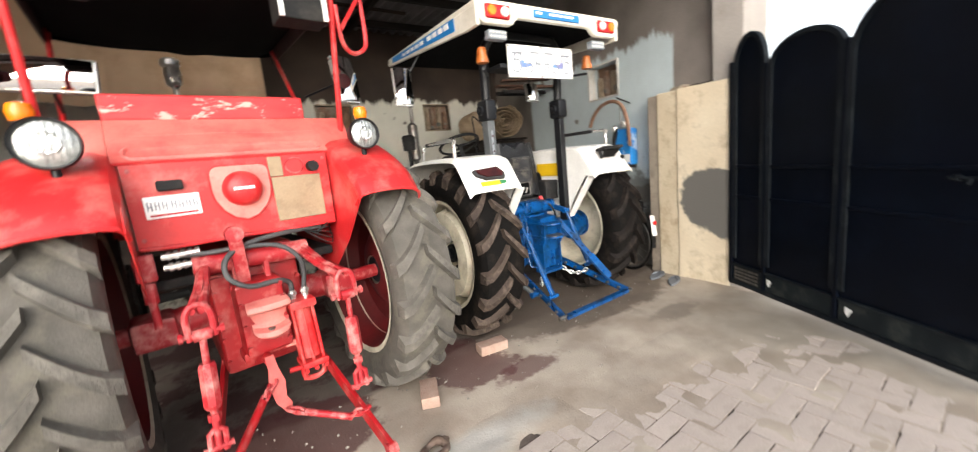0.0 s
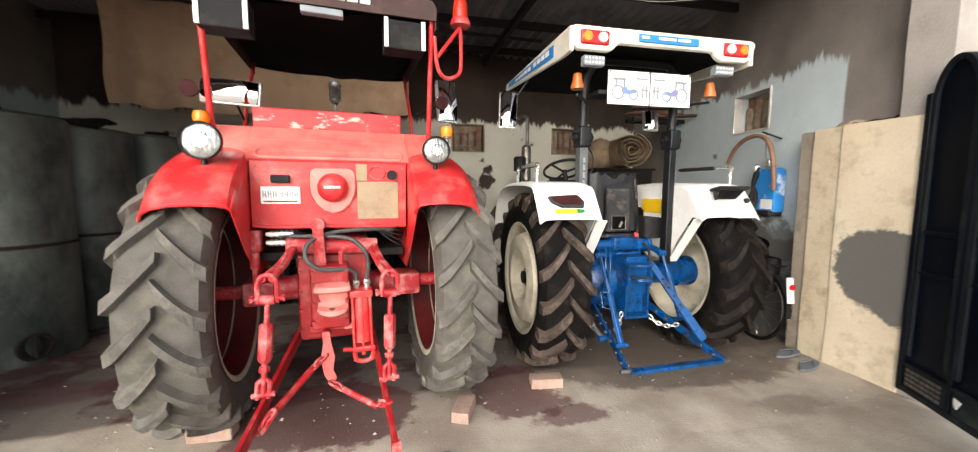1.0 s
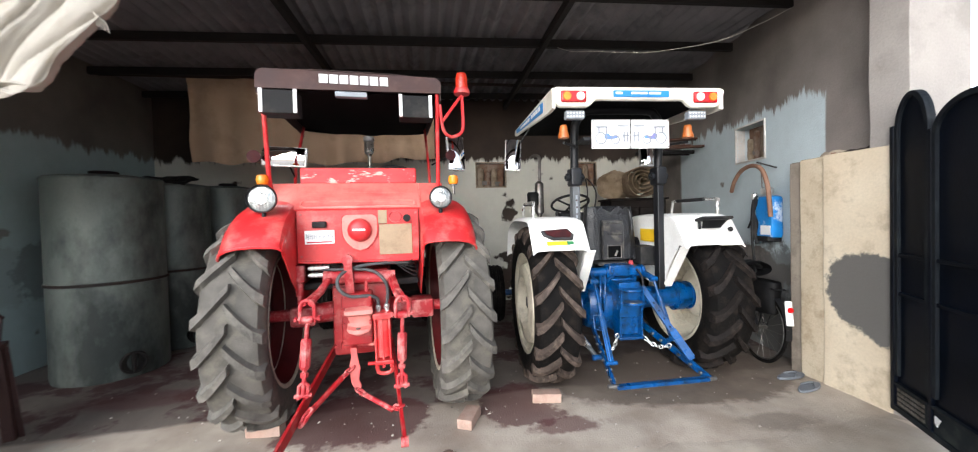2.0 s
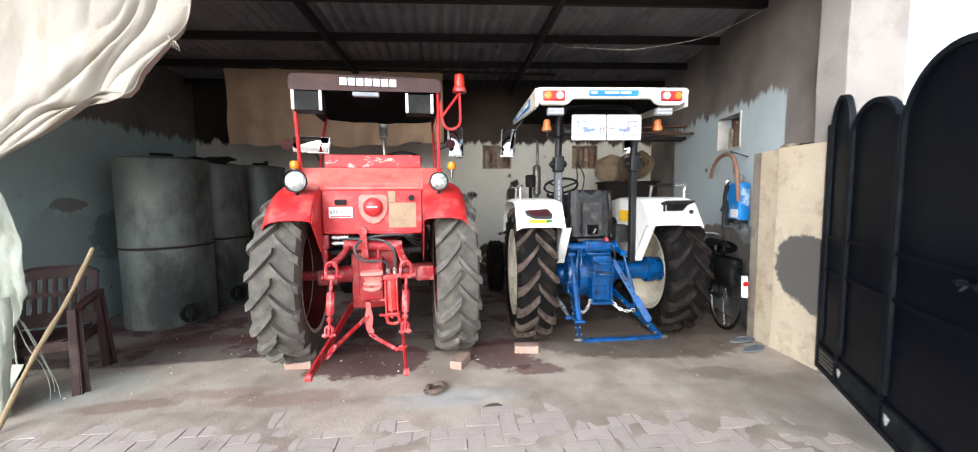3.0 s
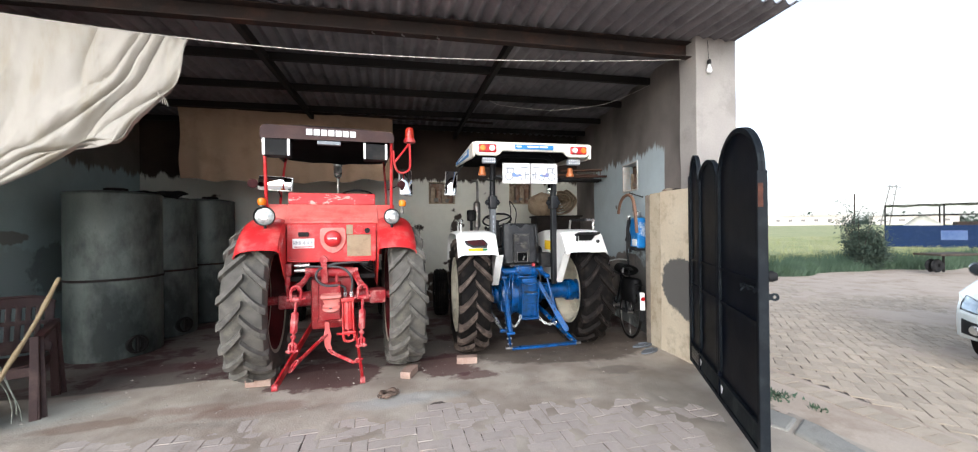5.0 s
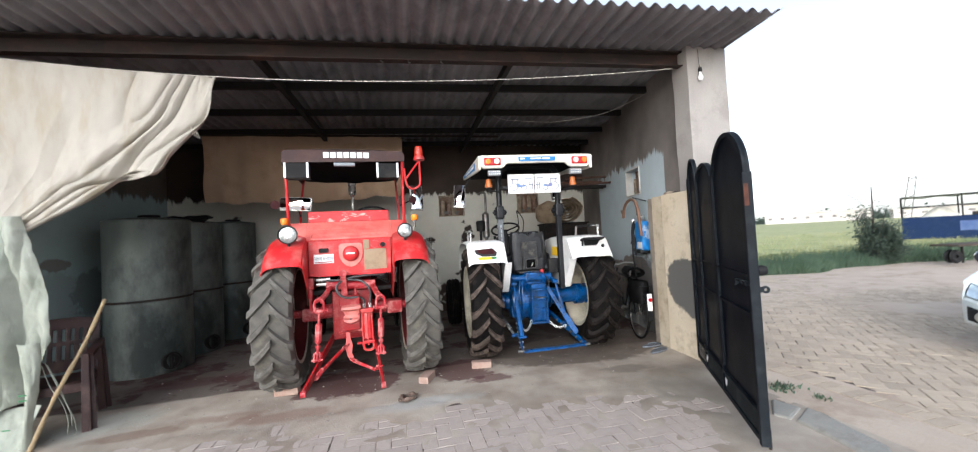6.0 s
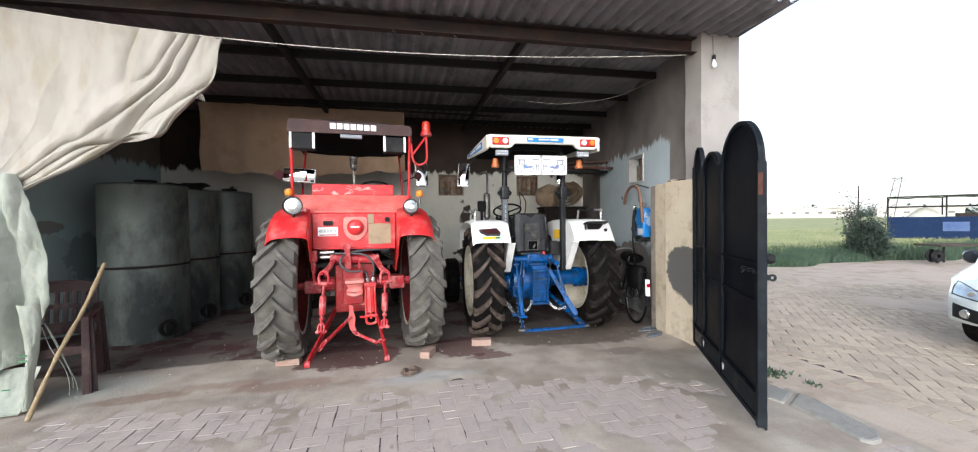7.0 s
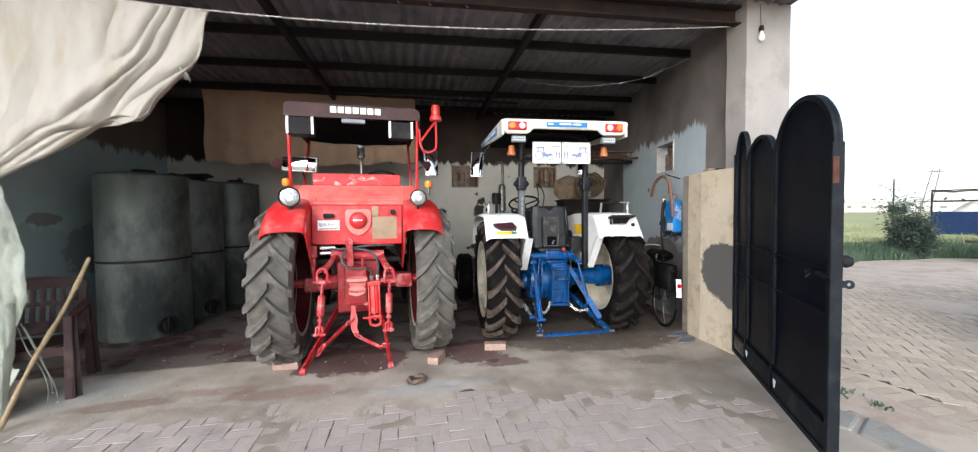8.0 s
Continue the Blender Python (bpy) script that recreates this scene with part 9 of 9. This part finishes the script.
part("grille", bx(B(), (0.0, -1.1, 0.40), (0.03, -0.56, 0.56), 0.01), BLACK_MATT, car)
part("windscreen", sheet(B(), 6, 12, lambda u, v: Vector((1.0 + 0.52 * u, -0.14 - 1.38 * v, 0.94 + 0.45 * u))), CAR_GLASS, car)
for y in (-0.02, -1.64):
    s = 1 if y > -0.8 else -1
    part("wing_mirror", lathe(B(), [(0, -0.06), (0.06, -0.05), (0.085, 0), (0.06, 0.05), (0, 0.06)], pose(1.15, y + s * 0.10, 0.96, 0, 90, 0), 16), CAR_GLASS, car, smooth=True)

# ---- far distance ----
def far_building(x, y, w, d, h, turn, count):
    top = thing("far_building", "long low pale building beyond the field", "building", pose(x, y, 0, 0, 0, turn), "far buildings")
    part("wall", bx(B(), (0, 0, 0), (w, d, h)), FAR_WALL, top)
    part("roof", bx(B(), (-0.6, -0.6, h), (w + 0.6, d + 0.6, h + 0.5)), FAR_WALL, top)
    for i in range(count):
        a = w * (i + 0.3) / count
        part("window", bx(B(), (a, -0.08, h * 0.48), (a + w * 0.3 / count, 0.05, h * 0.70)), FAR_HAZED_WINDOW, top)


far_building(187, 165, 40, 12, 5.0, -53, 8)
far_building(216, 128, 26, 12, 4.2, -53, 4)
far_building(160, 180, 20, 10, 3.6, -50, 3)
rnd = random.Random(12)
for k in range(3):
    pv, pf = [], []
    for i in range(2600):
        a = rnd.random()
        cx, cy = 90 + 260 * a, 330 - 190 * a + 20 * k
        clump = 2.2 + 1.6 * noise.noise(Vector((a * 40 + 9 * k, 0, 0)))
        c = Vector((cx + rnd.gauss(0, 2), cy + rnd.gauss(0, 2), abs(rnd.gauss(0, clump)) + 0.4))
        d = Vector((rnd.gauss(0, 1), rnd.gauss(0, 1), rnd.gauss(0, 1))).normalized()
        s = d.orthogonal() * rnd.uniform(0.4, 0.9)
        b = len(pv)
        pv += [tuple(c - d), tuple(c + s), tuple(c + d), tuple(c - s)]
        pf.append((b, b + 1, b + 2, b + 3))
    me = bpy.data.meshes.new("far_trees")
    me.from_pydata(pv, [], pf)
    me.materials.append(LEAF)
    tagged(new("far_trees", me), "hazy line of far trees", "trees", kind="stuff")
py = thing("pylon", "lattice power pylon far over the field", "pylon", pose(130.6, 74.0, -0.8, 0, 9, -60) @ Matrix.Diagonal((0.8, 1, 1, 1)))
bm = B()
for s in (-1, 1):
    rod(bm, (s * 1.1, 0, 0), (s * 0.8, 0, 12.5), 0.15, n=6)
for i in range(5):
    z = 2.4 * i + 1.5
    rod(bm, (-1.05 + 0.02 * z, 0, z), (1.05 - 0.02 * z, 0, z + 1.6), 0.09, n=5)
part("mast", bm, STEEL, py)
part("cross_arm", rod(B(), (-1.5, 0, 12.0), (1.9, 0, 12.0), 0.13, n=6), STEEL, py)
pole = part("power_pole", rod(B(), (0, 0, 0), (0, 0, 4.8), 0.08, 0.06, 10), DARK_WOOD)
pole.matrix_basis = pose(51.7, 30.6, 0, 0, 1)
tagged(pole, "dark wooden power pole behind the shrub", "pole")
